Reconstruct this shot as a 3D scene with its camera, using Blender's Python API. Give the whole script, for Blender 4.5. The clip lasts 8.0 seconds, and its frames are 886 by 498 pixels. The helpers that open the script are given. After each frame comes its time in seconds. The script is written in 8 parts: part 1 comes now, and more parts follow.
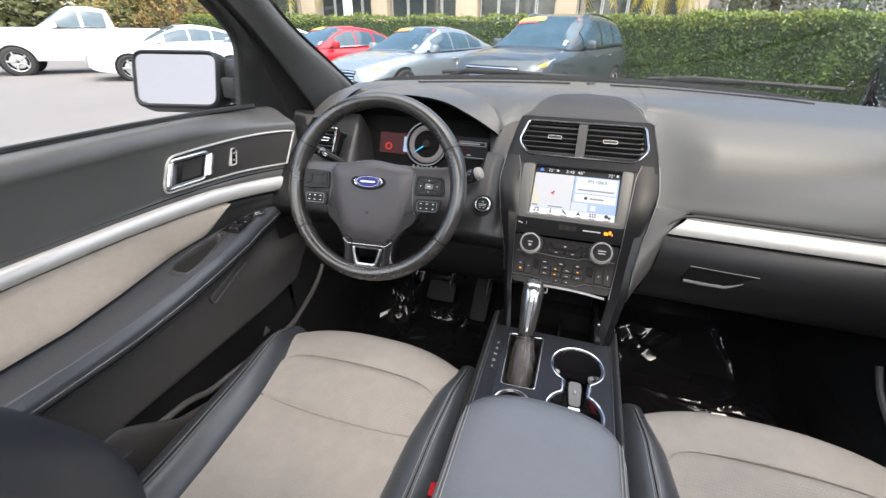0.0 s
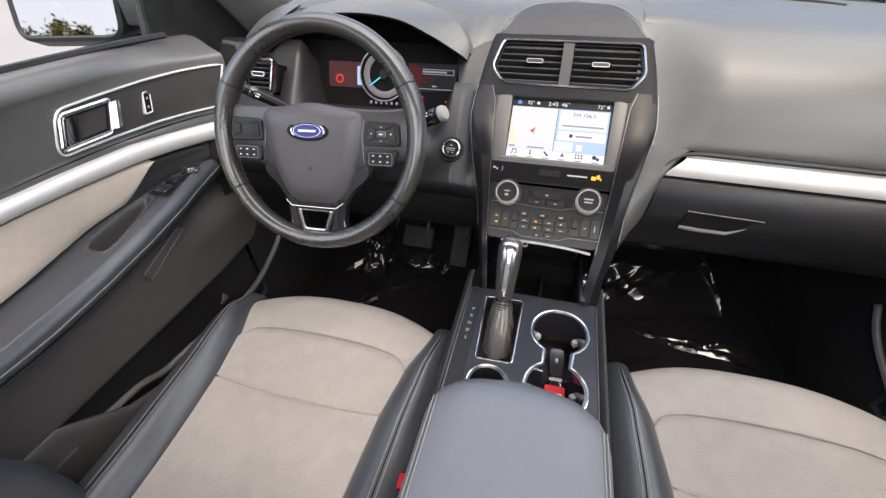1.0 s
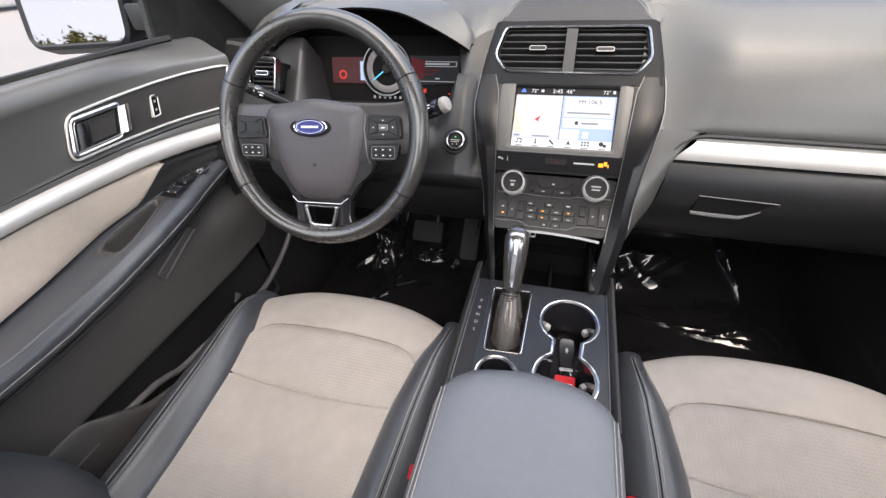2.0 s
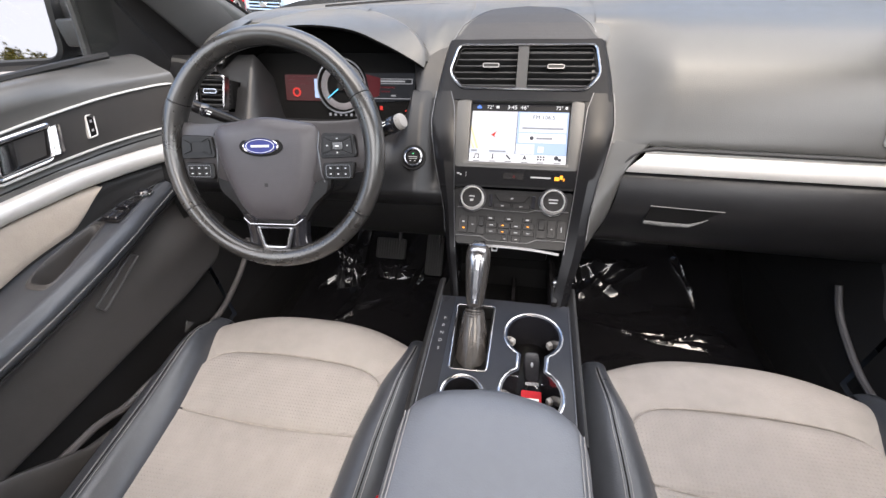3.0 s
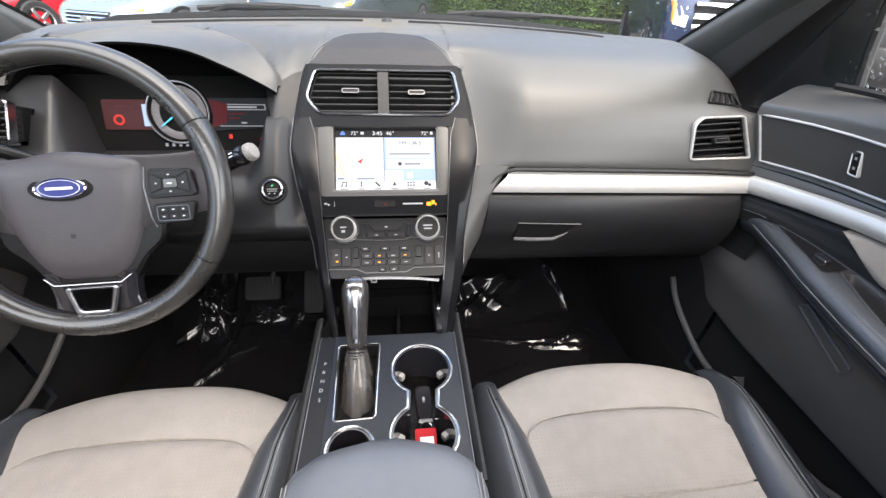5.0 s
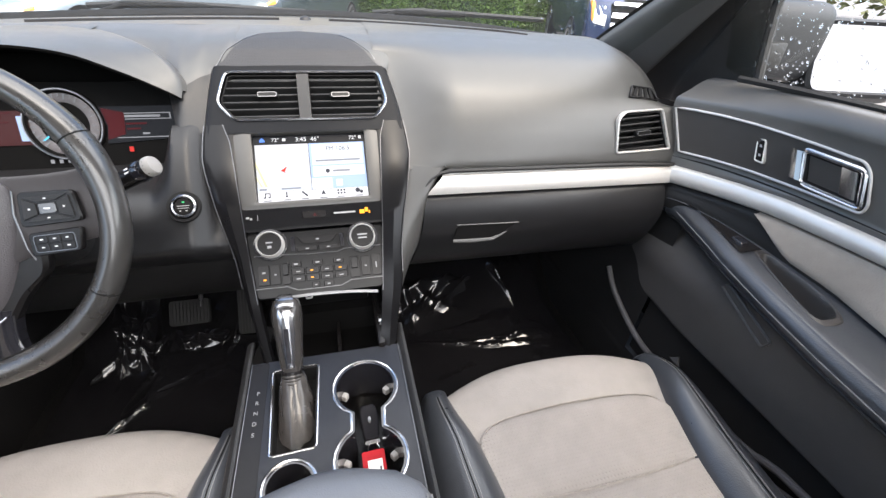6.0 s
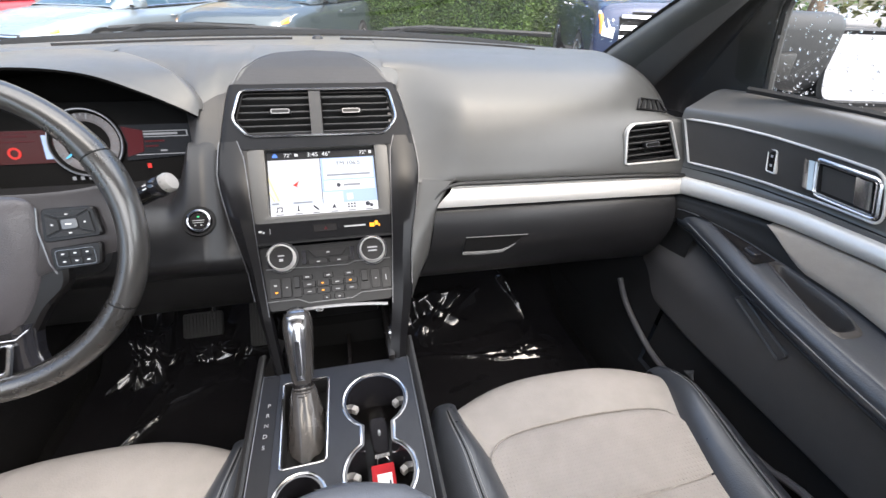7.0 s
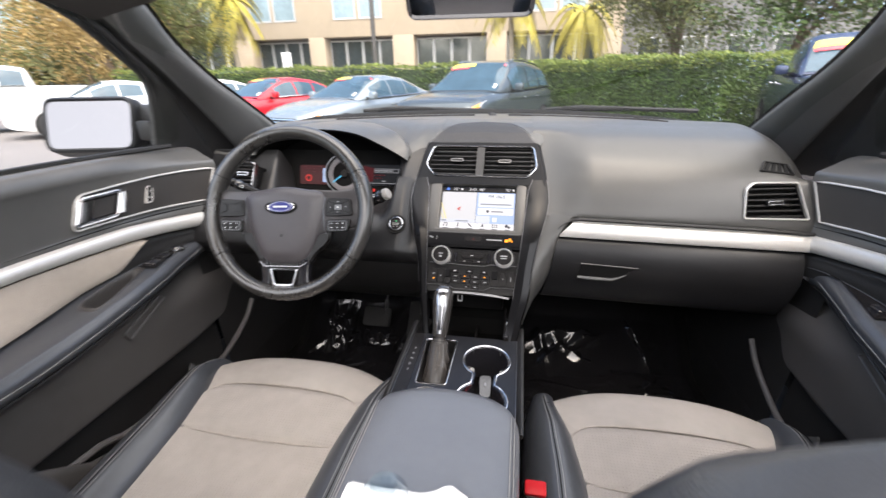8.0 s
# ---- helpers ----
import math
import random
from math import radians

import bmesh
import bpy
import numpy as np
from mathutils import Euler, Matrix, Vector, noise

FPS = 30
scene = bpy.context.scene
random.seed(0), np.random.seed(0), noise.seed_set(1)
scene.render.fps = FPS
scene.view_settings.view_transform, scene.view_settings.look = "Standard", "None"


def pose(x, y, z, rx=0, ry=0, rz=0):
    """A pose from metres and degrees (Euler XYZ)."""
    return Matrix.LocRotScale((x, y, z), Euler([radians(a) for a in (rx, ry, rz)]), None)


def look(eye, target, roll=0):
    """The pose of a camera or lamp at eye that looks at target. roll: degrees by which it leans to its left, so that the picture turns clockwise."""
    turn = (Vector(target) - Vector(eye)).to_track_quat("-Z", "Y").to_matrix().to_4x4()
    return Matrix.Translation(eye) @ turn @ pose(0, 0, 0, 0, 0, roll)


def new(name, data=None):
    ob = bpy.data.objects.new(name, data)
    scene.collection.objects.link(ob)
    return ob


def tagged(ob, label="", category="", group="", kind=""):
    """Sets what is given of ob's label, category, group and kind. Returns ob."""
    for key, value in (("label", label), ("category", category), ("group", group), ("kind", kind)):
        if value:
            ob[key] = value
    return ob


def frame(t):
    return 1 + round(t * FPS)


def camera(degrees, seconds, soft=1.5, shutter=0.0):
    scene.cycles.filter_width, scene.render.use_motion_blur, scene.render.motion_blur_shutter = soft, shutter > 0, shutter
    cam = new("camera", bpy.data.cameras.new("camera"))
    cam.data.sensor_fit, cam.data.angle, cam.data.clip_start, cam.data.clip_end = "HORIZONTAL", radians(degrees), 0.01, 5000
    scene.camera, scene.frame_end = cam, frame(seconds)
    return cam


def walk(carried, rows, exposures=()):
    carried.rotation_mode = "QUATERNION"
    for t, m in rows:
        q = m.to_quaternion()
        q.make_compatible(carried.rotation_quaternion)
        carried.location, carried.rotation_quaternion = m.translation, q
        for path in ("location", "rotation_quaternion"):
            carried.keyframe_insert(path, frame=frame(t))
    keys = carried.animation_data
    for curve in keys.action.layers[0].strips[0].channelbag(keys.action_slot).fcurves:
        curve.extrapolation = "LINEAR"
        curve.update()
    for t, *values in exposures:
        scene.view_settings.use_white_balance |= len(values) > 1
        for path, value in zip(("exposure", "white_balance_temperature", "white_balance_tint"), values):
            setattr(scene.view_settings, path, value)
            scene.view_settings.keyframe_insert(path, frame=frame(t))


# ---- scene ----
# ---------------- camera ----------------
cam = camera(94.1, 8.0, soft=1.4, shutter=0.25)
PATH = [
    (0, (-0.016, -0.011, 1.439), (-0.542, 1.68, 0.51), 0.8),
    (0.5, (-0.022, 0.108, 1.453), (-0.459, 1.712, 0.342), -2.0),
    (1, (-0.01, 0.121, 1.433), (-0.433, 1.64, 0.204), -1.2),
    (2.3, (0.003, 0.124, 1.426), (-0.483, 1.616, 0.186), -5.0),
    (2.5, (0.004, 0.128, 1.428), (-0.44, 1.64, 0.197), -4.4),
    (3, (0.01, 0.136, 1.423), (-0.327, 1.704, 0.228), -2.8),
    (3.5, (0.012, 0.142, 1.422), (-0.208, 1.753, 0.258), -0.9),
    (4, (0.014, 0.148, 1.417), (-0.083, 1.796, 0.289), 0.6),
    (5.5, (0.038, 0.191, 1.413), (0.375, 1.823, 0.307), 2.7),
    (6, (0.048, 0.201, 1.41), (0.492, 1.809, 0.306), 2.9),
    (6.5, (0.049, 0.204, 1.411), (0.532, 1.809, 0.32), 2.6),
    (7, (0.049, 0.198, 1.413), (0.45, 1.848, 0.356), 1.7),
    (7.5, (0.031, 0.105, 1.45), (0.186, 1.847, 0.48), -0.3),
    (8, (0.093, -0.071, 1.419), (-0.244, 1.749, 0.662), -0.9),
]
EXPOSURE = 2.28
walk(cam, [(t, look(eye, target, roll)) for t, eye, target, roll in PATH], [(0, EXPOSURE - 0.04, 6600, 11), (1, EXPOSURE + 0.07, 6700, 14), (3.5, EXPOSURE + 0.25, 6700, 14), (5.4, EXPOSURE + 0.34, 6600, 12), (7.1, EXPOSURE + 0.34, 6550, 12), (8, EXPOSURE + 0.01, 6750, 14)])

# ---------------- light ----------------
SUN_EL, SUN_AZ = radians(58), radians(152)
world = bpy.data.worlds.new("world")
scene.world = world
world.use_nodes = True
wt = world.node_tree
sky = wt.nodes.new("ShaderNodeTexSky")
sky.sky_type = "NISHITA"
sky.sun_disc = False
sky.sun_elevation = SUN_EL
sky.sun_rotation = SUN_AZ
sky.air_density = 1.0
sky.dust_density = 3.0
wt.links.new(sky.outputs[0], wt.nodes["Background"].inputs[0])
wt.nodes["Background"].inputs[1].default_value = 0.15
lamp = bpy.data.lights.new("sun", "SUN")
lamp.energy = 2.2
lamp.angle = radians(125)
lamp.color = (1.0, 0.93, 0.84)
sun = new("sun", lamp)
sd = Vector((math.sin(SUN_AZ) * math.cos(SUN_EL), math.cos(SUN_AZ) * math.cos(SUN_EL), math.sin(SUN_EL)))
sun.matrix_basis = look(sd * 50, (0, 0, 0))
# ---------------- materials ----------------
def mat(name, color, rough=0.5, metal=0.0, bump=(), vary=(), coat=0.0, spec=0.5, rvar=0.0, emit=None, alpha=None):
    """Procedural material: bump = rows of (kind, scale, distance); vary = (scale, amount) of colour; rvar = change of roughness."""
    m = bpy.data.materials.new(name)
    m.use_nodes = True
    nt = m.node_tree
    n, l = nt.nodes, nt.links
    b = n["Principled BSDF"]
    b.inputs["Base Color"].default_value = (*color, 1)
    b.inputs["Roughness"].default_value = rough
    b.inputs["Metallic"].default_value = metal
    b.inputs["Coat Weight"].default_value = coat
    b.inputs["Coat Roughness"].default_value = 0.08
    b.inputs["Specular IOR Level"].default_value = spec
    tc = n.new("ShaderNodeTexCoord")
    if vary:
        sc, am = vary
        fac = None
        for k, w in ((1.0, 0.6), (7.3, 0.4)):
            t = n.new("ShaderNodeTexNoise")
            t.inputs["Scale"].default_value = sc * k
            t.inputs["Detail"].default_value = 5
            l.new(tc.outputs["Object"], t.inputs["Vector"])
            mu = n.new("ShaderNodeMath")
            mu.operation = "MULTIPLY"
            mu.inputs[1].default_value = w
            l.new(t.outputs[0], mu.inputs[0])
            if fac is None:
                fac = mu.outputs[0]
            else:
                ad = n.new("ShaderNodeMath")
                ad.operation = "ADD"
                l.new(fac, ad.inputs[0])
                l.new(mu.outputs[0], ad.inputs[1])
                fac = ad.outputs[0]
        mr = n.new("ShaderNodeMapRange")
        mr.inputs["From Min"].default_value = 0.3
        mr.inputs["From Max"].default_value = 0.7
        mr.inputs["To Min"].default_value = 1 - am
        mr.inputs["To Max"].default_value = 1 + am
        l.new(fac, mr.inputs["Value"])
        hs = n.new("ShaderNodeHueSaturation")
        hs.inputs["Color"].default_value = (*color, 1)
        l.new(mr.outputs[0], hs.inputs["Value"])
        l.new(hs.outputs[0], b.inputs["Base Color"])
        if rvar:
            m2 = n.new("ShaderNodeMapRange")
            m2.inputs["From Min"].default_value = 0.3
            m2.inputs["From Max"].default_value = 0.7
            m2.inputs["To Min"].default_value = max(0.02, rough - rvar)
            m2.inputs["To Max"].default_value = min(1, rough + rvar)
            l.new(fac, m2.inputs["Value"])
            l.new(m2.outputs[0], b.inputs["Roughness"])
    last = None
    for kind, sc, dist in bump:
        if kind == "cells":
            t = n.new("ShaderNodeTexVoronoi")
            t.feature = "SMOOTH_F1"
            h = t.outputs["Distance"]
        elif kind == "dots":
            t = n.new("ShaderNodeTexVoronoi")
            t.inputs["Randomness"].default_value = 0.0
            t.voronoi_dimensions = "2D"
            r = n.new("ShaderNodeMapRange")
            r.inputs["From Min"].default_value = 0.16
            r.inputs["From Max"].default_value = 0.3
            l.new(t.outputs["Distance"], r.inputs["Value"])
            h = r.outputs[0]
        elif kind == "lines":
            t = n.new("ShaderNodeTexWave")
            t.inputs["Distortion"].default_value = 0.4
            h = t.outputs["Fac"]
        else:
            t = n.new("ShaderNodeTexNoise")
            t.inputs["Detail"].default_value = 6
            h = t.outputs[0]
        t.inputs["Scale"].default_value = sc
        l.new(tc.outputs["Object"], t.inputs["Vector"])
        bp = n.new("ShaderNodeBump")
        bp.inputs["Strength"].default_value = 1.0
        bp.inputs["Distance"].default_value = dist
        l.new(h, bp.inputs["Height"])
        if last:
            l.new(last, bp.inputs["Normal"])
        last = bp.outputs[0]
    if last:
        l.new(last, b.inputs["Normal"])
    if emit:
        b.inputs["Emission Color"].default_value = (*emit[0], 1)
        b.inputs["Emission Strength"].default_value = emit[1]
    return m


def glass(name, tint=(1, 1, 1), rough=0.0):
    """Thin pane: clear, glossier at a slant."""
    m = bpy.data.materials.new(name)
    m.use_nodes = True
    nt = m.node_tree
    n, l = nt.nodes, nt.links
    out = n["Material Output"]
    n.remove(n["Principled BSDF"])
    tr = n.new("ShaderNodeBsdfTransparent")
    tr.inputs[0].default_value = (*tint, 1)
    gl = n.new("ShaderNodeBsdfGlossy")
    gl.inputs["Roughness"].default_value = rough
    lw = n.new("ShaderNodeLayerWeight")
    pw = n.new("ShaderNodeMath")
    pw.operation = "POWER"
    pw.inputs[1].default_value = 4.0
    l.new(lw.outputs["Facing"], pw.inputs[0])
    fr = n.new("ShaderNodeMath")
    fr.operation = "MULTIPLY_ADD"
    fr.inputs[1].default_value = 0.7
    fr.inputs[2].default_value = 0.03
    l.new(pw.outputs[0], fr.inputs[0])
    mx = n.new("ShaderNodeMixShader")
    l.new(fr.outputs[0], mx.inputs[0])
    l.new(tr.outputs[0], mx.inputs[1])
    l.new(gl.outputs[0], mx.inputs[2])
    l.new(mx.outputs[0], out.inputs[0])
    return m


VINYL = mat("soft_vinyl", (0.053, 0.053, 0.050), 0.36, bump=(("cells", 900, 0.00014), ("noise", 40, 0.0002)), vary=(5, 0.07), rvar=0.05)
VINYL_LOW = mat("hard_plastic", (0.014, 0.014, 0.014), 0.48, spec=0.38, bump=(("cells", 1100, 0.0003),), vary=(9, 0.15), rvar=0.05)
# black leather with its blue sky sheen put into a paler base colour
ARM_LEATHER = mat("armrest_leather_sheen", (0.096, 0.106, 0.120), 0.38, bump=(("cells", 620, 0.0002), ("noise", 30, 0.0004)), vary=(9, 0.08), rvar=0.05, spec=0.6)
PANEL = mat("panel_black", (0.006, 0.006, 0.006), 0.28, spec=0.20, vary=(40, 0.12))
LEATHER = mat("black_leather", (0.036, 0.040, 0.046), 0.32, bump=(("cells", 620, 0.0002), ("noise", 30, 0.0004)), vary=(12, 0.14), rvar=0.05, spec=0.7)
WHEEL_LEATHER = mat("wheel_leather", (0.026, 0.025, 0.023), 0.29, bump=(("cells", 900, 0.00006), ("noise", 45, 0.00014)), vary=(9, 0.14), rvar=0.06, coat=0.35, spec=0.7)
SUEDE = mat("taupe_suede", (0.252, 0.234, 0.217), 0.92, bump=(("noise", 420, 0.0007), ("noise", 14, 0.0015)), vary=(5, 0.11), spec=0.15)
SUEDE_DOTS = mat("perforated_suede", (0.249, 0.231, 0.214), 0.92, bump=(("dots", 170, 0.0005), ("noise", 14, 0.0015)), vary=(5, 0.11), spec=0.15)
DOOR_CLOTH = mat("door_suede", (0.38, 0.335, 0.285), 0.9, bump=(("noise", 420, 0.0007),), vary=(10, 0.08), spec=0.2)
SILVER = mat("satin_silver", (0.58, 0.57, 0.54), 0.36, 0.45, bump=(("noise", 300, 0.00008),), vary=(30, 0.03))
CHROME = mat("chrome", (0.80, 0.80, 0.82), 0.09, 1.0, vary=(40, 0.02))
DULL_CHROME = mat("dull_chrome", (0.62, 0.62, 0.63), 0.22, 1.0, vary=(40, 0.03))
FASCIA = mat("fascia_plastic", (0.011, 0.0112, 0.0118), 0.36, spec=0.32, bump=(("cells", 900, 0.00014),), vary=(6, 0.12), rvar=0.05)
GRIP = mat("grip_leather", (0.045, 0.043, 0.041), 0.24, 0.35, bump=(("noise", 60, 0.00005),), vary=(40, 0.12), rvar=0.04)
MARK_DIM = mat("grey_print", (0.26, 0.26, 0.26), 0.5, vary=(90, 0.05))
BOOT = mat("boot_leather", (0.048, 0.045, 0.042), 0.24, 0.2, bump=(("noise", 90, 0.0003),), vary=(20, 0.25), rvar=0.06)
SMOKED = mat("smoked_chrome", (0.36, 0.36, 0.37), 0.20, 1.0, vary=(50, 0.05))
DARK_CHROME = mat("dark_chrome", (0.16, 0.16, 0.165), 0.28, 1.0, vary=(40, 0.05))
GLOSS = mat("gloss_black", (0.012, 0.012, 0.014), 0.12, coat=0.6, vary=(20, 0.1))
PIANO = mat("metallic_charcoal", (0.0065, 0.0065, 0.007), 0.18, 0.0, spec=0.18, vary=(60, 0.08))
DOOR_VINYL = mat("door_vinyl", (0.082, 0.082, 0.079), 0.34, spec=0.65, bump=(("cells", 900, 0.00012), ("noise", 30, 0.0002)), vary=(5, 0.07), rvar=0.05)
MIRROR_PLASTIC = mat("mirror_plastic", (0.014, 0.015, 0.017), 0.5, spec=0.3, vary=(12, 0.1))
DOOR_LEATHER = mat("door_leather", (0.037, 0.041, 0.047), 0.34, bump=(("cells", 620, 0.0002), ("noise", 30, 0.0004)), vary=(10, 0.10), rvar=0.05, spec=0.7)
DOOR_LOW = mat("door_plastic", (0.064, 0.061, 0.059), 0.42, bump=(("cells", 1000, 0.0003),), vary=(7, 0.12), rvar=0.05)
DOOR_INLAY = mat("door_inlay", (0.038, 0.036, 0.034), 0.42, bump=(("cells", 1000, 0.0003),), vary=(7, 0.10), rvar=0.05)
CONSOLE = mat("console_satin", (0.040, 0.042, 0.048), 0.30, 0.45, coat=0.2, vary=(50, 0.06))
BLACK = mat("matt_black", (0.010, 0.010, 0.010), 0.75, vary=(30, 0.2), spec=0.15)
BUTTON = mat("button_black", (0.009, 0.0085, 0.0085), 0.26, spec=0.22, vary=(60, 0.15))
CLUSTER = mat("cluster_black", (0.004, 0.004, 0.004), 0.8, spec=0.06, vary=(30, 0.1))
RUBBER = mat("black_rubber", (0.009, 0.009, 0.009), 0.65, bump=(("noise", 300, 0.0004),), vary=(30, 0.2))
CARPET = mat("black_carpet", (0.010, 0.010, 0.010), 0.95, bump=(("noise", 700, 0.003),), vary=(60, 0.3), spec=0.1)
FILM = mat("plastic_film", (0.009, 0.009, 0.010), 0.14, bump=(("noise", 4, 0.004), ("noise", 20, 0.0006)), spec=0.9, vary=(12, 0.2))
PILLAR = mat("pillar_trim", (0.085, 0.087, 0.088), 0.6, bump=(("noise", 600, 0.0005),), vary=(20, 0.06), spec=0.3)
HEADLINER = mat("headliner", (0.08, 0.078, 0.076), 0.95, bump=(("noise", 700, 0.0006),), vary=(20, 0.04), spec=0.1)
STITCH = mat("grey_thread", (0.20, 0.20, 0.20), 0.8, bump=(("noise", 900, 0.0003),), vary=(90, 0.2))
SEAM = mat("seam_thread", (0.25, 0.226, 0.204), 0.9, vary=(90, 0.2))
MARK = mat("white_print", (0.70, 0.70, 0.70), 0.5, vary=(90, 0.05))
RED = mat("red_plastic", (0.36, 0.005, 0.010), 0.45, bump=(("noise", 200, 0.0002),), vary=(40, 0.1), spec=0.2)
WHITE_PAPER = mat("white_paper", (0.78, 0.78, 0.76), 0.8, bump=(("noise", 60, 0.0006),), vary=(40, 0.05))
BADGE = mat("blue_badge", (0.012, 0.018, 0.14), 0.35, spec=0.3, vary=(60, 0.2))
MIRROR = mat("mirror", (0.165, 0.162, 0.168), 0.02, 1.0)
PANE = glass("clear_pane", (0.76, 0.79, 0.77))
MIRROR_DIM = mat("dimming_mirror", (0.22, 0.23, 0.25), 0.03, 1.0)
CLEAR = glass("clear_plastic", (0.90, 0.93, 0.94), 0.02)
DROPLET = mat("water_drop", (0.95, 0.97, 1.0), 0.02)
DROPLET.node_tree.nodes["Principled BSDF"].inputs["Transmission Weight"].default_value = 1.0
DROPLET.node_tree.nodes["Principled BSDF"].inputs["IOR"].default_value = 1.33
# blue in the opaque base stands for sky reflected in the glass
OUT_GLASS = mat("car_window_glass", (0.035, 0.070, 0.095), 0.04, spec=0.6, vary=(3, 0.3))


def glow(name, color, strength):
    return mat(name, tuple(c * 0.1 for c in color), 0.35, spec=0.12, emit=(color, strength * 2 ** -EXPOSURE), vary=(60, 0.05))


LIT_MAP = glow("lit_map", (0.80, 0.82, 0.86), 0.8)
LIT_CARD = glow("lit_card", (0.82, 0.88, 0.98), 0.86)
LIT_BLUE = glow("lit_blue", (0.45, 0.60, 0.92), 0.9)
LIT_BAR = glow("lit_bar", (0.72, 0.78, 0.90), 0.9)
LIT_WHITE = glow("lit_white", (0.92, 0.93, 0.97), 0.9)
LIT_ROAD = glow("lit_road", (0.93, 0.84, 0.45), 0.85)
LIT_GREY = glow("lit_grey", (0.35, 0.37, 0.42), 0.7)
LIT_INK = glow("lit_ink", (0.10, 0.11, 0.14), 0.4)
LIT_DARK = glow("lit_dark", (0.015, 0.017, 0.022), 0.5)
LIT_ORANGE = glow("lit_orange", (1.0, 0.36, 0.03), 2.0)
LIT_RED = glow("lit_red", (0.20, 0.014, 0.022), 0.17)
LIT_REDS = glow("lit_red_symbol", (0.80, 0.05, 0.04), 0.7)
LIT_MAROON = glow("lit_maroon", (0.16, 0.040, 0.040), 0.20)
LIT_CYAN = glow("lit_pointer", (0.10, 0.55, 0.85), 1.3)
LIT_DIAL = glow("lit_dial", (0.50, 0.52, 0.56), 0.4)


# ---------------- building helpers ----------------
def thing(name, loc, label, category, group="", kind=""):
    ob = new(name)
    ob.empty_display_size = 0.05
    ob.location = loc
    return tagged(ob, label, category, group, kind)


def smooth(me, angle=38):
    me.shade_smooth()
    me.set_sharp_from_angle(angle=radians(angle))


def part(name, bm, material, parent=None, label="", angle=38, fix=True):
    """Links a bmesh, in the frame of its thing's world, as one mesh object under a thing or a part."""
    if fix:
        bmesh.ops.recalc_face_normals(bm, faces=bm.faces)
    me = bpy.data.meshes.new(name)
    bm.to_mesh(me)
    bm.free()
    smooth(me, angle)
    me.materials.append(material)
    ob = new(name, me)
    if parent is not None:
        ob.parent = parent
        ob.matrix_parent_inverse = Matrix.Identity(4) if parent.type == "MESH" else Matrix.Translation(-parent.location)
    if label:
        ob["label"] = label
    return ob


def structure(name, bm, material, label, category, angle=38):
    return tagged(part(name, bm, material, None, "", angle), label, category, kind="structure")


def basis(origin, u, n):
    """A frame: u to the right, n out of the face, v up."""
    u, n = Vector(u).normalized(), Vector(n).normalized()
    v = n.cross(u)
    m = Matrix((u, v, n)).transposed().to_4x4()
    m.translation = Vector(origin)
    return m


I4 = Matrix.Identity(4)


def rbox(x0, x1, y0, y1, z0, z1, r=0.004, seg=2, m=I4, bm=None):
    own = bm is None
    bm = bmesh.new() if own else bm
    c = Matrix.Translation(((x0 + x1) / 2, (y0 + y1) / 2, (z0 + z1) / 2)) @ Matrix.Diagonal((abs(x1 - x0), abs(y1 - y0), abs(z1 - z0), 1))
    vs = bmesh.ops.create_cube(bm, size=1, matrix=c)["verts"]
    if r > 0:
        es = list({e for v in vs for e in v.link_edges})
        res = bmesh.ops.bevel(bm, geom=es, offset=min(r, 0.49 * min(abs(x1 - x0), abs(y1 - y0), abs(z1 - z0))), segments=seg, affect="EDGES", profile=0.5)
        vs = list({v for f in res["faces"] for v in f.verts} | {v for v in vs if v.is_valid})
    bmesh.ops.transform(bm, matrix=m, verts=vs)
    return bm


def grid(rows, close=False, cap=False, bm=None):
    """Quads between rows of points; close joins each row's ends, cap fills the first and last rows."""
    bm = bm or bmesh.new()
    vs = [[bm.verts.new(p) for p in row] for row in rows]
    k = len(vs[0])
    for a, b in zip(vs, vs[1:]):
        for i in range(k if close else k - 1):
            j = (i + 1) % k
            try:
                bm.faces.new((a[i], a[j], b[j], b[i]))
            except ValueError:
                pass
    if cap:
        for row in (vs[0], vs[-1]):
            try:
                bm.faces.new(row)
            except ValueError:
                pass
    return bm


def spline(pts, n):
    """n points along a smooth curve through pts."""
    pts = [Vector(p) for p in pts]
    out = []
    k = len(pts) - 1
    for i in range(n):
        s = i / (n - 1) * k
        j = min(int(s), k - 1)
        f = s - j
        p0, p1, p2, p3 = pts[max(j - 1, 0)], pts[j], pts[j + 1], pts[min(j + 2, k)]
        out.append(0.5 * ((2 * p1) + (p2 - p0) * f + (2 * p0 - 5 * p1 + 4 * p2 - p3) * f * f + (3 * p1 - p0 - 3 * p2 + p3) * f ** 3))
    return out


def lerp_rows(table, s):
    """table: rows (s, value, value, ...) in order of s; values at s, straight between rows."""
    if s <= table[0][0]:
        return table[0][1:]
    for a, b in zip(table, table[1:]):
        if s <= b[0]:
            f = (s - a[0]) / (b[0] - a[0])
            return tuple(p + (q - p) * f for p, q in zip(a[1:], b[1:]))
    return table[-1][1:]


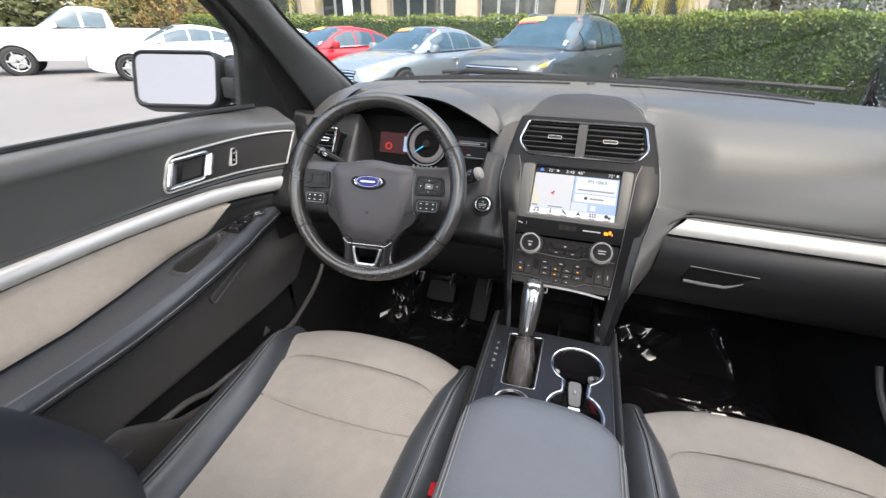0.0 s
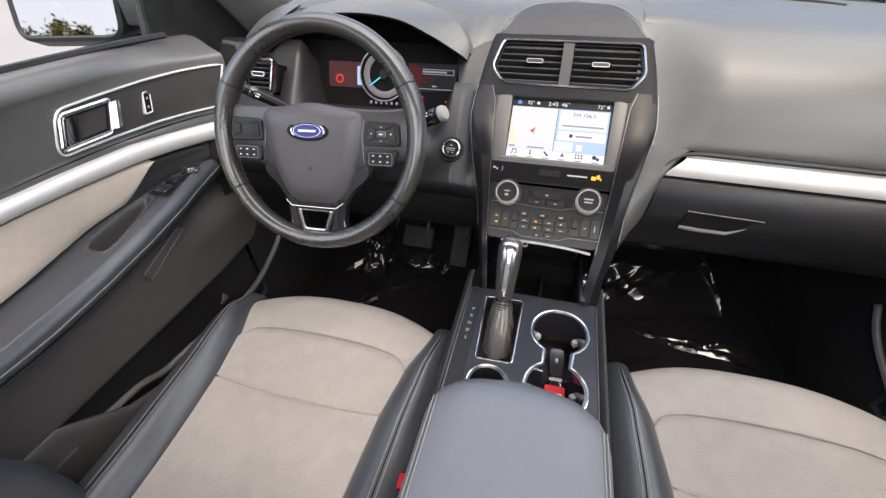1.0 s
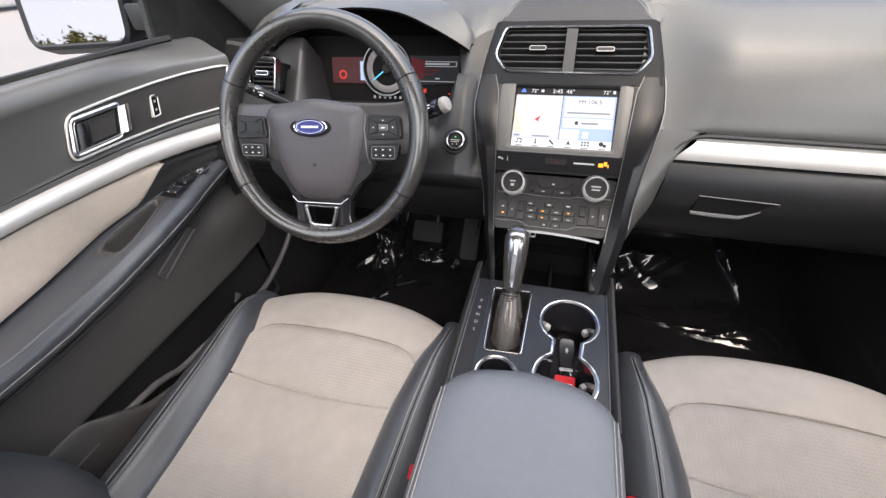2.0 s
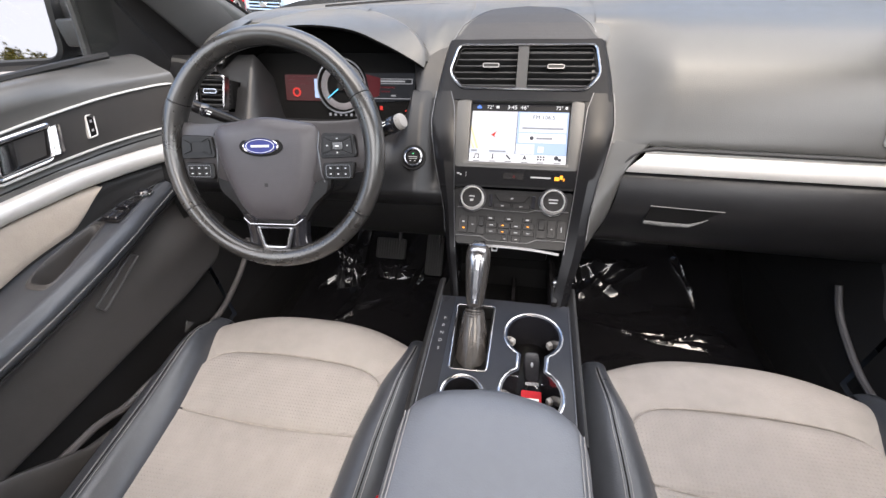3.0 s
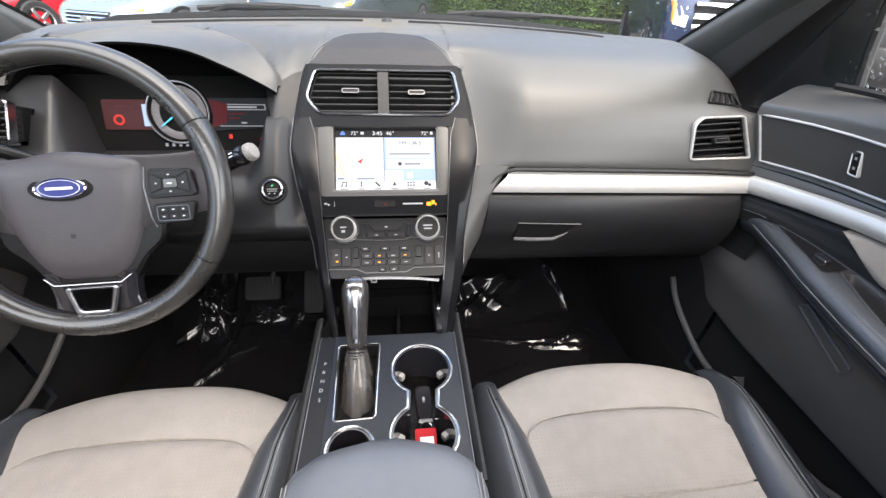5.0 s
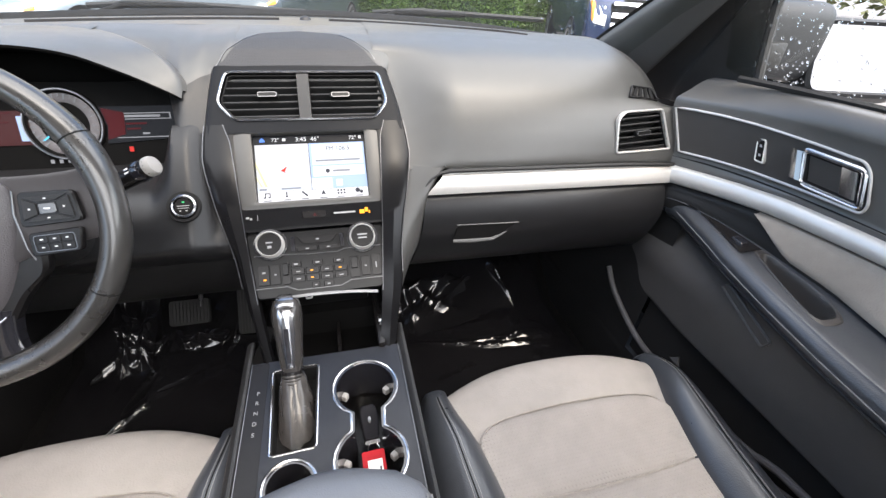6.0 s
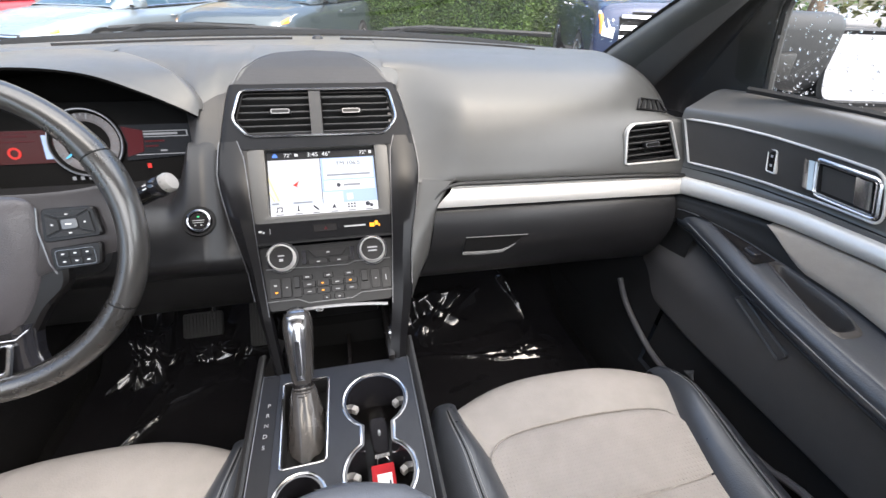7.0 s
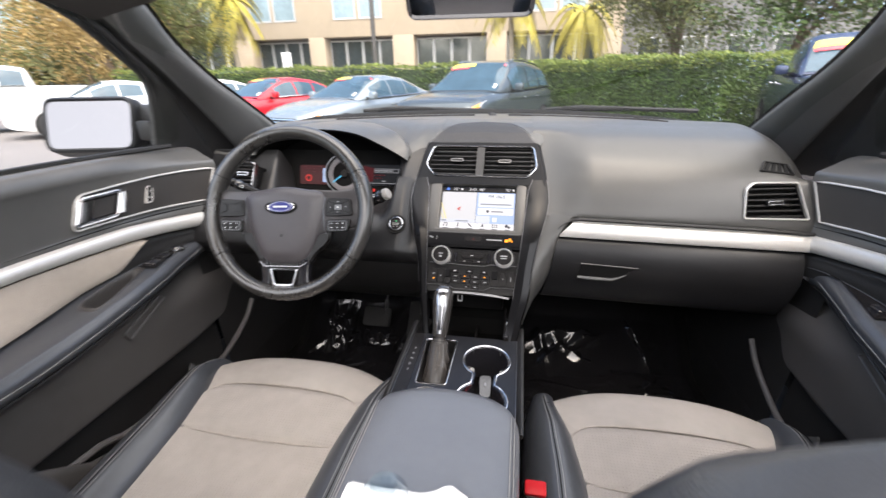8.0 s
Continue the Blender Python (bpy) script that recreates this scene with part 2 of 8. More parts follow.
def tube(pts, r, n=8, closed=False, bm=None, flat=1.0):
    pts = [Vector(p) for p in pts]
    k = len(pts)
    rows = []
    up = None
    for i, p in enumerate(pts):
        a = pts[i - 1] if (i or closed) else p
        b = pts[(i + 1) % k] if (i < k - 1 or closed) else p
        t = (b - a).normalized()
        if up is None:
            up = t.orthogonal().normalized()
        up = (up - t * up.dot(t)).normalized()
        side = t.cross(up)
        rr = r[i] if isinstance(r, (list, tuple)) else r
        rows.append([p + rr * (math.cos(2 * math.pi * j / n) * up + flat * math.sin(2 * math.pi * j / n) * side) for j in range(n)])
    if closed:
        rows.append(rows[0])
        bm2 = grid(rows, True, False, bm)
        bmesh.ops.remove_doubles(bm2, verts=bm2.verts, dist=1e-6)
        return bm2
    return grid(rows, True, True, bm)


def lathe(profile, m=I4, n=24, bm=None, cap=True):
    """profile: (radius, height) rows, turned round the third axis of m."""
    rows = [[m @ Vector((r * math.cos(2 * math.pi * j / n), r * math.sin(2 * math.pi * j / n), h)) for j in range(n)] for r, h in profile]
    return grid(rows, True, cap, bm)


def rpoly(corners, r, seg=4):
    """A polygon with rounded corners."""
    out = []
    k = len(corners)
    for i in range(k):
        a, b, c = (Vector(corners[(i + d) % k]).to_2d() for d in (-1, 0, 1))
        d1, d2 = (a - b), (c - b)
        q = min(r, d1.length * 0.48, d2.length * 0.48)
        p, s = b + d1.normalized() * q, b + d2.normalized() * q
        for j in range(seg + 1):
            t = j / seg
            out.append((1 - t) ** 2 * p + 2 * t * (1 - t) * b + t * t * s)
    return out


def prism(poly, d0, d1, m, edge=0.0, bm=None):
    """A flat piece: polygon in m's plane, from depth d0 to d1 along its normal, with a chamfered front edge."""
    poly = [Vector(p).to_2d() for p in poly]
    c = sum(poly, Vector((0, 0))) / len(poly)
    rows = [[m @ Vector((*p, d0)) for p in poly]]
    if edge:
        e2 = edge if d1 > d0 else -edge
        rows.append([m @ Vector((*p, d1 - e2)) for p in poly])
        size = max((p - c).length for p in poly)
        rows.append([m @ Vector((*(p + (c - p).normalized() * min(edge, 0.3 * size)), d1)) for p in poly])
    else:
        rows.append([m @ Vector((*p, d1)) for p in poly])
    return grid(rows, True, True, bm)


def ring(outer, inner, d0, d1, m, edge=0.0, bm=None):
    """A frame between two loops of as many points."""
    o, i = [Vector(p).to_2d() for p in outer], [Vector(p).to_2d() for p in inner]
    mid = [a.lerp(b, 0.5) for a, b in zip(o, i)]
    up = lambda loop, d: [m @ Vector((*p, d)) for p in loop]
    rows = [up(o, d0), up(o, d1 - edge)]
    if edge:
        rows.append(up(mid, d1))
    rows += [up(i, d1 - edge), up(i, d0)]
    return grid(rows, True, False, bm)


def offset(poly, d):
    """The loop moved inwards by d (a loop that runs anticlockwise)."""
    poly = [Vector(p).to_2d() for p in poly]
    k = len(poly)
    out = []
    for i in range(k):
        t = (poly[(i + 1) % k] - poly[i - 1])
        t = t.normalized() if t.length > 1e-9 else Vector((1, 0))
        out.append(poly[i] + Vector((-t.y, t.x)) * d)
    return out


def cut(bm, loop, m, inset, depth=0.06):
    """Opens a surface inside the loop on m's plane."""
    inv = m.inverted()
    lp = offset(loop, inset)
    gone = []
    for f in bm.faces:
        c = inv @ f.calc_center_median()
        if abs(c.z) > depth:
            continue
        inside = False
        for i in range(len(lp)):
            a, b = lp[i], lp[(i + 1) % len(lp)]
            if (a.y > c.y) != (b.y > c.y) and c.x < (b.x - a.x) * (c.y - a.y) / (b.y - a.y) + a.x:
                inside = not inside
        if inside:
            gone.append(f)
    bmesh.ops.delete(bm, geom=gone, context="FACES")
    return bm


def rect(x0, x1, y0, y1):
    return [(x0, y0), (x1, y0), (x1, y1), (x0, y1)]


def bars(rows, m, d, bm=None):
    """Thin raised bars standing in for writing: rows of (x0, x1, y0, y1) on m's plane."""
    bm = bm or bmesh.new()
    for x0, x1, y0, y1 in rows:
        prism(rect(x0, x1, y0, y1), d, d + 0.0006, m, 0, bm)
    return bm


def words(name, text, size, m, material, parent, d=0.001):
    """Text of the built-in font, as a mesh, centred on m."""
    cu = bpy.data.curves.new(name, "FONT")
    cu.body, cu.size, cu.align_x, cu.align_y = text, size, "CENTER", "CENTER"
    cu.extrude = 0.0002
    tmp = bpy.data.objects.new("tmp", cu)
    scene.collection.objects.link(tmp)
    me = bpy.data.meshes.new_from_object(tmp.evaluated_get(bpy.context.evaluated_depsgraph_get()))
    bpy.data.objects.remove(tmp)
    me.transform(m @ Matrix.Translation((0, 0, d)))
    me.materials.clear()
    me.materials.append(material)
    ob = new(name, me)
    ob.parent = parent
    ob.matrix_parent_inverse = Matrix.Identity(4) if parent.type == "MESH" else Matrix.Translation(-parent.location)
    return ob
# ---------------- the shell of the car ----------------
def y_shield(x):
    return 1.43 - (0.175 if x > 0 else 0.15) * (x / 0.73) ** 2


def z_top(x):
    return 1.316 - 0.012 * (x / 0.72) ** 2 - 0.034 * max(0.0, (abs(x) - 0.635) / 0.065) ** 2


def z_far(x):
    """Height of the dash along the foot of the windscreen."""
    return z_top(x) - (0.020 if x > 0 else 0.006) * (x / 0.6) ** 2


structure("floor", grid([[(x, y, z) for x in (-0.72, -0.4, -0.13, 0.13, 0.4, 0.72)] for y, z in ((-1.9, 0.5), (0.9, 0.5), (1.15, 0.5), (1.3, 0.6), (1.45, 0.85), (1.46, 1.25))]),
          CARPET, "black carpeted car floor and footwell", "floor")
roof = bmesh.new()
grid([[(x, y, 1.66 - 0.07 * (x / 0.62) ** 2 - 0.10 * max(0, (y - 0.1) / 0.6) ** 2) for x in (-0.62, -0.4, -0.2, 0, 0.2, 0.4, 0.62)] for y in (-1.9, -1.65, -1.2, -0.6, 0.20, 0.32, 0.42, 0.6)], bm=roof)
bmesh.ops.solidify(roof, geom=roof.faces[:], thickness=-0.035)
# opening over the seats, added to brighten the cabin from above
gone = [f for f in roof.faces if abs(f.calc_center_median().x) < 0.39 and -1.6 < f.calc_center_median().y < 0.05]
bmesh.ops.delete(roof, geom=gone, context="FACES")
structure("ceiling", roof, HEADLINER, "dark grey cloth headliner", "ceiling")
# body sides behind the front doors and the tail
for s, nm in ((-1, "wall_left"), (1, "wall_right")):
    b = bmesh.new()
    rbox(s * 0.80, s * 0.74, -1.9, -0.42, 0.45, 1.22, 0.02, bm=b)
    rbox(s * 0.78, s * 0.66, -0.62, -0.44, 1.15, 1.62, 0.03, bm=b)
    rbox(s * 0.78, s * 0.66, -1.9, -1.6, 1.15, 1.62, 0.03, bm=b)
    structure(nm, b, PILLAR, "grey trimmed rear side of the cabin", "wall")
structure("wall_rear", rbox(-0.74, 0.74, -1.98, -1.88, 0.45, 1.15, 0.02), PILLAR, "grey trimmed tailgate", "wall")

# pillars beside the windscreen, from the dash corner up to the roof, and the black sails between them and the side windows
PILLAR_IN = [(0.722, 1.275, 1.240), (0.716, 1.235, 1.272), (0.692, 1.052, 1.358), (0.672, 0.910, 1.422), (0.652, 0.790, 1.492), (0.629, 0.700, 1.560), (0.605, 0.560, 1.625)]
PILLAR_OUT = [(0.792, 1.170, 1.175), (0.778, 1.130, 1.212), (0.742, 0.965, 1.342), (0.712, 0.830, 1.442), (0.694, 0.735, 1.502), (0.672, 0.640, 1.560), (0.640, 0.500, 1.620)]
SAIL_OUT = [(0.800, 0.835, 1.215), (0.792, 0.836, 1.280), (0.788, 0.852, 1.360), (0.782, 0.850, 1.425), (0.762, 0.765, 1.488), (0.735, 0.660, 1.545), (0.690, 0.480, 1.605)]
for s, nm in ((-1, "pillar_left"), (1, "pillar_right")):
    P_in, P_out, P_sail = ([Vector((s * x, y, z)) for x, y, z in spline(pts, 22)] for pts in (PILLAR_IN, PILLAR_OUT, SAIL_OUT))
    rows = []
    for a, b in zip(P_in, P_out):
        bulge = Vector((-s * 0.010, -0.014, 0.0))
        far = Vector((s * 0.03, 0.05, 0.02))
        rows.append(spline([a + far * 0.8, a + Vector((s * 0.004, 0.018, 0.004)), a, a.lerp(b, 0.22) + bulge * 0.8, a.lerp(b, 0.55) + bulge, a.lerp(b, 0.85) + bulge * 0.5, b, b + Vector((s * 0.012, 0.012, 0)), b + far], 20))
    structure(nm, grid(rows, False, False), PILLAR, "grey textured windscreen pillar trim", "pillar")
    rows = []
    for a, b in zip(P_out, P_sail):
        rows.append(spline([a + Vector((s * 0.006, 0.014, 0)), a.lerp(b, 0.18) + Vector((s * 0.012, 0.016, 0)), a.lerp(b, 0.40) + Vector((s * 0.012, 0.010, 0)), a.lerp(b, 0.48) + Vector((s * 0.002, 0.0, 0)), a.lerp(b, 0.80), b, b + Vector((s * 0.02, 0.01, 0))], 20))
    structure("trim_left" if s < 0 else "trim_right", grid(rows), VINYL_LOW, "black plastic corner trim behind the door mirror", "trim")
    # unseen black backing added behind the trims to keep daylight out
    structure("backing_left" if s < 0 else "backing_right", grid([[a + Vector((s * 0.02, 0.045, 0.02)), c + Vector((s * 0.035, 0.04, 0.02)), c + Vector((s * 0.022, 0.010, 0.0))] for a, c in zip(P_in, P_sail)]), BLACK, "unseen black backing that blocks light behind the pillar trim", "frame")
    # seal along the front edge of the side window
    structure("seal_left" if s < 0 else "seal_right", tube(spline([(s * 0.792, 0.826, 1.270), (s * 0.788, 0.842, 1.360), (s * 0.782, 0.838, 1.428), (s * 0.758, 0.745, 1.494), (s * 0.725, 0.62, 1.555), (s * 0.690, 0.40, 1.600), (s * 0.67, 0.0, 1.61)], 30), 0.008, 8),
              RUBBER, "black rubber window seal", "seal")

# glass over the roof opening, out of view, added so skylight reaches the seats
sr = structure("added_roof_window", grid([[(x, y, 1.665) for x in (-0.42, 0, 0.42)] for y in (-1.67, -0.8, 0.22)]), PANE, "unseen clear glass roof panel added to light the cabin", "roof window")
sr.visible_shadow = False
for s in (-1, 1):
    structure("rocker_left" if s < 0 else "rocker_right", rbox(s * 0.705, s * 0.84, -1.9, 1.45, 0.38, 0.645, 0.012), VINYL_LOW, "black sill panel below the door", "sill")


# windscreen
def shield_pt(a, t):
    x0 = 0.74 * a
    return Vector((x0 * (1 - 0.16 * t), y_shield(x0) - 0.02 + (-0.86 + 0.08 * a * a) * t, min(z_far(x0), 1.302) - 0.015 + (0.025 * a ** 8 if abs(a) > 0.7 else 0.0) + 0.40 * t - 0.08 * t * t + 0.20 * a * a * t * (1 - t)))


pane = structure("window_1", grid([[shield_pt(a, t) for a in np.linspace(-1, 1, 17)] for t in np.linspace(0, 1, 7)]), PANE, "clear windscreen with dried rain spots", "windscreen")
pane.visible_shadow = False
# rain drops on the windscreen, thickest towards the passenger's pillar
drops = bmesh.new()
random.seed(11)
for _ in range(420):
    a, t = random.triangular(0.60, 0.97, 0.90), 0.02 + 0.75 * random.random() ** 1.3
    r = 0.0009 + 0.0022 * random.random() ** 4
    dm = basis(shield_pt(a, t) + Vector((0, 0.001, 0.001)), (1, 0, 0), (0, 0.4, 0.92)) @ Matrix.Diagonal((1, 1.2, 0.5, 1))
    lathe([(r, 0.0), (r * 0.85, r * 0.5), (r * 0.5, r * 0.85), (r * 0.02, r)], dm, 8, drops)
wet = tagged(part("rain_drops", drops, DROPLET, pane), "rain drops on the windscreen glass", kind="stuff")
wet.visible_shadow = False
structure("trim_windscreen", tube([(x, y_shield(x) + 0.004, z_far(x) - 0.004) for x in np.linspace(-0.73, 0.73, 25)], 0.012, 8, flat=1.5), BLACK, "black band along the foot of the windscreen", "trim")

# bonnet, cowl and wipers outside
hood = bmesh.new()
grid([[(x, y, z - 0.05 * (x / 0.8) ** 2) for x in np.linspace(-0.85, 0.85, 13)] for y, z in ((1.50, 1.225), (1.8, 1.215), (2.2, 1.17), (2.5, 1.09), (2.62, 0.98), (2.66, 0.7))], bm=hood)
BONNET = mat("dark_blue_paint", (0.018, 0.026, 0.035), 0.16, 0.3, coat=0.8, vary=(40, 0.1))
structure("bonnet", hood, BONNET, "dark blue bonnet seen past the windscreen", "bonnet")
structure("cowl", rbox(-0.78, 0.78, 1.40, 1.56, 1.17, 1.225, 0.01), VINYL_LOW, "black plastic cowl below the windscreen", "cowl")


def wiper(x0, y0, x1, y1):
    w = thing("wiper", (x0, y0, 1.26), "black windscreen wiper at rest", "wiper", "wipers")
    part("arm", tube([(x0, y0, 1.245), ((x0 + x1) / 2, (y0 + y1) / 2 + 0.01, 1.32), (x1, y1, 1.322)], [0.010, 0.008, 0.006], 8), BLACK, w)
    part("blade", tube([(x0 + 0.12, y0 + 0.02, 1.315), ((x0 + x1) / 2 + 0.06, (y0 + y1) / 2 + 0.02, 1.326), (x1 + 0.22, y1 - 0.03, 1.318)], 0.007, 6), RUBBER, w)


wiper(0.06, 1.53, 0.42, 1.44)
wiper(-0.62, 1.49, -0.22, 1.49)
# ---------------- dashboard ----------------
dash = thing("dashboard", (0, 1.1, 0.9), "charcoal soft-touch dashboard with satin silver strip", "dashboard")


def stack_y(z):
    """The plane of the centre stack."""
    return 0.735 + 0.858 * (z - 0.965)


def pad_section(x):
    zt = z_top(x)
    dz = -0.010 * max(0, x - 0.222) / 0.49
    sec = [(y_shield(x) - 0.004, z_far(x) - 0.012), (y_shield(x) - 0.05, (zt + z_far(x)) / 2 - 0.002), (1.16, zt), (1.08, zt - 0.006), (1.02, zt - 0.016), (0.975, zt - 0.033), (0.935, zt - 0.064),
           (0.91, 1.215), (0.892, 1.18), (0.880, 1.15), (0.872, 1.130 + dz), (0.876, 1.121 + dz), (0.90, 1.117 + dz)]
    f = min(1, max(0, (x - 0.135) / 0.13))
    f = f * f * (3 - 2 * f)
    if x < 0:
        f = 1
    out = []
    for i, (y, z) in enumerate(sec):
        ys = stack_y(z) + 0.010
        out.append((y + (max(y, ys) - y) * (1 - f), z) if i > 3 else (y, z))
    return out, max(0.0, (abs(x) - 0.60) / 0.12)


def pad(x0, x1, n):
    rows = []
    for x in np.linspace(x0, x1, n):
        sec, end = pad_section(x)
        rows.append(spline([(x, y, z - 0.004 * end) for y, z in sec], 90))
    return grid(rows)


RV = basis((0.634, 0.886, 1.168), (1, 0.05, 0.05), (0.02, -1, 0.30))
RV_LOOP = rpoly([(-0.062, -0.034), (0.068, -0.039), (0.043, 0.043), (-0.044, 0.045), (-0.059, 0.032)], 0.008)
LV = basis((-0.575, 0.872, 1.205), (1, -0.05, 0), (0, -1, 0.45))
LV_LOOP = rpoly([(-0.058, -0.034), (0.006, -0.034), (0.010, 0.030), (-0.058, 0.034)], 0.006)
part("upper_pad", cut(pad(0.125, 0.735, 110), RV_LOOP, RV, 0.003), VINYL, dash)
edge = lambda x: [(1.08, -0.009), (1.03, -0.028), (0.998, -0.055), (0.985, -0.09), (0.984, -0.095)] if x < -0.60 else [(1.08, -0.0062), (1.05, -0.0125), (1.02, -0.025), (0.997, -0.0445), (0.986, -0.09)] if x > -0.175 else [(1.08, -0.006), (1.073, -0.012), (1.071, -0.030), (1.07, -0.055), (1.069, -0.07)]
top = bmesh.new()
for xs in (np.linspace(-0.735, -0.34, 30), np.linspace(-0.125, 0.125, 24)):
    grid([[(x, y, z) for y, z in [(1.16, z_top(x))] + [(a, z_top(x) + b) for a, b in edge(x)]] for x in xs], bm=top)
grid([[(x, y, z) for y, z in [(y_shield(x) - 0.004, z_far(x) - 0.012), (y_shield(x) - 0.05, (z_top(x) + z_far(x)) / 2 - 0.002), (1.16, z_top(x))]] for x in np.linspace(-0.735, 0.125, 60)], bm=top)
part("top_pad", top, VINYL, dash)
left = bmesh.new()
grid([spline([(x, y, z) for y, z in pad_section(x)[0][3:7] + [(0.955, 1.245), (0.97, 1.23)]], 20) for x in np.linspace(-0.735, -0.60, 7)], bm=left)
part("end_pad", left, VINYL, dash)

# hood over the instruments
lip = spline([(-0.625, 0.935, 1.13), (-0.622, 0.94, 1.20), (-0.585, 0.945, 1.262), (-0.50, 0.945, 1.298), (-0.41, 0.945, 1.308), (-0.32, 0.945, 1.299), (-0.258, 0.947, 1.274), (-0.217, 0.950, 1.252), (-0.195, 0.953, 1.238), (-0.186, 0.957, 1.230)], 44)
ridge = spline([(-0.640, 1.02, 1.20), (-0.632, 1.08, 1.265), (-0.595, 1.13, 1.298), (-0.50, 1.17, 1.3065), (-0.41, 1.17, 1.3085), (-0.335, 1.115, 1.3085), (-0.268, 1.050, 1.302), (-0.218, 1.000, 1.288), (-0.192, 0.976, 1.264), (-0.184, 0.966, 1.240)], 44)
rows, falls = [], []
for i, (p, back) in enumerate(zip(lip, ridge)):
    f = i / 43
    q = min(1.0, (back - p).length / 0.14)
    mid = (p + back) / 2 + Vector((0, 0, 0.007 * q))
    inn = Vector((-0.40 + (p.x + 0.40) * 0.97, p.y + 0.010, 1.13 + (p.z - 1.13) * 0.955))
    deep = Vector((-0.40 + (p.x + 0.40) * 0.90, 1.04, 1.13 + (p.z - 1.13) * 0.86))
    rows.append(spline([back, mid, p.lerp(back, 0.12) + Vector((0, 0, 0.003 * q)), p], 9)[:-1] + [p, p.lerp(inn, 0.45) + Vector((0, -0.004, 0)), inn, deep, Vector((-0.40 + (p.x + 0.40) * 0.88, 1.065, 1.10 + (p.z - 1.13) * 0.3))])
    g = max(0.0, (f - 0.5) / 0.5)
    falls.append(spline([back, back + Vector((0.006 * g, 0.008, -0.005 * g)), back + Vector((0.012 * g, 0.014, -0.018 * g)), back + Vector((0.014 * g, 0.020, -0.040 * g))], 7))
hood_bm = grid([r[:9] for r in rows])
grid(falls, bm=hood_bm)
bmesh.ops.remove_doubles(hood_bm, verts=hood_bm.verts, dist=1e-5)
part("instrument_hood", hood_bm, VINYL, dash)
part("hood_lining", grid([r[8:] for r in rows]), mat("lining_black", (0.004, 0.004, 0.004), 0.95, spec=0.03, bump=(("noise", 500, 0.0003),)), dash, "matt black lining under the hood")

# driver's fascia below and beside the instruments
rows = []
for x in np.linspace(-0.735, -0.095, 126):
    w = min(1, max(0, (x + 0.235) / 0.03))
    w = max(w, min(1, max(0, (-0.512 - x) / 0.03)))
    cave = [(1.03, 1.125), (0.96, 1.122), (0.90, 1.118), (0.862, 1.112), (0.83, 1.09), (0.803, 1.055), (0.80, 1.035), (0.83, 1.00), (0.90, 0.955), (1.0, 0.93)]
    face = [(0.965, 1.252), (0.945, 1.232), (0.905, 1.183), (0.862, 1.133), (0.83, 1.094), (0.803, 1.058), (0.80, 1.035), (0.83, 1.00), (0.90, 0.955), (1.0, 0.93)]
    if x > -0.3:
        face[:3] = [(0.930, 1.196), (0.918, 1.190), (0.898, 1.174)]
    g = min(1, max(0, (x + 0.180) / 0.03))
    rows.append(spline([(x, a[0] + (b[0] - a[0]) * w + g * max(0, stack_y(b[1]) + 0.018 - b[0]), a[1] + (b[1] - a[1]) * w) for a, b in zip(cave, face)], 60))
# soft pad that dips between the instrument hood and the centre stack, rolling down beside the stack
VALLEY = [(-0.36, [(1.16, 1.3145), (1.13, 1.310), (1.11, 1.305), (1.095, 1.300), (1.08, 1.294), (1.07, 1.289), (1.06, 1.284), (1.05, 1.278)]),
          (-0.255, [(1.16, 1.3146), (1.13, 1.310), (1.11, 1.305), (1.09, 1.299), (1.075, 1.292), (1.06, 1.283), (1.05, 1.275), (1.045, 1.268)]),
          (-0.220, [(1.16, 1.3147), (1.12, 1.309), (1.09, 1.302), (1.065, 1.292), (1.045, 1.281), (1.03, 1.268), (1.02, 1.257), (1.01, 1.246)]),
          (-0.189, [(1.16, 1.3148), (1.10, 1.3075), (1.055, 1.294), (1.02, 1.276), (0.992, 1.257), (0.968, 1.235), (0.943, 1.209), (0.908, 1.181)]),
          (-0.155, [(1.16, 1.3155), (1.10, 1.3105), (1.06, 1.3025), (1.031, 1.2900), (1.008, 1.2715), (0.988, 1.248), (0.964, 1.219), (0.930, 1.184)]),
          (-0.115, [(1.16, 1.3165), (1.09, 1.3125), (1.05, 1.3045), (1.02, 1.2915), (1.004, 1.277), (1.008, 1.265), (1.012, 1.250), (1.014, 1.235)]),
          (-0.085, [(1.16, 1.308), (1.09, 1.304), (1.05, 1.296), (1.03, 1.287), (1.02, 1.276), (1.02, 1.262), (1.02, 1.250), (1.02, 1.235)])]
valley = []
for x in list(np.linspace(-0.36, -0.26, 6)) + list(np.linspace(-0.25, -0.085, 42)):
    k = max(i for i in range(6) if VALLEY[i][0] <= x + 1e-9)
    f = (x - VALLEY[k][0]) / (VALLEY[k + 1][0] - VALLEY[k][0])
    f = 0.5 * f + 0.5 * f * f * (3 - 2 * f)
    valley.append(spline([(x, a[0] + (b[0] - a[0]) * f, a[1] + (b[1] - a[1]) * f) for a, b in zip(VALLEY[k][1], VALLEY[k + 1][1])], 52))
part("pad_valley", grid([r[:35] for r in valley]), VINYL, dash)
# steep lower face is coloured darker in place of the pad's shade
part("valley_shade_face", grid([r[34:] for r in valley]), FASCIA, dash)
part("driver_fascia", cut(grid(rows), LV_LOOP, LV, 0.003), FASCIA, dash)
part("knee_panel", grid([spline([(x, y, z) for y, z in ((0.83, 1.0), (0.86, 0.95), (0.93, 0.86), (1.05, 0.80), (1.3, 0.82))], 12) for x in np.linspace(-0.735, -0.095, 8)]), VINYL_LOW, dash)

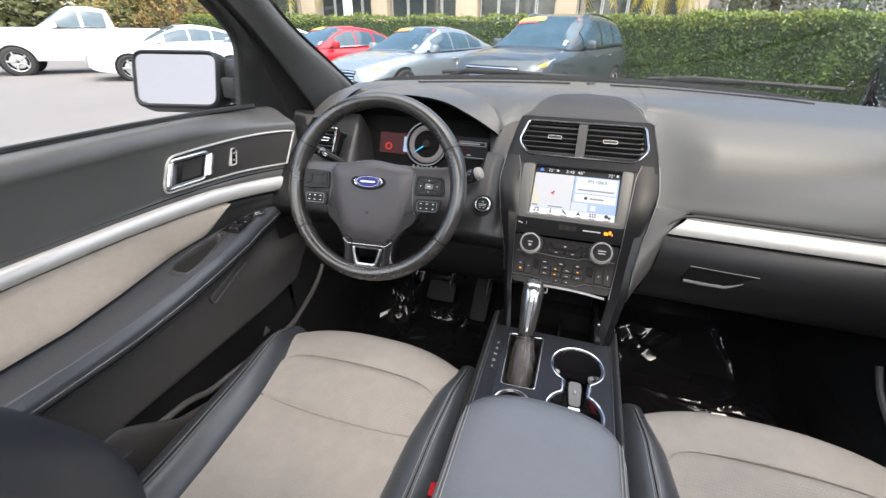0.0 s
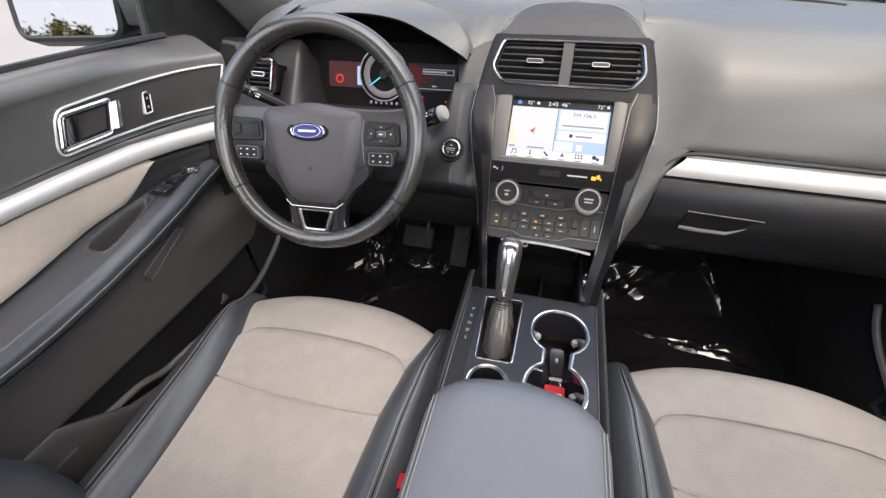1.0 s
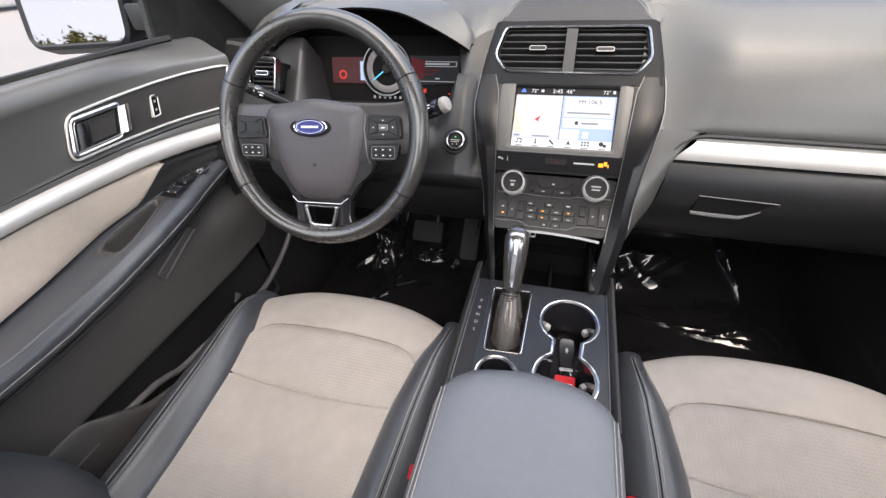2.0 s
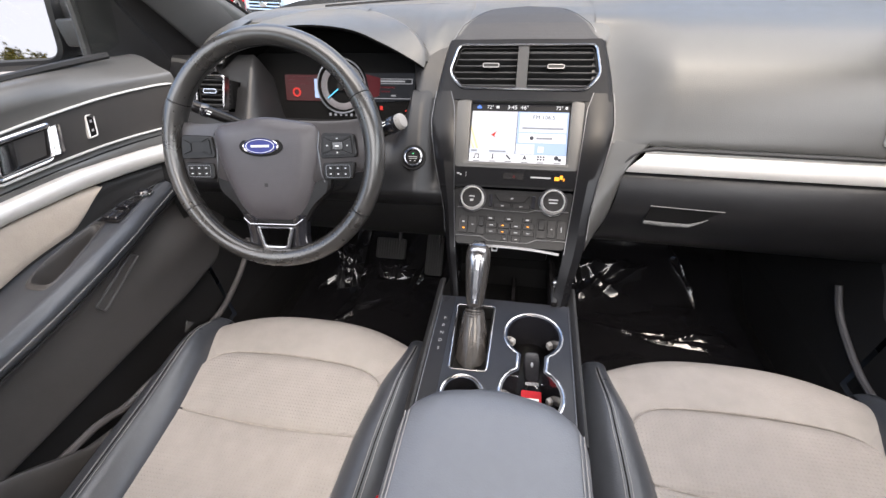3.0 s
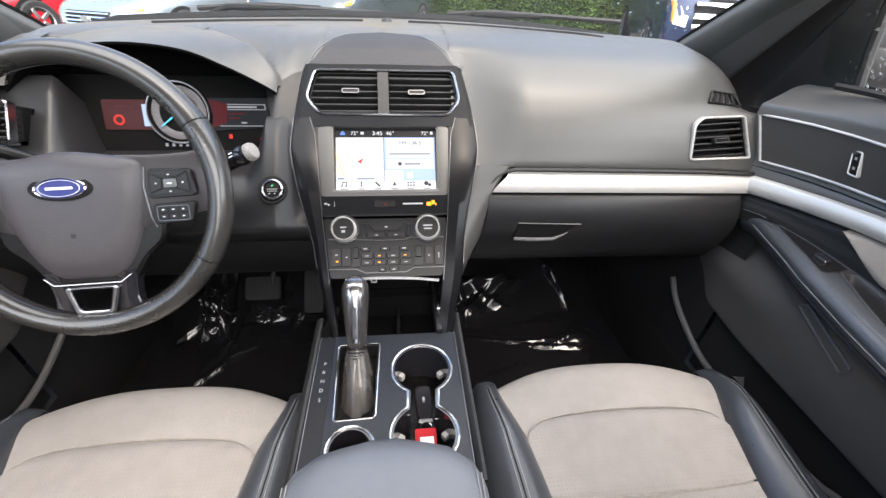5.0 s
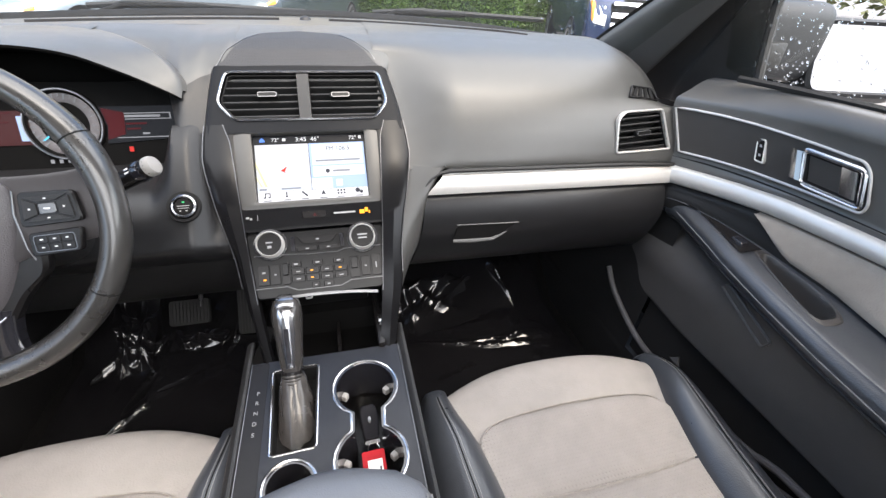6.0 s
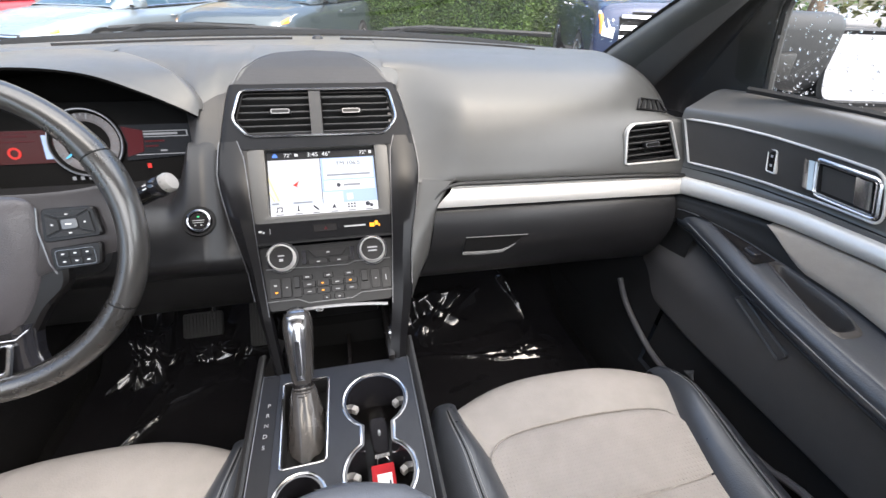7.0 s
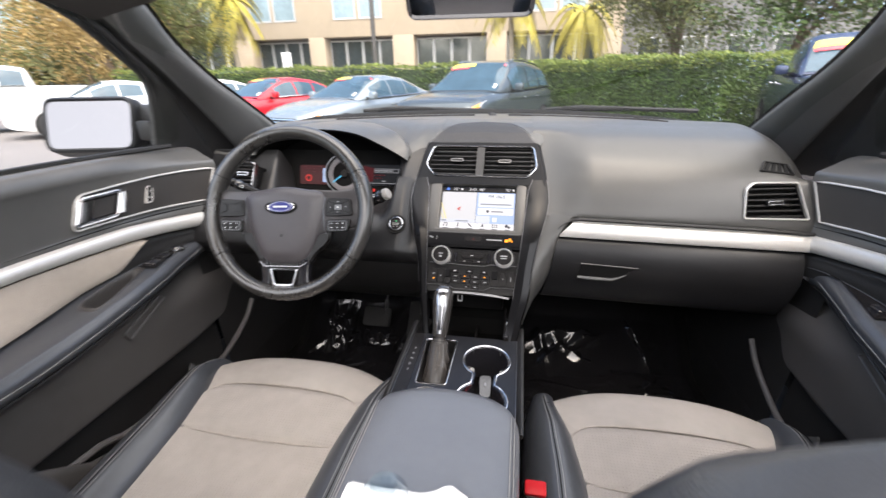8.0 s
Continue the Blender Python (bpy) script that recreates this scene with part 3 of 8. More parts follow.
# satin strip and glovebox on the passenger's side
rows = []
for i in range(24):
    f = i / 23
    xt, xb = 0.222 + (0.712 - 0.222) * f, 0.192 + (0.712 - 0.192) * f
    dz = -0.010 * f
    rows.append(spline([(xt, 0.874, 1.1160 + dz), (xt, 0.859, 1.1125 + dz), ((xt + xb) / 2, 0.852, 1.100 + dz), (xb, 0.850, 1.084 + dz), (xb, 0.862, 1.078 + dz)], 10))
part("trim_strip", grid(rows), SILVER, dash, "satin silver strip")
# raised dark tube drawn for the shadow gap above the strip
part("shadow_groove", tube(spline([(0.181, 0.850, 1.079), (0.190, 0.853, 1.097), (0.203, 0.8575, 1.1105), (0.219, 0.8615, 1.1185)], 12) + [(0.238 + 0.474 * f, 0.8630, 1.1215 - 0.010 * f - 0.004 * max(0, (0.494 * f - 0.382) / 0.12)) for f in np.linspace(0, 1, 20)], [0.0022] * 10 + [0.0030] * 2 + [0.0042] * 20, 8), VINYL_LOW, dash)
rows = []
for i in range(22):
    f = i / 21
    x = lambda z: (0.192 - 0.16 * (1.08 - z) if z > 0.9 else 0.163) * (1 - f) + 0.70 * f
    dz = -0.010 * f
    sec = [(0.866, 1.079), (0.853, 1.074), (0.841, 1.05), (0.836, 1.02), (0.842, 0.99), (0.858, 0.95), (0.878, 0.918), (0.90, 0.904), (0.94, 0.905)]
    rows.append(spline([(x(z), y, z + dz) for y, z in sec], 26))
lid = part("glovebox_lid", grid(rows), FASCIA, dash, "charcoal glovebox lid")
G = basis((0.305, 0.8345, 1.005), (1, 0, -0.03), (0, -1, 0.08))
# pull recess drawn flat: black plate for its shade, paler lip for its glint
part("handle", prism(rpoly([(-0.063, -0.015), (0.020, -0.015), (0.064, 0.017), (-0.057, 0.018)], 0.005), -0.004, 0.0006, G, 0.0010), PANEL, lid, "glovebox pull recess drawn as a flat black plate")
part("pull_edge", tube([G @ Vector(p) for p in ((-0.058, 0.0185, 0.0015), (0.0, 0.018, 0.0025), (0.066, 0.017, 0.0015))], 0.0011, 6), DOOR_VINYL, lid)
part("lit_pull_lip", tube([G @ Vector(p) for p in ((-0.063, -0.015, 0.001), (-0.03, -0.0155, 0.003), (0.014, -0.0145, 0.003), (0.030, -0.008, 0.002), (0.044, -0.001, 0.0005))], [0.0036, 0.0040, 0.0034, 0.0020, 0.0008], 8), DOOR_VINYL, lid)
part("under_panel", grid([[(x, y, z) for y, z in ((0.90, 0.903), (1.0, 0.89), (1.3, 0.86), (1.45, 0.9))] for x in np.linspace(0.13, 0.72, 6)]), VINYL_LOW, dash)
# unseen black block, added to stop daylight showing through the vent cut
part("dash_leak_block", rbox(0.16, 0.70, 0.945, 1.25, 0.92, 1.19, 0.01), BLACK, dash)
# flank of the padded dash beside the centre stack, down to the console
rows = []
for z in np.linspace(0.895, 1.128, 16):
    f = (z - 0.895) / 0.233
    xr = lerp_rows([(0.895, 0.150), (0.98, 0.176), (1.08, 0.196), (1.118, 0.222), (1.13, 0.236)], z)[0]
    yl = 0.735 + 0.858 * (z - 0.965) + 0.012
    yr = lerp_rows([(0.895, 0.872), (0.94, 0.845), (1.0, 0.832), (1.08, 0.848), (1.13, 0.872)], z)[0]
    xl = lerp_rows([(0.895, 0.090), (0.942, 0.098), (0.965, 0.105), (1.023, 0.124), (1.086, 0.149), (1.128, 0.162)], z)[0]
    rows.append(spline([(xl, yl, z), (xl + 0.45 * (xr - xl), min(yl, yr) + abs(yr - yl) * 0.35 - 0.004, z), (xr - 0.008, yr - 0.006, z), (xr, yr + 0.012, z)], 9))
part("stack_flank", grid(rows), VINYL, dash)

# defroster slots, light sensor
def top_slot(xa, xb):
    pts = []
    for x in np.linspace(xa, xb, 14):
        y = 1.285 - (0.70 if x > 0 else 0.45) * x * x
        ya, za, yb, zb = (1.16, z_top(x), y_shield(x) - 0.05, (z_top(x) + z_far(x)) / 2 - 0.002) if y > 1.16 else (1.08, z_top(x) - 0.006, 1.16, z_top(x))
        pts.append((x, y, za + (zb - za) * (y - ya) / (yb - ya) + 0.0012))
    part("defroster_slot", tube(pts, 0.0042, 6, flat=0.35), BLACK, dash, "black defroster slot")


top_slot(-0.47, -0.05)
top_slot(0.055, 0.47)
part("light_sensor", lathe([(0.0, 0.012), (0.008, 0.011), (0.014, 0.006), (0.016, 0.0)], Matrix.Translation((0.004, 1.300, 1.3140)) @ Matrix.Diagonal((0.8, 0.8, 0.7, 1)), 16), VINYL_LOW, dash, "small dark sun sensor dome")


def air_vent(name, loops, m, slats, split, parent, tabs, frame_mat):
    """A louvred outlet: frame, dark box, slats across and a tab on each half."""
    v = part(name, ring(loops, offset(loops, 0.0038), -0.012, 0.004, m, 0.0016), frame_mat, parent, "satin chrome vent frame")
    ins = offset(loops, 0.006)
    part("vent_box", prism(ins, -0.05, -0.03, m), BLACK, v)
    part("vent_lining", ring(ins, offset(loops, 0.0075), -0.05, -0.002, m), BLACK, v)
    xs, ys = [p.x for p in ins], [p.y for p in ins]
    for k in range(slats):
        y = min(ys) + (k + 0.6) / (slats + 0.2) * (max(ys) - min(ys))
        lo, hi = min(xs), max(xs)
        # clip to the loop's width at this height
        cut = []
        for a, b in zip(ins, ins[1:] + ins[:1]):
            if (a.y - y) * (b.y - y) < 0:
                cut.append(a.x + (b.x - a.x) * (y - a.y) / (b.y - a.y))
        if len(cut) >= 2:
            lo, hi = min(cut), max(cut)
        for q in (((lo, split[0]), (split[1], hi)) if split else ((lo, hi),)):
            part("slat", rbox(q[0], q[1], y - 0.0018, y + 0.0018, -0.026, -0.004, 0.0012, 1, m @ Matrix.Translation((0, y, 0)) @ Euler((radians(-16), 0, 0)).to_matrix().to_4x4() @ Matrix.Translation((0, -y, 0))), VINYL_LOW, v)
    for tx, ty in tabs:
        t = part("vent_tab", prism(rpoly(rect(tx - 0.017, tx + 0.017, ty - 0.005, ty + 0.005), 0.004), -0.006, 0.003, m, 0.002), PANEL, v)
        tl = rpoly(rect(tx - 0.015, tx + 0.015, ty - 0.0042, ty + 0.0042), 0.003)
        part("tab_trim", ring(tl, offset(tl, 0.0011), 0.0025, 0.0036, m), DARK_CHROME if split else DULL_CHROME, t)
    return v


# outer vents
air_vent("side_vent", RV_LOOP, RV, 6, None, dash, [(0.0, 0.0)], SILVER)
air_vent("side_vent", LV_LOOP, LV, 6, None, dash, [(-0.024, 0.0)], SMOKED)
for s in (-1, 1):
    DV = basis((s * 0.640, 0.926, 1.2345), (1, 0, -0.13 * s), (0.10 * s, -0.70, 0.70))
    d = part("demister_vent", ring(rpoly([(-0.035, -0.013), (0.035, -0.013), (0.022, 0.013), (-0.026, 0.013)], 0.003), rpoly([(-0.032, -0.0105), (0.031, -0.0105), (0.019, 0.0105), (-0.023, 0.0105)], 0.003), -0.006, 0.003, DV, 0.001), BUTTON, dash)
    for k in range(4):
        part("slat", prism([(-0.027 + k * 0.014, -0.010), (-0.019 + k * 0.014, -0.010), (-0.011 + k * 0.010, 0.010), (-0.017 + k * 0.010, 0.010)], -0.004, 0.001, DV), BLACK, d)

# start button
SB = basis((-0.188, 0.8325, 1.1015), (1, 0, 0), (0, -0.759, 0.651))
sb = part("start_button", lathe([(0.0, 0.003), (0.0125, 0.003), (0.0135, 0.0015), (0.0135, -0.004)], SB, 28), BUTTON, dash, "round start button")
part("button_ring", lathe([(0.0140, -0.003), (0.0140, 0.004), (0.0155, 0.0055), (0.0180, 0.004), (0.0185, -0.003)], SB, 28), SMOKED, sb, "chrome ring")
part("button_well", lathe([(0.0190, -0.002), (0.0195, 0.001), (0.0235, 0.0015), (0.0245, -0.002)], SB, 28), BLACK, sb)
part("button_print", bars([(-0.0085, 0.0085, 0.0002, 0.0012), (-0.008, 0.008, -0.0032, -0.0024), (-0.0055, -0.003, -0.0078, -0.0062), (0.003, 0.0055, -0.0078, -0.0062)], SB, 0.003), MARK_DIM, sb)
part("button_lamp", bars([(-0.0015, 0.0015, 0.0055, 0.0075)], SB, 0.003), glow("lit_green", (0.1, 0.9, 0.35), 1.0), sb)

# instruments
CL = basis((-0.385, 0.985, 1.182), (1, 0, 0), (0, -1, 0.35))
cluster = part("instrument_panel", prism(rpoly(rect(-0.185, 0.185, -0.068, 0.068), 0.02), -0.03, 0.0, CL, 0.002), CLUSTER, dash, "black instrument panel")
part("info_display", prism(rpoly(rect(-0.118, -0.036, -0.026, 0.026), 0.004), 0.0, 0.002, CL), LIT_MAROON, cluster, "dim red display")
part("display_blue", bars([(-0.050, -0.038, -0.020, 0.018)], CL, 0.0025), LIT_BLUE, cluster)
part("display_text", bars([(-0.112, -0.07, 0.016, 0.019), (-0.112, -0.062, 0.008, 0.010), (-0.112, -0.056, 0.022, 0.024)], CL, 0.0025), LIT_RED, cluster)
part("display_symbol", lathe([(0.006, 0.0022), (0.006, 0.0032), (0.0095, 0.0032), (0.0095, 0.0022)], CL @ Matrix.Translation((-0.092, -0.009, 0)), 16, cap=False), LIT_REDS, cluster)
dial = part("speed_dial", lathe([(0.0, 0.001), (0.048, 0.001), (0.052, 0.006), (0.055, 0.006), (0.057, 0.0)], CL @ Matrix.Translation((0.012, 0.004, 0)), 40), CLUSTER, cluster)
part("dial_ring", lathe([(0.0515, 0.0055), (0.0525, 0.0075), (0.0545, 0.0075), (0.0555, 0.0055)], CL @ Matrix.Translation((0.012, 0.004, 0)), 40, cap=False), DARK_CHROME, dial)
part("dial_band", lathe([(0.034, 0.0012), (0.035, 0.0018), (0.0465, 0.0018), (0.0475, 0.0012)], CL @ Matrix.Translation((0.012, 0.004, 0)), 40, cap=False), mat("dial_grey", (0.10, 0.095, 0.10), 0.5, spec=0.2, vary=(40, 0.1)), dial, "grey dial band")
tk = bmesh.new()
for k in range(27):
    a = radians(225 - k * 270 / 26)
    r0 = 0.038 if k % 2 == 0 else 0.043
    mm = CL @ Matrix.Translation((0.012, 0.004, 0.0022)) @ Matrix.Rotation(a, 4, "Z")
    prism(rect(r0, 0.047, -0.0009, 0.0009), 0, 0.0008, mm, 0, tk)
part("dial_marks", tk, LIT_DIAL, dial)
part("pointer", prism([(-0.002, -0.0014), (-0.002, 0.0014), (0.040, 0.0008), (0.040, -0.0008)], 0.004, 0.006, CL @ Matrix.Translation((0.012, 0.004, 0)) @ Matrix.Rotation(radians(217), 4, "Z")), LIT_CYAN, dial, "blue lit needle")
part("dial_hub", lathe([(0, 0.009), (0.009, 0.008), (0.011, 0.003)], CL @ Matrix.Translation((0.012, 0.004, 0)), 20), BLACK, dial)
part("right_display", prism([(0.066, -0.028), (0.168, -0.022), (0.172, 0.030), (0.060, 0.030), (0.070, 0.0)], 0.0, 0.002, CL), LIT_DARK, cluster)
part("display_red_wedge", prism([(0.068, -0.022), (0.094, -0.014), (0.098, 0.020), (0.066, 0.028), (0.072, 0.0)], 0.002, 0.003, CL), LIT_RED, cluster)
part("display_lines", bars([(0.098, 0.166, 0.018, 0.0195), (0.098, 0.166, 0.009, 0.0105), (0.164, 0.166, 0.009, 0.0195), (0.098, 0.150, 0.0125, 0.016), (0.082, 0.168, -0.020, -0.0185), (0.120, 0.130, -0.015, -0.012)], CL, 0.003), LIT_DIAL, cluster)
part("display_rows", bars([(0.098, 0.128, 0.001, 0.004), (0.098, 0.118, -0.007, -0.004)], CL, 0.003), LIT_RED, cluster)
for lampbox in ((0.095, 0.101, -0.042, -0.034), (0.150, 0.153, -0.044, -0.041)):
    part("warning_lamp", bars([lampbox], CL, 0.002), LIT_REDS, cluster)
part("gear_letters", bars([(-0.02 + k * 0.012, -0.015 + k * 0.012, -0.056, -0.050) for k in range(6)], CL, 0.002), LIT_DIAL, cluster)

# ---------------- centre stack ----------------
stack = thing("centre_stack", (0, 0.8, 0.9), "centre stack with touchscreen, knobs and twin air vents", "console")
SF = basis((0, 0.735, 0.965), (1, 0, 0), (0, -0.759, 0.651))


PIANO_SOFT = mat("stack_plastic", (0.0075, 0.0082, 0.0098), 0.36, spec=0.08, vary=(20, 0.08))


def half_width(s, side=-1):
    bulge = 0.0 if side < 0 else lerp_rows([(-0.06, 0.013), (0.03, 0.016), (0.08, 0.012), (0.14, 0.006), (0.33, 0.006), (0.40, 0.003)], s)[0]
    return bulge + lerp_rows([(-0.10, 0.096), (-0.03, 0.107), (0.0, 0.114), (0.076, 0.126), (0.10, 0.132), (0.159, 0.149), (0.215, 0.161), (0.242, 0.1645), (0.279, 0.162), (0.334, 0.154), (0.364, 0.149), (0.395, 0.143), (0.44, 0.13)], s)[0]


def sfp(u, s, d=0.0):
    return SF @ Vector((u, s, d))


# padded shoulder round the stack, speaker dome on top
vl = rpoly([(-0.113, 0.305), (0.117, 0.303), (0.141, 0.334), (0.130, 0.392), (-0.122, 0.392), (-0.138, 0.337)], 0.012)
rows = []
for v in np.linspace(0.285, 0.402, 44):
    w, wr = half_width(v), half_width(v, 1)
    rows.append([sfp(u, v, d) for u, d in [(-w, -0.055), (-w, -0.006), (-w + 0.004, 0.001)] + [(u, 0.003) for u in np.linspace(-w + 0.010, wr - 0.010, 80)] + [(wr - 0.004, 0.001), (wr, -0.006), (wr, -0.055)]])
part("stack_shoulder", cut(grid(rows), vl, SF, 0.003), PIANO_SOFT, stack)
COVER = [(0.985, 1.262), (0.997, 1.2715), (1.02, 1.291), (1.05, 1.3035), (1.09, 1.3115), (1.16, 1.316), (1.30, 1.316)]


def cover_w(y):
    return lerp_rows([(0.994, 0.140), (1.003, 0.128), (1.03, 0.108), (1.055, 0.088), (1.07, 0.076), (1.079, 0.066), (1.083, 0.055), (1.086, 0.030), (1.087, 0.004)], y)[0]


dome = []
for t in np.linspace(0, 1, 18):
    y = 0.994 + 0.093 * (1 - (1 - t) ** 1.6)
    w = cover_w(y)
    z = lerp_rows(COVER, y)[0] + 0.0035
    dome.append([Vector((w * c, y, z - (0.010 if abs(c) > 0.95 else 0.0015 * c * c))) for c in (-1, -0.95, -0.6, -0.3, 0, 0.3, 0.6, 0.95, 1)])
for s in (1,):
    part("cover_surround", grid([[(s * (cover_w(y) * 0.97 + (lerp_rows([(0.994, 0.146), (1.03, 0.160), (1.09, 0.182)], y)[0] - cover_w(y) * 0.97) * k), y, lerp_rows(COVER, y)[0] + 0.0008 - 0.007 * k ** 4) for k in np.linspace(0, 1, 7)] for y in np.linspace(0.994, 1.164, 24)]), VINYL, stack)
for s in (-1, 1):
    part("cover_seam", tube([(s * (cover_w(y) + 0.0015), y, lerp_rows(COVER, y)[0] + 0.0012 - 0.006 * max(0, (1.01 - y) / 0.016)) for y in np.linspace(0.996, 1.0865, 30)], 0.0007, 6), DARK_CHROME, stack)
part("speaker_grille", grid(dome, cap=True), mat("speaker_mesh", (0.017, 0.017, 0.018), 0.6, bump=(("dots", 420, 0.0006),), vary=(30, 0.1)), stack, "dark perforated speaker cover")
air_vent("air_vent", vl, SF @ Matrix.Translation((0, 0, 0.003)), 6, (-0.010, 0.010), stack, [(-0.058, 0.35), (0.060, 0.348)], DULL_CHROME)
part("vent_divider", prism(rect(-0.010, 0.010, 0.305, 0.388), -0.03, 0.005, SF, 0.002), VINYL_LOW, stack)

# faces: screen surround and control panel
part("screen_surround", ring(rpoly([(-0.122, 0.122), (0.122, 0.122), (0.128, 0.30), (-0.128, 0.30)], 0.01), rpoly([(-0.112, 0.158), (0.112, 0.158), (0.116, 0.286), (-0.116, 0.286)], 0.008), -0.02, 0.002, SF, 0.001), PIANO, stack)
screen = part("touchscreen", prism(rpoly([(-0.113, 0.157), (0.113, 0.157), (0.117, 0.287), (-0.117, 0.287)], 0.008), -0.03, -0.010, SF), PANEL, stack, "lit touchscreen with map and radio cards")
part("screen_bezel", ring(rpoly([(-0.1125, 0.1575), (0.1125, 0.1575), (0.1165, 0.2865), (-0.1165, 0.2865)], 0.008), rpoly([(-0.0875, 0.169), (0.0915, 0.169), (0.0935, 0.2845), (-0.0895, 0.2845)], 0.004), -0.012, 0.0025, SF, 0.002), mat("screen_frame", (0.036, 0.035, 0.032), 0.36, vary=(30, 0.08)), screen)
SC = SF @ Matrix.Translation((0.002, 0.004, -0.0095)) @ Matrix.Diagonal((1.03, 1, 1, 1))


def lit(name, poly, material, d=0.0, label=""):
    return part(name, prism(poly, d, d + 0.0008, SC), material, screen, label)


lit("status_bar", rect(-0.088, 0.088, 0.265, 0.279), LIT_DARK, 0)
lit("map_view", rect(-0.086, -0.004, 0.184, 0.2645), LIT_MAP, 0)
lit("radio_card", rect(-0.003, 0.086, 0.184, 0.2645), LIT_BLUE, 0)
lit("button_bar", rect(-0.086, 0.086, 0.167, 0.1835), LIT_WHITE, 0)
lit("station_field", rect(0.001, 0.083, 0.226, 0.262), LIT_CARD, 0.001)
lit("source_field", rect(0.001, 0.083, 0.206, 0.223), LIT_WHITE, 0.001)
lit("card_foot", rect(-0.003, 0.030, 0.184, 0.203), LIT_BAR, 0.001)
lit("map_caption", rect(-0.086, -0.004, 0.184, 0.192), LIT_BAR, 0.001)
lit("map_road", [(-0.086, 0.228), (-0.086, 0.236), (-0.070, 0.192), (-0.074, 0.192)], LIT_ROAD, 0.001)
lit("map_road", [(-0.080, 0.192), (-0.086, 0.206), (-0.086, 0.210), (-0.077, 0.192)], LIT_ROAD, 0.0014)
lit("position_arrow", [(-0.049, 0.219), (-0.039, 0.226), (-0.043, 0.217), (-0.040, 0.214)], LIT_REDS, 0.001)
lit("check_box", rect(0.036, 0.046, 0.188, 0.199), LIT_WHITE, 0.001)
words("clock_text", "3:45  46\u00b0", 0.0105, SC @ Matrix.Translation((-0.004, 0.272, 0)), LIT_WHITE, screen)
words("temperature_left", "72\u00b0", 0.009, SC @ Matrix.Translation((-0.054, 0.272, 0)), LIT_WHITE, screen)
words("temperature_right", "72\u00b0", 0.009, SC @ Matrix.Translation((0.069, 0.272, 0)), LIT_WHITE, screen)
words("station_text", "FM 106.5", 0.0105, SC @ Matrix.Translation((0.043, 0.2535, 0.001)), LIT_INK, screen)
for row in ((0.006, 0.078, 0.2315, 0.2345), (0.032, 0.060, 0.2125, 0.216), (-0.05, -0.02, 0.1865, 0.189), (-0.083, -0.072, 0.1865, 0.1895)):
    part("card_text", bars([row], SC, 0.0018), LIT_GREY, screen)
part("source_dot", lathe([(0, 0.003), (0.0035, 0.003), (0.0035, 0.0015)], SC @ Matrix.Translation((0.024, 0.2145, 0)), 12), LIT_INK, screen)
for row in ((-0.043, -0.038, 0.2700, 0.2745), (0.079, 0.083, 0.2700, 0.2750)):
    part("status_symbol", bars([row], SC, 0.0012), LIT_WHITE, screen)
lit("home_symbol", [(-0.078, 0.269), (-0.070, 0.269), (-0.070, 0.272), (-0.074, 0.2765), (-0.078, 0.272)], glow("lit_home", (0.12, 0.30, 0.95), 0.9), 0.0012)
ic = bmesh.new()
for k, x in enumerate((-0.072, -0.043, -0.015, 0.014, 0.042, 0.071)):
    y = 0.1775
    if k == 0:
        bars([(x - 0.004, x - 0.0025, y - 0.003, y + 0.004), (x + 0.003, x + 0.0045, y - 0.003, y + 0.004), (x - 0.004, x + 0.0045, y + 0.003, y + 0.0045), (x - 0.0062, x - 0.0025, y - 0.004, y - 0.002), (x + 0.001, x + 0.0045, y - 0.004, y - 0.002)], SC, 0.001, ic)
    elif k == 1:
        bars([(x - 0.001, x + 0.001, y - 0.004, y + 0.005), (x - 0.002, x + 0.002, y - 0.004, y - 0.002)], SC, 0.001, ic)
    elif k == 2:
        prism([(x - 0.005, y + 0.003), (x - 0.003, y + 0.005), (x + 0.005, y - 0.003), (x + 0.003, y - 0.005)], 0.001, 0.0016, SC, 0, ic)
    elif k == 3:
        prism([(x - 0.004, y - 0.004), (x, y - 0.002), (x + 0.004, y - 0.004), (x, y + 0.005)], 0.001, 0.0016, SC, 0, ic)
    elif k == 4:
        bars([(x - 0.006 + 0.005 * a, x - 0.003 + 0.005 * a, y - 0.004 + 0.005 * b, y - 0.001 + 0.005 * b) for a in range(3) for b in range(2)], SC, 0.001, ic)
    else:
        lathe([(0.002, 0.001), (0.002, 0.0016), (0.004, 0.0016), (0.004, 0.001)], SC @ Matrix.Translation((x - 0.002, y + 0.001, 0)), 10, ic)
        lathe([(0.0015, 0.001), (0.0015, 0.0016), (0.003, 0.0016), (0.003, 0.001)], SC @ Matrix.Translation((x + 0.004, y - 0.002, 0)), 10, ic)
    bars([(x - 0.006, x + 0.006, 0.1685, 0.1697)], SC, 0.001, ic)
part("menu_symbols", ic, LIT_INK, screen)
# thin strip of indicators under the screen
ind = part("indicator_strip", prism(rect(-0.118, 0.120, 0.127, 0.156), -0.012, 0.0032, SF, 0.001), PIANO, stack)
part("hazard_button", prism(rpoly(rect(-0.020, 0.018, 0.137, 0.149), 0.002), 0.0032, 0.0042, SF, 0.0006), BUTTON, ind)
part("hazard_symbol", prism([(-0.003, 0.140), (0.003, 0.140), (0, 0.146)], 0.0042, 0.0048, SF), LIT_RED, ind)
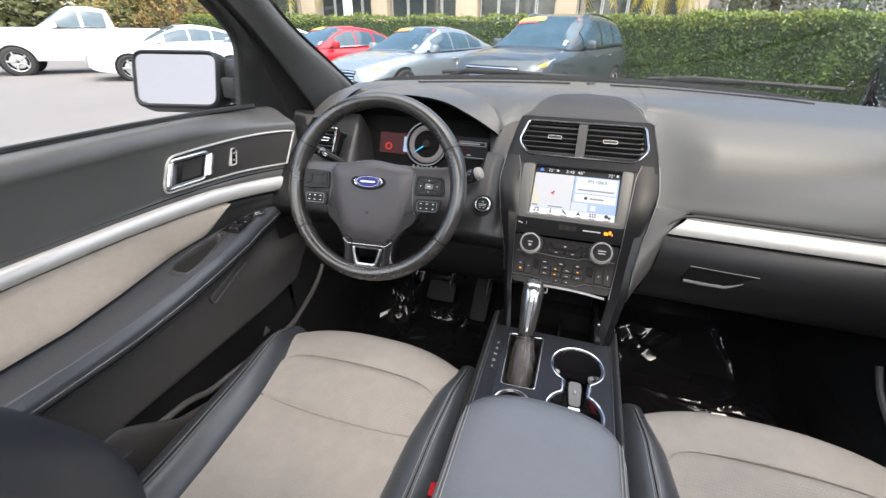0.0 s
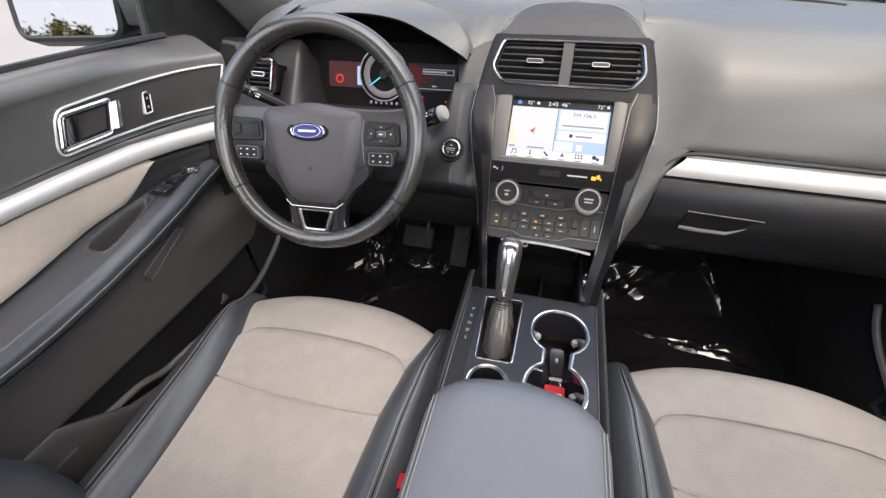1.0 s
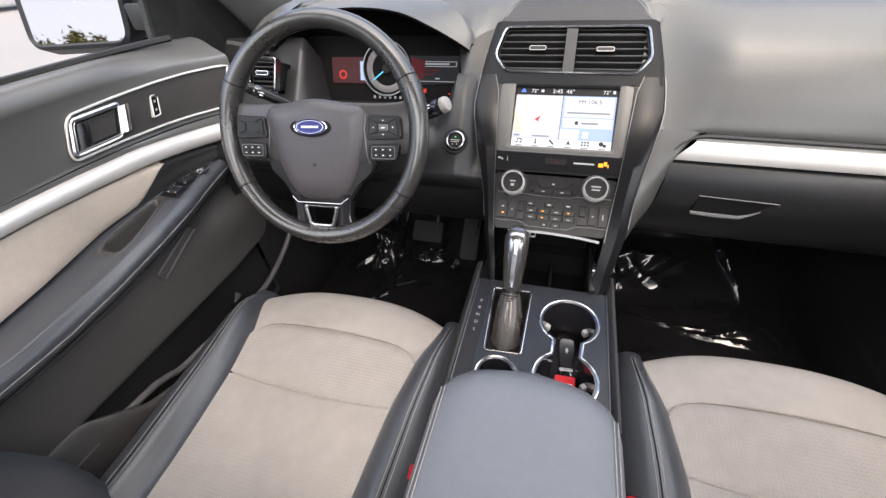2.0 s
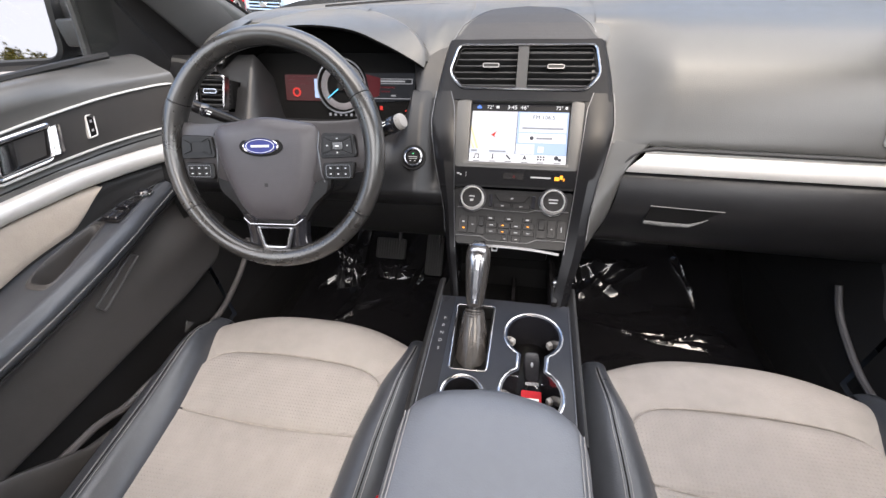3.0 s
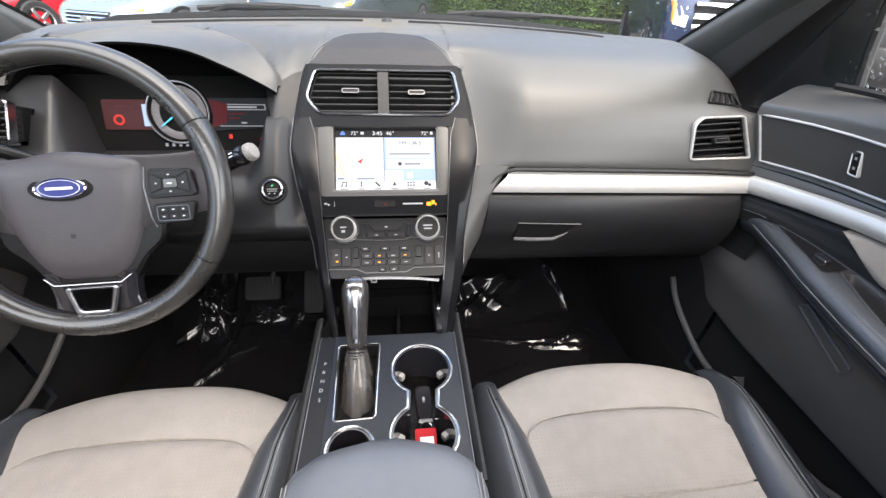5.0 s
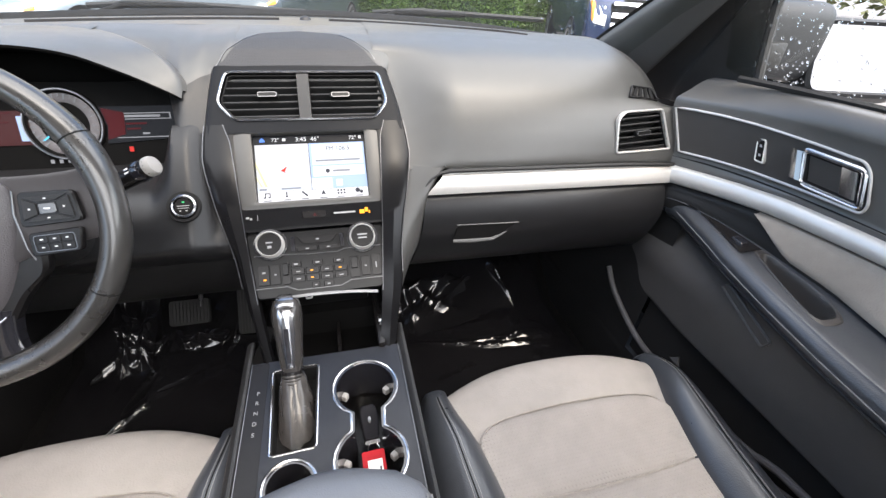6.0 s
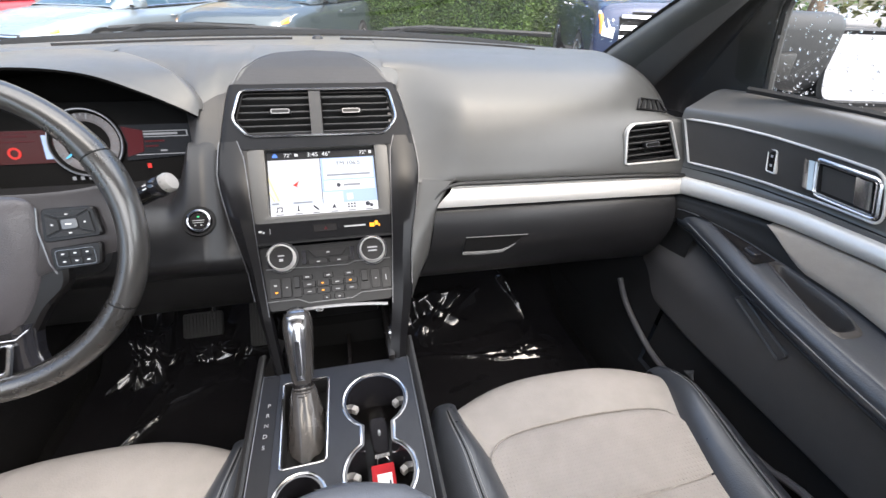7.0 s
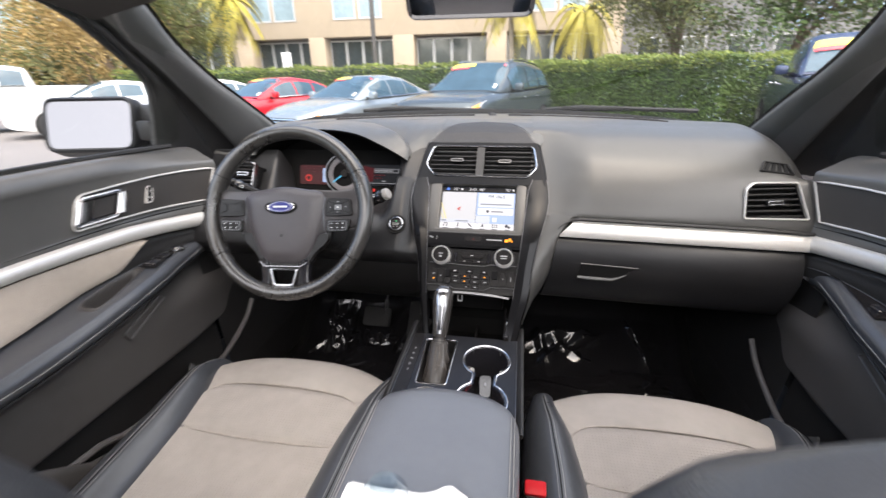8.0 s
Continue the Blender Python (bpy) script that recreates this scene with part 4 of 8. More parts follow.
for row in ((0.030, 0.065, 0.1412, 0.1438), (-0.105, -0.100, 0.143, 0.146), (-0.099, -0.096, 0.141, 0.144), (-0.088, -0.0873, 0.139, 0.148)):
    part("indicator_print", bars([row], SF, 0.0033), MARK_DIM, ind)
part("airbag_lamp", bars([(0.072, 0.080, 0.1385, 0.145), (0.081, 0.086, 0.141, 0.148), (0.087, 0.089, 0.1385, 0.143)], SF, 0.0033), LIT_ORANGE, ind)
# audio and climate panel
panel = part("control_panel", prism(rpoly([(-0.098, 0.014), (0.098, 0.014), (0.108, 0.118), (-0.108, 0.118)], 0.006), -0.02, 0.0, SF, 0.002), PANEL, stack, "black audio and climate panel")


def knob(x, y, r, marks):
    m = SF @ Matrix.Translation((x, y, 0))
    k = part("knob", lathe([(0.0, 0.013), (r * 0.79, 0.013), (r * 0.83, 0.012), (r * 0.85, 0.0)], m, 32), BUTTON, panel, "round control knob")
    part("knob_ring", lathe([(r * 0.83, 0.0), (r * 0.84, 0.0135), (r * 0.885, 0.0150), (r * 0.955, 0.013), (r, 0.0)], m, 32), SILVER, k, "silver knob ring")
    part("knob_seat", lathe([(r * 1.0, 0.0005), (r * 1.18, 0.0018), (r * 1.22, 0.0)], m, 32), GLOSS, k)
    part("knob_print", bars(marks, m, 0.013), MARK_DIM, k)


PF = SF @ Matrix.Translation((0, 0.0236, 0)) @ Matrix.Diagonal((1, 0.8, 1, 1))
knob(-0.072, 0.099, 0.0215, [(-0.005, 0.005, 0.001, 0.003), (-0.003, 0.003, -0.007, -0.003)])
knob(0.072, 0.099, 0.0215, [(-0.008, 0.008, 0.0015, 0.0038), (-0.007, 0.007, -0.004, -0.0018)])


def key(x0, x1, y0, y1, material=None, marks=(), lamp=(), nm="button", poly=None):
    b = part(nm, prism(poly or rpoly(rect(x0, x1, y0, y1), 0.0015), 0.0, 0.0032, PF, 0.0009), material or BUTTON, panel)
    if marks:
        part("button_print", bars([(x0_ + (x1_ - x0_) * 0.12, x1_ - (x1_ - x0_) * 0.12, y0_ + (y1_ - y0_) * 0.15, y1_ - (y1_ - y0_) * 0.25) for x0_, x1_, y0_, y1_ in marks], PF, 0.0032), MARK_DIM, b)
    if lamp:
        part("button_lamp", bars([((x0_ * 3 + x1_) / 4, (x0_ + x1_ * 3) / 4, (y0_ * 3 + y1_) / 4, (y0_ + y1_ * 3) / 4) for x0_, x1_, y0_, y1_ in lamp], PF, 0.0033), LIT_ORANGE, b)
    return b


key(0, 0, 0, 0, poly=[(-0.022, 0.090), (0.022, 0.090), (0.032, 0.106), (-0.032, 0.106)], marks=[(-0.003, 0.003, 0.096, 0.1005)])
key(-0.033, -0.001, 0.076, 0.086, marks=[(-0.020, -0.013, 0.079, 0.082)])
key(0.001, 0.033, 0.076, 0.086, marks=[(0.013, 0.020, 0.079, 0.082)])
key(-0.042, -0.035, 0.077, 0.106, GLOSS)
key(0.035, 0.042, 0.077, 0.106, GLOSS)
part("chrome_line", tube([PF @ Vector((u, v, 0.001)) for u, v in ((-0.098, 0.073), (-0.052, 0.072), (-0.014, 0.069), (0.030, 0.069), (0.042, 0.074), (0.100, 0.074))], 0.0011, 6), DARK_CHROME, panel)
part("chrome_line", tube([PF @ Vector((u, v, 0.001)) for u, v in ((-0.098, 0.008), (-0.052, 0.008), (-0.036, -0.001), (0.032, -0.001), (0.048, 0.008), (0.098, 0.008))], 0.0011, 6), DARK_CHROME, panel)
# climate row
key(-0.094, -0.077, 0.014, 0.054, marks=[(-0.088, -0.082, 0.037, 0.042)], lamp=[(-0.088, -0.080, 0.022, 0.028)])
key(-0.075, -0.061, 0.014, 0.054, marks=[(-0.070, -0.066, 0.032, 0.036)])
key(-0.058, -0.046, 0.012, 0.056, BUTTON, nm="rocker")
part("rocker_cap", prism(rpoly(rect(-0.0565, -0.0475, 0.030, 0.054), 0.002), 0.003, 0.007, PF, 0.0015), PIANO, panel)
for c in range(4):
    for r in range(2):
        x0, y0 = -0.044 + c * 0.0222, 0.015 + r * 0.0145
        lampy = {(1, 1): 1, (1, 0): 1, (3, 1): 1}.get((c, r))
        key(x0, x0 + 0.0205, y0, y0 + 0.0125, marks=[(x0 + 0.006, x0 + 0.0145, y0 + 0.0045, y0 + 0.0075)] if not lampy else (), lamp=[(x0 + 0.005, x0 + 0.013, y0 + 0.004, y0 + 0.0085)] if lampy else ())
for x in (-0.036, -0.003, 0.030):
    key(x - 0.008, x + 0.008, 0.0455, 0.056, marks=[(x - 0.004, x + 0.004, 0.049, 0.053)])
key(-0.014, -0.002, 0.0005, 0.0115, marks=[(-0.010, -0.006, 0.004, 0.007)])
key(0.004, 0.020, 0.0005, 0.0115, marks=[(0.009, 0.015, 0.004, 0.007)])
key(0.047, 0.063, 0.012, 0.056, BUTTON, nm="rocker")
part("rocker_cap", prism(rpoly(rect(0.0495, 0.0605, 0.030, 0.054), 0.002), 0.003, 0.007, PF, 0.0015), PIANO, panel)
key(0.066, 0.080, 0.014, 0.054, marks=[(0.071, 0.075, 0.032, 0.036)])
key(0.083, 0.098, 0.012, 0.056, marks=[(0.089, 0.091, 0.025, 0.045)])

# side columns: gloss charcoal inside, down to the console, with a fine bright edge
for s in (-1, 1):
    rows, edge_in, edge_out = [], [], []
    for v in list(np.linspace(-0.105, 0.30, 30)):
        wo = half_width(v, s)
        wi = lerp_rows([(-0.105, 0.080), (0.0, 0.095), (0.12, 0.107), (0.27, 0.119), (0.30, 0.128)], v)[0]
        dd = 0.004 * min(1, (v + 0.105) / 0.05)
        drop = 0.030 * max(0, -v) / 0.105
        rows.append([sfp(s * u, v, d) for u, d in ((wi, -0.02), (wi, dd), (wi + (wo - wi) * 0.5, dd + 0.005 * min(1, (0.30 - v) / 0.06)), (wo - 0.003, dd - 0.003), (wo, -0.012), (wo, -0.07 - drop))])
        edge_in.append(sfp(s * (wi + 0.001), v, dd + 0.0012))
        edge_out.append(sfp(s * (wo - 0.002), v, dd - 0.001))
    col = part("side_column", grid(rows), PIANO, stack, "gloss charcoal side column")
    part("bright_edge", tube(edge_in[8:], 0.0007, 6), DARK_CHROME, col)
    part("bright_edge", tube(edge_out[10:], 0.0007, 6), DARK_CHROME, col)
# shelf and charging nook under the panel
shelf = part("nook_lip", tube(spline([sfp(-0.070, 0.011, 0.004), sfp(-0.02, 0.013, 0.008), sfp(0.04, 0.011, 0.010), sfp(0.088, 0.006, 0.010)], 14), 0.0026, 8, flat=0.6), mat("lip_plastic", (0.22, 0.22, 0.22), 0.35, 0.3, vary=(40, 0.08)), stack, "dull silver lip of the open storage door")
nook = part("storage_nook", grid([[(x, y, z) for y, z in ((0.746, 0.972), (0.80, 0.962), (0.83, 0.93), (0.83, 0.86), (0.80, 0.835), (0.69, 0.835), (0.672, 0.90))] for x in (-0.098, -0.03, 0.04, 0.098)]), CLUSTER, stack)
part("port_panel", rbox(-0.06, 0.075, 0.800, 0.83, 0.905, 0.955, 0.004), PANEL, nook)
U = basis((-0.028, 0.7985, 0.934), (1, 0, 0), (0, -1, 0.1))
part("usb_port", ring(rpoly(rect(-0.006, 0.006, -0.010, 0.010), 0.003), rpoly(rect(-0.004, 0.004, -0.008, 0.008), 0.002), -0.002, 0.002, U), MARK, nook, "outlined charging port")
part("port_cover", rbox(0.002, 0.03, 0.785, 0.80, 0.948, 0.960, 0.003), DULL_CHROME, nook)
part("nook_wall", rbox(0.080, 0.092, 0.675, 0.82, 0.85, 0.915, 0.004), BUTTON, nook)
part("nook_catch", rbox(0.084, 0.097, 0.715, 0.735, 0.90, 0.925, 0.003), DULL_CHROME, nook)
part("tray_divider", rbox(0.012, 0.020, 0.68, 0.80, 0.836, 0.86, 0.003), BUTTON, nook)
part("stack_back", rbox(-0.10, 0.10, 0.835, 0.9, 0.5, 1.0, 0.01), BLACK, stack)

# ---------------- console between the seats ----------------
cons = thing("centre_console", (0, 0.5, 0.5), "charcoal centre console with cup holders and shifter slot", "console")


def deck_z(y):
    return lerp_rows([(0.45, 0.893), (0.52, 0.898), (0.62, 0.904), (0.70, 0.902), (0.76, 0.885)], y)[0]


rows = []
for y in np.linspace(0.10, 0.80, 18):
    w = lerp_rows([(0.1, 0.118), (0.45, 0.120), (0.6, 0.124), (0.72, 0.124), (0.80, 0.118)], y)[0]
    z = deck_z(max(y, 0.45)) - 0.012
    rows.append([(-w - 0.004, y, 0.50), (-w - 0.002, y, 0.75), (-w, y, z - 0.02), (-w + 0.006, y, z - 0.002), (-w + 0.02, y, z - 0.012), (w - 0.02, y, z - 0.012), (w - 0.006, y, z - 0.002), (w, y, z - 0.02), (w + 0.002, y, 0.75), (w + 0.004, y, 0.50)])
# leave the top open where the trays stand
part("console_side", grid([r[:5] for r in rows]), VINYL_LOW, cons)
part("console_side", grid([r[5:] for r in rows]), VINYL_LOW, cons)


def circle(cx, cy, r, n, a0=0.0):
    return [(cx + r * math.cos(a0 + 2 * math.pi * k / n), cy + r * math.sin(a0 + 2 * math.pi * k / n)) for k in range(n)]


# the plate, with openings cut by stitching between loops
DK = basis((0, 0.56, 0.9015), (1, 0, 0), (0, -0.03, 1))
CUPA, CUPB, RC = (0.052, 0.046), (0.050, -0.062), 0.046


def cup_loop(r, neck, n=22):
    """Two round wells joined by a neck, as one loop."""
    out = []
    a = math.asin(neck / r)
    (ax, ay), (bx, by) = CUPA, CUPB
    for k in range(n):
        t = -math.pi / 2 + a + (2 * math.pi - 2 * a) * k / (n - 1)
        out.append((ax + r * math.cos(t), ay + r * math.sin(t)))
    for k in range(n):
        t = math.pi / 2 + a + (2 * math.pi - 2 * a) * k / (n - 1)
        out.append((bx + r * math.cos(t), by + r * math.sin(t)))
    return [Vector(p) for p in out]


def hole_plate(outer, holes, d0, d1, m):
    """A flat plate with holes."""
    bm = bmesh.new()
    edges = []
    for loop in [outer] + holes:
        vs = [bm.verts.new((*Vector(p).to_2d(), 0)) for p in loop]
        edges += [bm.edges.new((vs[i], vs[(i + 1) % len(vs)])) for i in range(len(vs))]
    bmesh.ops.triangle_fill(bm, use_beauty=True, use_dissolve=False, edges=edges)
    drop = []
    for f in bm.faces:
        c = f.calc_center_median()
        for h in holes:
            inside = False
            for i in range(len(h)):
                a, b = h[i], h[(i + 1) % len(h)]
                if (a[1] > c.y) != (b[1] > c.y) and c.x < (b[0] - a[0]) * (c.y - a[1]) / (b[1] - a[1]) + a[0]:
                    inside = not inside
            if inside:
                drop.append(f)
                break
    bmesh.ops.delete(bm, geom=drop, context="FACES")
    res = bmesh.ops.extrude_face_region(bm, geom=bm.faces[:])
    for e in res["geom"]:
        if isinstance(e, bmesh.types.BMVert):
            e.co.z = d1
    for v in bm.verts:
        if v.co.z != d1:
            v.co.z = d0
    bmesh.ops.transform(bm, matrix=m, verts=bm.verts)
    return bm


slot = rpoly([(-0.074, -0.036), (-0.017, -0.034), (-0.014, 0.100), (-0.080, 0.098)], 0.006)
small = [Vector(p) for p in circle(-0.048, -0.076, 0.031, 24)]
cups = cup_loop(RC, 0.022)
part("deck_plate", hole_plate(rpoly([(-0.112, -0.12), (0.112, -0.12), (0.113, 0.118), (-0.113, 0.118)], 0.006), [slot, cups, small], -0.003, 0.0, DK), CONSOLE, cons, "satin charcoal deck plate")
part("slot_frame", ring(offset(slot, -0.0016), offset(slot, 0.0010), -0.004, 0.0016, DK, 0.0006), DULL_CHROME, cons, "chrome frame round the shifter slot")
part("cup_frame", ring(offset(cups, -0.0022), offset(cups, 0.0012), -0.004, 0.0020, DK, 0.0008), DULL_CHROME, cons, "chrome rim of the cup holders")
part("cup_frame", ring(offset(small, -0.0020), offset(small, 0.0012), -0.004, 0.0020, DK, 0.0008), DULL_CHROME, cons, "chrome rim of the small round holder")
part("cup_well", ring(offset(cups, 0.0), offset(cups, 0.004), -0.075, -0.001, DK), GLOSS, cons)
part("cup_floor", hole_plate(offset(cups, -0.002), [], -0.079, -0.075, DK), BUTTON, cons)
part("cup_well", ring(small, offset(small, 0.004), -0.06, -0.001, DK), GLOSS, cons)
part("cup_floor", prism(offset(small, -0.002), -0.064, -0.060, DK), BUTTON, cons)
part("slot_floor", prism(offset(slot, -0.002), -0.05, -0.03, DK), BLACK, cons)
part("slot_wall", ring(slot, offset(slot, 0.003), -0.045, -0.001, DK), BLACK, cons)
FINGER = mat("finger_grey", (0.42, 0.41, 0.40), 0.5, vary=(90, 0.1))
for (cx, cy) in (CUPA, CUPB):
    for a in (146, 34):
        m = DK @ Matrix.Translation((cx, cy, -0.048)) @ Matrix.Rotation(radians(a), 4, "Z")
        part("cup_finger", rbox(0.034, 0.043, -0.0045, 0.0045, -0.006, 0.006, 0.0015, 2, m), FINGER, cons, "pale grey spring finger")
# side rails of the deck with gear letters
for s in (-1, 1):
    part("deck_rail", tube([DK @ Vector((s * 0.118, v, -0.002)) for v in np.linspace(-0.13, 0.16, 10)], 0.008, 8, flat=0.6), VINYL_LOW, cons)
    part("bright_edge", tube([DK @ Vector((s * 0.1105, v, 0.001)) for v in np.linspace(-0.12, 0.118, 10)], 0.0008, 6), DARK_CHROME, cons)
part("letter_strip", prism(rpoly([(-0.1115, -0.118), (-0.084, -0.118), (-0.086, 0.116), (-0.1125, 0.116)], 0.004), 0.0, 0.0012, DK, 0.0005), BUTTON, cons, "black strip with gear letters")
for k, ch in enumerate("PRNDS"):
    words("gear_letter", ch, 0.008, DK @ Matrix.Translation((-0.0965, 0.062 - 0.016 * k, 0)), MARK_DIM, cons, 0.0014)

# shifter
lever = thing("gear_lever", (-0.045, 0.61, 0.88), "leather and chrome gear lever with a gathered boot", "gear lever")
base, head = Vector((-0.046, 0.578, 0.868)), Vector((-0.049, 0.690, 1.008))
boot = []
for t, w, d in ((0, 0.0275, 0.054), (0.05, 0.0265, 0.050), (0.10, 0.0245, 0.045), (0.16, 0.0245, 0.040), (0.22, 0.0225, 0.035), (0.28, 0.0225, 0.031), (0.34, 0.0205, 0.027), (0.40, 0.0205, 0.024), (0.46, 0.0185, 0.021), (0.52, 0.0180, 0.0185), (0.57, 0.0160, 0.0165), (0.62, 0.0135, 0.0145)):
    c = Vector((-0.046, 0.596, 0.868)).lerp(Vector((-0.0475, 0.632, 0.926)), t / 0.62)
    ring_pts = []
    for k in range(56):
        a = 2 * math.pi * k / 56
        cr = 1 + 0.08 * abs(math.sin(3 * a + 4 * t)) * (1 - t) - 0.05 * abs(math.sin(5.5 * a + 2 + 5 * t)) + 0.05 * noise.noise(Vector((3 * math.cos(a), 3 * math.sin(a), 9 * t)))
        cr -= 0.06 * max(0, 1 - abs(a - 4.71) / 0.12)
        ring_pts.append(c + Vector((w * math.cos(a) * cr, d * math.sin(a) * cr, -0.012 * math.sin(a) * (1 - t) + 0.3 * d * math.sin(a) * t)))
    boot.append(ring_pts)
part("boot", grid(boot, True, True), BOOT, lever, "gathered black leather boot")
AX = basis((-0.0475, 0.6442, 0.9396), (1, 0, 0), (0.0, 0.60, 0.80))
HG = lambda h: 0.0915 - (0.0915 - h) * 1.34
for k in range(4):
    part("boot_fold", lathe([(0.0135, -0.002), (0.0165 - 0.0004 * k, 0.002), (0.0165 - 0.0004 * k, 0.004), (0.0135, 0.007)], AX @ Matrix.Translation((0, 0, -0.040 + 0.0052 * k)), 20), BOOT, lever)
gk = []
for h, w, d, o in ((0.010, 0.012, 0.013, 0), (0.018, 0.0155, 0.016, 0), (0.035, 0.0175, 0.018, 0.001), (0.055, 0.0195, 0.020, 0.002), (0.070, 0.021, 0.0225, 0.003), (0.080, 0.0205, 0.022, 0.003), (0.087, 0.017, 0.018, 0.003), (0.0905, 0.010, 0.010, 0.003), (0.0915, 0.001, 0.001, 0.003)):
    gk.append([AX @ Vector((w * math.copysign(abs(math.cos(a)) ** 0.8, math.cos(a)), d * math.copysign(abs(math.sin(a)) ** 0.8, math.sin(a)) - o, HG(h))) for a in np.linspace(0, 2 * math.pi, 28, endpoint=False)])
grip = part("grip", grid(gk, True, True), GRIP, lever, "black leather shift grip")
ins = []
for h, w, o in ((0.016, 0.0075, 0.0165), (0.035, 0.0085, 0.0205), (0.055, 0.0095, 0.0235), (0.070, 0.010, 0.0268), (0.082, 0.0105, 0.0255), (0.0895, 0.0098, 0.0165), (0.0935, 0.008, 0.006), (0.0935, 0.006, -0.002)):
    ins.append([AX @ Vector((w * c * 1.15, -o + 0.0035 * c * c, HG(h) + 0.0005)) for c in (-1, -0.6, 0, 0.6, 1)])
insert = part("insert", grid(ins), SMOKED, grip, "chrome insert down the front of the grip")
part("insert_window", grid([[AX @ Vector((0.0032 * c, -lerp_rows([(0.02, 0.0190), (0.035, 0.0218), (0.055, 0.0248), (0.06, 0.0258)], h)[0], HG(h))) for c in (-1, 0, 1)] for h in (0.022, 0.035, 0.05, 0.058)]), GLOSS, grip)
part("collar", lathe([(0.011, -0.028), (0.0150, -0.026), (0.0150, -0.016), (0.012, -0.013)], AX, 24), BUTTON, grip)

# car key on a red tag, lying in the cup holder's neck
keyf = thing("car_key", (0.055, 0.55, 0.86), "black key fob with a red paper tag in the cup holder", "key")
KM = basis((0.053, 0.566, 0.868), (1, 0.05, 0), (0.05, -0.35, 1)) @ Matrix.Diagonal((0.78, 0.78, 0.8, 1))
fob = part("fob", prism(rpoly([(-0.013, -0.030), (0.013, -0.030), (0.0175, 0.012), (0.014, 0.034), (-0.014, 0.034), (-0.0175, 0.012)], 0.008), -0.006, 0.007, KM, 0.003), GLOSS, keyf)
part("fob_badge", lathe([(0, 0.0085), (0.006, 0.008), (0.0065, 0.007)], KM @ Matrix.Translation((0, 0.006, 0)) @ Matrix.Diagonal((0.45, 0.95, 1, 1)), 16), DARK_CHROME, fob)
part("fob_foot", prism(rpoly(rect(-0.014, 0.014, -0.036, -0.029), 0.002), -0.004, 0.005, KM, 0.001), DULL_CHROME, fob)
part("key_ring", tube([KM @ Vector((0.010 * math.cos(a), -0.043 + 0.010 * math.sin(a), 0.002)) for a in np.linspace(0, 2 * math.pi, 20, endpoint=False)], 0.0011, 6, True), CHROME, keyf)
TM = basis((0.053, 0.492, 0.862), (1, 0.02, 0), (0.0, -0.10, 1)) @ Matrix.Diagonal((0.84, 1, 1, 1))
tag = part("tag", prism(rpoly(rect(-0.017, 0.019, -0.045, 0.035), 0.003), -0.001, 0.0006, TM), RED, keyf, "red paper key tag")
part("tag_label", prism(rect(-0.009, 0.014, -0.042, 0.022), 0.0006, 0.0014, TM), WHITE_PAPER, tag)
part("tag_print", bars([(0.009, 0.0115, -0.03, 0.012), (0.004, 0.006, -0.03, 0.004)], TM, 0.0015), LIT_INK, tag)

# padded lid
arm = thing("armrest", (0, 0.25, 0.89), "black stitched leather armrest lid on the console", "armrest")
rows = []
for i, t in enumerate(np.linspace(0, 1, 26)):
    y = 0.475 - 0.42 * t
    fr = 1 - max(0, 1 - t / 0.085) ** 2.4
    w = 0.118 * (0.50 + 0.50 * (1 - max(0, 1 - t / 0.16) ** 2.4))
    yy = y - 0.0
    top_z = 0.957 - 0.026 * (1 - fr) + 0.004 * t
    sec = []
    for c in (-1, -0.985, -0.94, -0.85, -0.6, -0.3, 0, 0.3, 0.6, 0.85, 0.94, 0.985, 1):
        q = abs(c)
        zz = top_z - 0.004 * q * q - (0.050 if q == 1 else 0.022 if q == 0.985 else 0.009 if q == 0.94 else 0.002 if q == 0.85 else 0)
        sec.append((w * c, yy - 0.012 * q * q * (1 - t), zz))
    rows.append(sec)
first = [(x, 0.478 - 0.012 * (x / 0.05) ** 2, 0.893) for x, _, _ in rows[0]]
part("pad", grid([first] + rows), ARM_LEATHER, arm)
part("lid_base", grid([[(x * 0.97, y, z) for z in (0.875, 0.905)] for x, y in [(-0.118, 0.06), (-0.118, 0.40), (-0.095, 0.45), (-0.05, 0.468), (0.05, 0.468), (0.095, 0.45), (0.118, 0.40), (0.118, 0.06)]]), VINYL_LOW, arm)
for s in (-1, 1):
    for off in (0.0, 0.005):
        part("stitching", tube([(s * (0.1085 - off), y, 0.9490 + 0.004 * (0.475 - y) / 0.42 + 0.6 * off) for y in np.linspace(0.415, 0.07, 12)], 0.0007, 5), STITCH, arm)
part("console_rear", rbox(-0.115, 0.115, 0.02, 0.12, 0.5, 0.90, 0.02), VINYL_LOW, cons)
# ---------------- steering wheel ----------------
WH = basis((-0.378, 0.686, 1.168), (1, 0, 0), (0, -math.cos(radians(24.7)), math.sin(radians(24.7)))) @ Matrix.Rotation(radians(2.5), 4, "Z")
wheel = thing("steering_wheel", (-0.384, 0.75, 1.15), "black leather four-spoke steering wheel with an oval blue badge", "steering wheel")
RW = 0.1725


